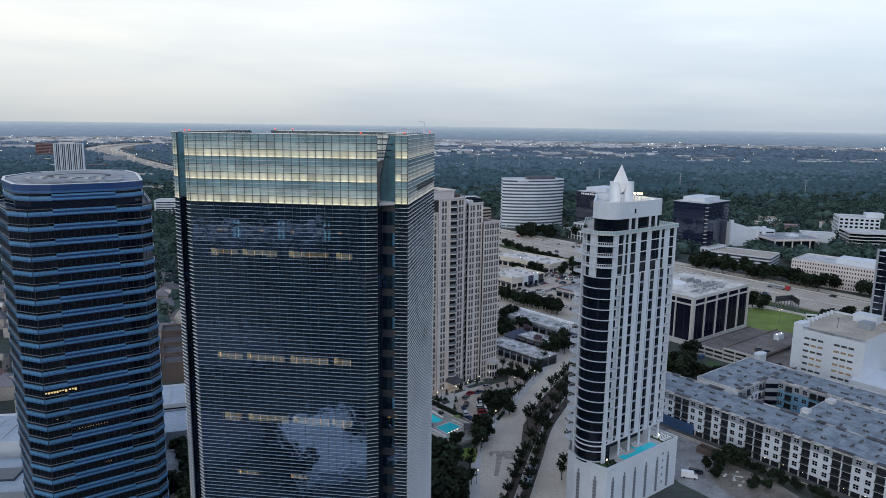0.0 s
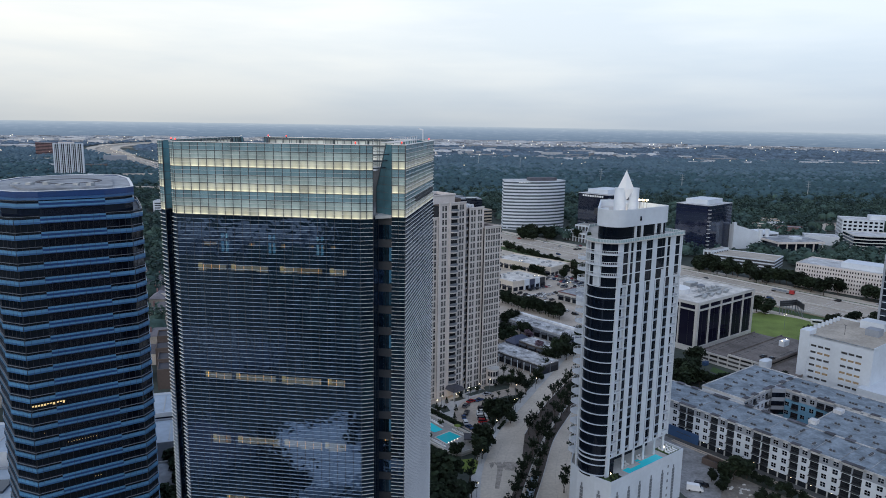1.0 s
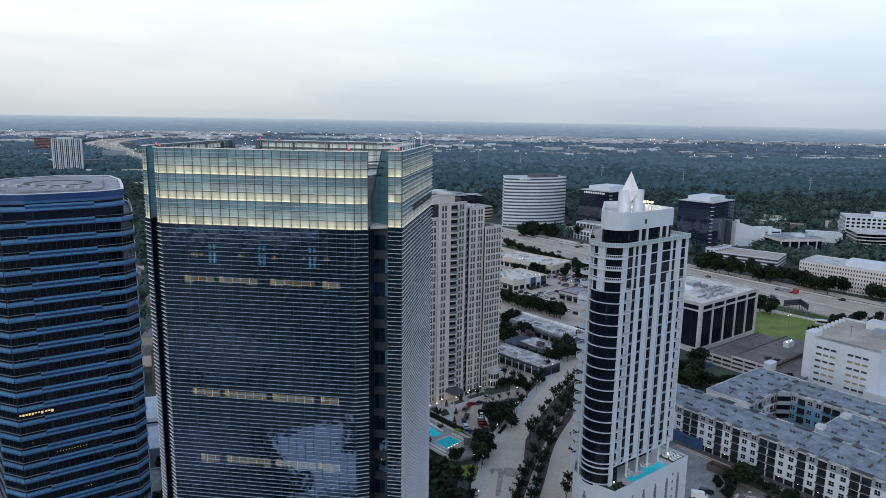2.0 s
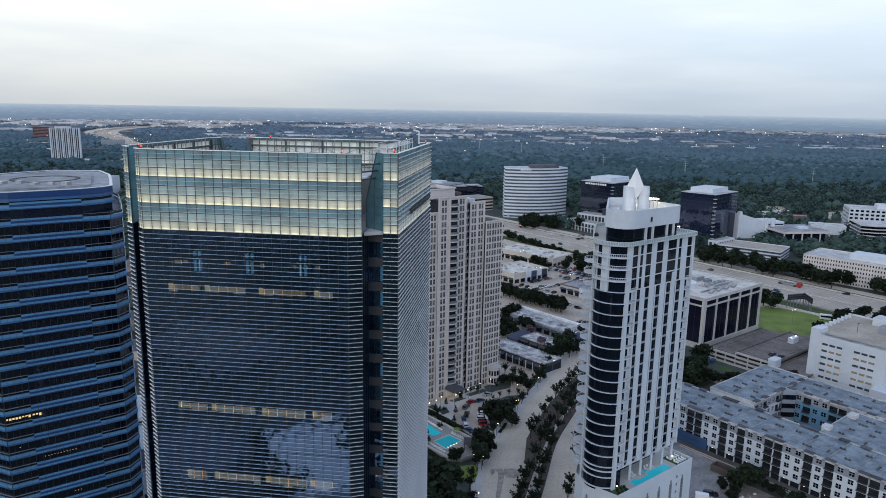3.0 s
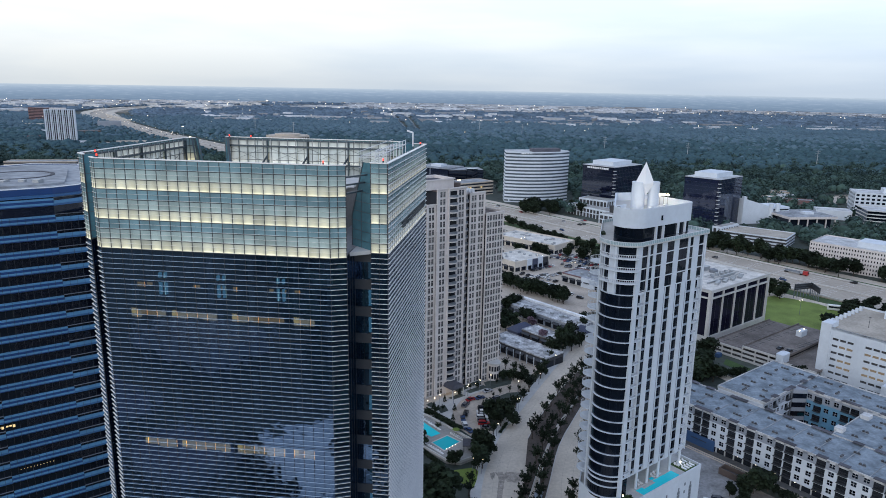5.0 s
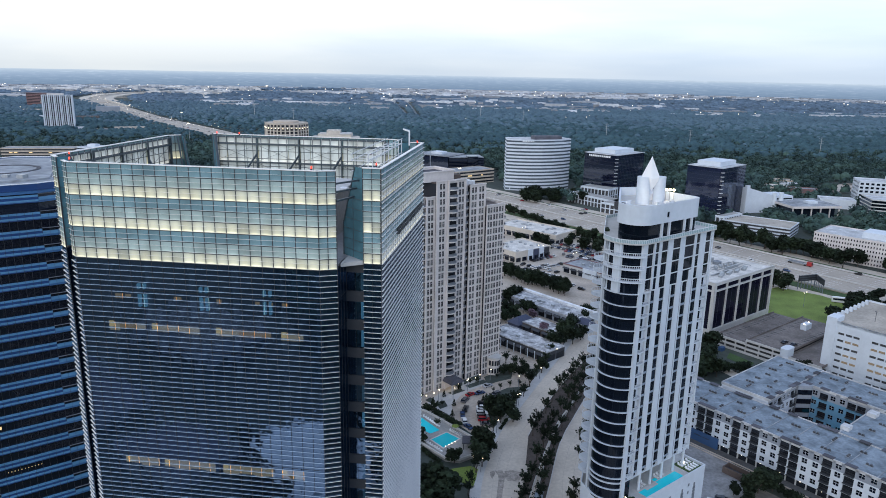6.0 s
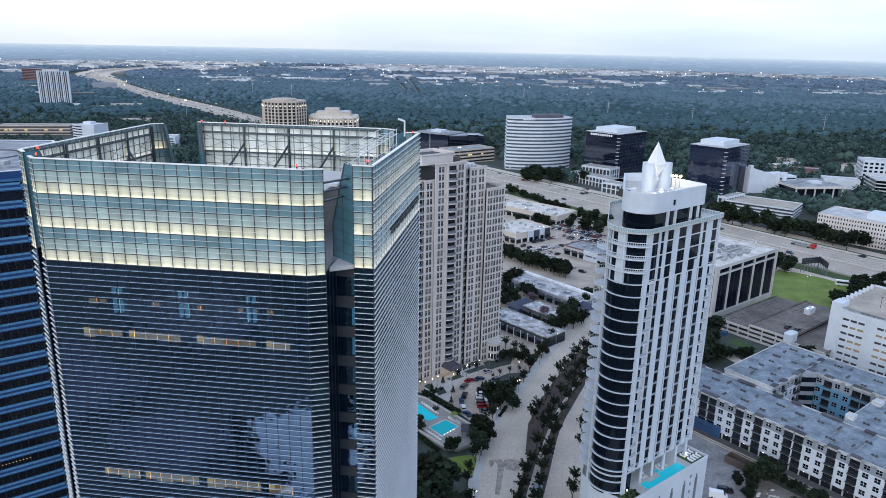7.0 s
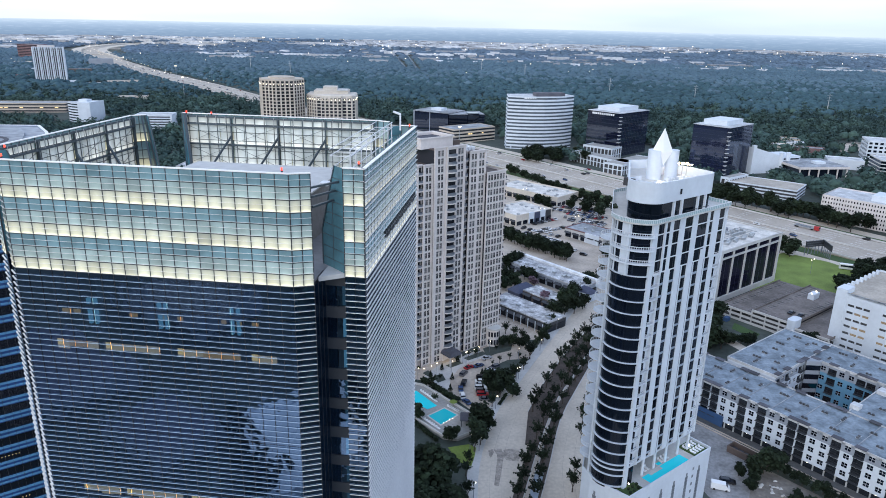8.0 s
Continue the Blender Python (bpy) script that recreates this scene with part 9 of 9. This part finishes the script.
# forecourt drive
for x, y, a in ((3.0, 303.5, 65), (3.2, 296.0, 80), (2.0, 291.2, 95), (2.7, 286.0, 100), (9.2, 310.8, 35), (12.8, 318, 35), (15.6, 309.8, 215)):
    park(x, y, a, 0.05, group="cars on the forecourt")
park(5.3, 309.0, 40, 0.05, 4, "cars on the forecourt")
for k, (x, y) in enumerate(((14.1, 306.2), (12.6, 303.8), (10.5, 300.7), (9.9, 297.6), (9.8, 295.0), (9.8, 292.4), (10.5, 287.4), (11.2, 284.2), (10.2, 289.9))):
    park(x, y, 8 - k, 0.05, (8, 1, 7, 0, 2, 6, 10, 3, 9)[k], "cars on the forecourt")
park(4.3, 281.6, 125, 0.05, 5, "cars on the forecourt")
# shop car park, in rows across the grid
for off in (-24, -18.5, -8, -2.5, 8, 13.5, 24):
    for k in range(-6, 18):
        x, y = 64 + 0.848 * k * 2.75 + 0.53 * off, 560 - 0.53 * k * 2.75 + 0.848 * off
        if x > 107 or x < 30 or (x < 78 and y < 566 and y > 512) or y < 528 or crng.random() < 0.2:
            continue
        park(x, y, 58 + crng.choice((0, 180)) + crng.uniform(-3, 3), 0.06, crng.choice((0, 0, 0, 1, 1, 2, 2, 2, 3, 3, 0, 2, 4, 5)), "cars by the shops", lot)
for off in (0, 5.5, 15):
    for k in range(15):
        x, y = 34 + 0.78 * k * 2.8 + 0.62 * off, 505 - 0.62 * k * 2.8 + 0.78 * off
        if crng.random() < 0.35 or x > 66:
            continue
        park(x, y, 52 + crng.choice((0, 180)) + crng.uniform(-4, 4), 0.06, crng.choice((0, 0, 1, 1, 2, 2, 3, 3, 0, 4)), "cars by the shops", lot)
for p, a in (((72, 470), 60), ((76, 462), -30), ((92, 462), 60), ((40, 640), 0), ((50, 596), -30), ((58, 590), -30), ((66, 584), -30), ((74, 579), -30), ((82, 576), -30)):
    park(*p, a, 0.06, None, "cars by the shops", lot)
for a_, b_, n_ in (((80, 581), (103, 573), 9), ((78, 565), (101, 559), 9), ((76, 549), (98, 543), 8), ((46, 523), (68, 543), 9), ((48, 505), (70, 527), 8), ((57, 508), (74, 524), 6)):
    for k in range(n_):
        if crng.random() < 0.2:
            continue
        t_ = (k + crng.uniform(-0.1, 0.1)) / (n_ - 1)
        dx, dy = b_[0] - a_[0], b_[1] - a_[1]
        park(a_[0] + dx * t_, a_[1] + dy * t_, math.degrees(math.atan2(dy, dx)) + 90 + crng.uniform(-5, 5), 0.06, crng.choice((0, 0, 0, 1, 2, 2, 2, 3, 4)), "cars by the shops", lot)
# freeway and frontage traffic
for k in range(105):
    i_ = crng.randrange(8, 66)
    d = crng.choice((-24.5, -19.5, -14.5, -9.5, -4, 4, 9.5, 14.5, 19.5, 24.5))
    ln = side(FW[i_:i_ + 2], d)
    q_ = crng.random()
    x, y = ln[0][0] + (ln[1][0] - ln[0][0]) * q_, ln[0][1] + (ln[1][1] - ln[0][1]) * q_
    park(x, y, math.degrees(math.atan2(ln[1][1] - ln[0][1], ln[1][0] - ln[0][0])) + (180 if d < 0 else 0), 0.92, None, "cars on the freeway", flow)
for k in range(16):
    i_ = crng.randrange(10, 40)
    d = crng.choice((-50, -45, 40, 44))
    ln = side(FW[i_:i_ + 2], d)
    park(*ln[0], math.degrees(math.atan2(ln[1][1] - ln[0][1], ln[1][0] - ln[0][0])), 0.1, None, "cars on the freeway", flow)
# garage decks and yards
for p, a, z in (((158, 362), 40, 7.2), ((161, 359), 40, 7.2), ((176, 377), -50, 5.5), ((186, 380), 40, 5.5)):
    park(*p, a, z, 1)
for p, a in (((86, 239.3), -12),):
    park(*p, a, 0.05, 7 if a else 6)

# ---- vans, truck, coach, bus shelter ----
def van(x, y, deg):
    ob = thing("van", x, y, 0.05, deg, "white delivery van parked on the drive", "van")
    part("body", MB().add([(-2.8, -1, 0.4), (2.8, -1, 0.4), (2.8, -1, 1.1), (2.0, -1, 1.5), (1.4, -1, 2.4), (-2.8, -1, 2.5), (-2.8, 1, 0.4), (2.8, 1, 0.4), (2.8, 1, 1.1), (2.0, 1, 1.5), (1.4, 1, 2.4), (-2.8, 1, 2.5)],
                          [(0, 1, 2, 3, 4, 5), (11, 10, 9, 8, 7, 6)] + [(i, 6 + i, 6 + (i + 1) % 6, (i + 1) % 6) for i in range(6)]), PAINT[0], ob)
    part("windscreen", MB().box(1.5, 1.95, -0.9, 0.9, 1.6, 2.2), M["glass_black"], ob)
    for x_ in (-1.8, 1.8):
        for y_ in (-0.9, 0.9):
            part("wheel", MB().beam((x_, y_ - 0.12, 0.35), (x_, y_ + 0.12, 0.35), 0.62), M["tyre"], ob)


van(82.6, 236.0, -15)
coach = thing("coach", 232, 450, 0.1, -20, "white touring coach with dark windows", "bus")
part("body", MB().prism(rounded(-6, 6, -1.25, 1.25, 0.3, 3), 0.4, 3.4), PAINT[0], coach)
for sy in (-1.28, 1.22):
    part("window_strip", MB().box(-5.4, 5.6, sy, sy + 0.06, 1.7, 2.8), M["glass_black"], coach)
for x_ in (-4, 4):
    part("wheel", MB().beam((x_, -1.2, 0.5), (x_, 1.2, 0.5), 0.9), M["tyre"], coach)
truck = thing("truck", *grid(-252, 532), 0.92, -50, "red lorry with a long flat trailer on the freeway", "truck")
part("cab", MB().box(5, 8.4, -1.25, 1.25, 0.6, 3.4), M["red_paint"], truck)
part("windscreen", MB().box(8.3, 8.46, -1.1, 1.1, 1.9, 3.0), M["glass_black"], truck)
part("trailer", MB().box(-9, 4.4, -1.25, 1.25, 1.1, 1.5), M["steel"], truck)
part("load", MB().box(-8, 2, -1.0, 1.0, 1.5, 2.2), M["grey_steel"], truck)
for x_ in (-8, -6.8, 3.4, 7):
    part("wheel", MB().beam((x_, -1.2, 0.5), (x_, 1.2, 0.5), 0.95), M["tyre"], truck)
sh = thing("bus_shelter", 25.2, 229.5, 0.1, 76, "long bus shelter with a pale blue glass roof", "bus shelter")
part("roof", MB().box(-9, 8, -1.3, 1.3, 2.9, 3.05), M["roof_blue"], sh, "pale blue glass roof")
for x_ in (-7, -2, 3, 7):
    part("post", MB().beam((x_, 0.7, 0), (x_, 0.7, 2.9), 0.15), M["steel"], sh)
part("bench", MB().box(-5, 4, 0.2, 0.7, 0.4, 0.5), M["steel"], sh)
bx_ = thing("container", 130.5, 367.7, 0.03, 40, "blue steel waste container behind the garage", "container")
part("body", MB().box(-1.6, 1.6, -1.0, 1.0, 0.1, 2.0).box(-1.5, 1.5, -0.9, 0.9, 0, 0.1), M["blue_wall"], bx_)
for k in range(6):
    part("rib", MB().box(-1.5 + k * 0.58, -1.42 + k * 0.58, -1.06, -1.0, 0.15, 1.95), M["blue_wall"], bx_)
# steel frame structure on the lawn's edge
fr_ = thing("sign_frame", 216.5, 475.1, 0, 20.6, "dark blue-grey steel frame of an angled billboard", "billboard")
part("panel", MB().box(0, 14.2, -0.3, 0.3, 5.6, 9.4), M["dark_frame"], fr_, "dark billboard panel")
part("panel", MB().prism([(13.9, 0.3), (14.5, 0.3), (8.6, -11.9), (8.0, -11.7)], 5.6, 9.4), M["dark_frame"], fr_, "dark billboard panel")
for k in range(6):
    part("post", MB().beam((0.4 + k * 2.7, 0.6, 0), (0.4 + k * 2.7, 0.6, 9.6), 0.35), M["grey_steel"], fr_)
    part("post", MB().beam((14.0 - k * 1.1, 0.2 - k * 2.3, 0), (14.0 - k * 1.1, 0.2 - k * 2.3, 9.6), 0.3), M["grey_steel"], fr_)
for z in (6.6, 8.2):
    part("rail", MB().beam((0, -0.45, z), (14.2, -0.45, z), 0.12), M["grey_steel"], fr_)

# ---- street lamps and tall masts ----
def lamp_post(name, h, arm, label, heads=1):
    ob = thing(name, 0, 0, 0, 0, label, "street lamp", "street lamps")
    part("pole", MB().cyl(0, 0, 0.12, 0, h, 8, 0.07), M["grey_steel"], ob)
    for k in range(heads):
        s = 1 if k == 0 else -1
        part("arm", MB().beam((0, 0, h - 0.1), (s * arm, 0, h), 0.08), M["grey_steel"], ob)
        part("lamp_head", MB().cyl(s * arm, 0, 0.19, h - 0.12, h + 0.16, 8, 0.12), M["lamp_warm"], ob, "glowing warm lamp head")
    return ob


lp = lamp_post("street_lamp", 5.2, 0.5, "dark street lamp with a glowing warm head")
tl = lamp_post("street_lamp", 9, 1.6, "tall street lamp with two glowing heads", 2)
ln = side(BLVD, 0.0)
for k in range(9, len(ln), 3):
    copy_thing(lp, pose(ln[k][0], ln[k][1], 0.15, 0, 0, 30))
ln = side(BLVD, 42.8)
for k in range(9, len(ln), 3):
    copy_thing(lp, pose(ln[k][0], ln[k][1], 0.15, 0, 0, 200))
for x, y in ((4, 313), (9, 318), (14, 324), (-8, 302), (-15, 297), (26, 318), (24, 300), (5.5, 252)):
    copy_thing(lp, pose(x, y, 0.1, 0, 0, 60))
lp.matrix_basis = pose(-2, 305, 0.1)
tl.matrix_basis = pose(58, 540, 0.1)
for x, y in ((80, 520), (50, 600), (92, 566), (112, 384), (204, 440)):
    copy_thing(tl, pose(x, y, 0.1, 0, 0, 40))


def mast(x, y, h, label):
    ob = thing("light_mast", x, y, 0, 0, label, "light mast", "freeway light masts")
    part("pole", MB().cyl(0, 0, 0.45, 0, h, 8, 0.18), M["steel"], ob)
    part("ring", MB().cyl(0, 0, 1.2, h - 0.6, h - 0.2, 10), M["grey_steel"], ob)
    for k in range(4):
        a = k * math.pi / 2 + 0.4
        part("lamp_head", MB().box(1.3 * math.cos(a) - 0.4, 1.3 * math.cos(a) + 0.4, 1.3 * math.sin(a) - 0.4, 1.3 * math.sin(a) + 0.4, h - 1.0, h - 0.5), M["lamp_warm"], ob)
    return ob


for s, n_, h in ((-560, 464, 40), (-330, 500, 38), (-150, 498, 40), (-900, 500, 40), (-1250, 430, 38), (-1500, 500, 40), (-700, 430, 40)):
    mast(*grid(s, n_), h, "tall freeway light mast with glowing lamps")
# pylons in the woods
for x, y, h in ((606, 1255, 34), (290, 1500, 34), (430, 1400, 32), (150, 1900, 36), (-420, 1750, 38), (-560, 1900, 40), (40, 2000, 36)):
    ob = thing("pylon", x, y, 0, 0, "slim grey power pylon above the woods", "pylon", "power pylons")
    part("pole", MB().cyl(0, 0, 0.8, 0, h, 6, 0.4), M["steel"], ob)
    for k in range(3):
        part("crossarm", MB().beam((-4, 0, h - 2 - k * 4), (4, 0, h - 2 - k * 4), 0.4), M["steel"], ob)

# brick bin store and low tracks beside the alley
bins = thing("bin_store", 96.5, 254.0, 0.05, -50, "open brown brick bin store", "bin store")
part("wall", MB().ring([(-5, -2), (5, -2), (5, 2), (-5, 2)], [(-4.7, -1.7), (4.7, -1.7), (4.7, 1.7), (-4.7, 1.7)], 0, 2.4), M["brown_wall"], bins, "brown brick wall")
for k in range(4):
    part("bin", MB().box(-4.2 + k * 2.2, -2.5 + k * 2.2, -1.2, 0.8, 0.05, 1.3), M["dark_frame"], bins)
for d in (0, 1.5):
    strip("kerb", [(86 + d * 0.7, 275 + d * 0.6), (99 + d * 0.7, 260 + d * 0.6), (124 + d * 0.7, 230 + d * 0.6)], 0, 0.35, 0.0, 0.3, M["tan_wall"], "low brown kerb wall along the alley", "kerb")

# ---- building-site clutter ----
brng = random.Random(41)
for k in range(26):
    x, y = brng.uniform(92, 101), brng.uniform(229, 242)
    w, d, h = brng.uniform(0.4, 1.6), brng.uniform(0.4, 1.2), brng.uniform(0.2, 0.7)
    mb = MB().add([(x + dx * w, y + dy * d, z * h + 0.09) for dx, dy, z in ((0, 0, 0), (1, 0.1, 0), (0.9, 1, 0), (0.1, 0.9, 0), (0.2, 0.2, 1), (0.8, 0.3, 0.8), (0.7, 0.8, 0.9), (0.2, 0.7, 0.7))],
                  [(3, 2, 1, 0), (4, 5, 6, 7), (0, 1, 5, 4), (1, 2, 6, 5), (2, 3, 7, 6), (3, 0, 4, 7)])
    ob = new("rubble", mb.mesh("rubble", M["pale_concrete"] if k % 4 else M["dirt"]))
    tagged(ob, "heap of broken pale building rubble", "rubble", "rubble on the site")
# unseen blocks behind the viewpoint, added for the tower glass to reflect
low_block("warehouse", -74, -10, 48, 50, 40, 4, M["membrane"], M["white_wall"], "unseen hall with a pale flat roof to be reflected", "building")
deck_back = low_block("parking_deck", -175, -100, 20, 60, 36, 9, M["asphalt"], M["grey_wall"], "unseen parking deck with pale bay lines to be reflected", "car park")
lines = MB()
for k in range(34):
    for y0 in (-15, -5, 5):
        lines.box(-28 + k * 1.7, -27.8 + k * 1.7, y0, y0 + 5, 9.05, 9.07)
part("bay_line", lines, M["sign_white"], deck_back, kind="stuff")
# unseen trees added to mottle the pale roof's reflection
srng = random.Random(77)
for k in range(26):
    a_ = radians(48)
    u_, v_ = srng.uniform(-24, 24), srng.choice((-19, -12, 17, 21)) + srng.uniform(-3, 3)
    plant("mid", -74 + u_ * math.cos(a_) - v_ * math.sin(a_), -10 + u_ * math.sin(a_) + v_ * math.cos(a_), 0.9, 0, "trees round the hall")
low_block("warehouse", -190, -28, 25, 62, 40, 5, M["slate_blue"], M["grey_wall"], "unseen broad slate-blue roof to be reflected", "building")
low_block("warehouse", -122, -2, 25, 34, 26, 5, M["slate_blue"], M["grey_wall"], "unseen small slate-blue roof to be reflected", "building")
low_block("warehouse", -330, -420, -20, 150, 90, 14, M["roof_grey"], M["grey_wall"], "unseen broad grey roof to be reflected", "building")
low_block("warehouse", 60, -240, 20, 80, 60, 12, M["roof_grey"], M["grey_wall"], "unseen long grey roof to be reflected", "building")
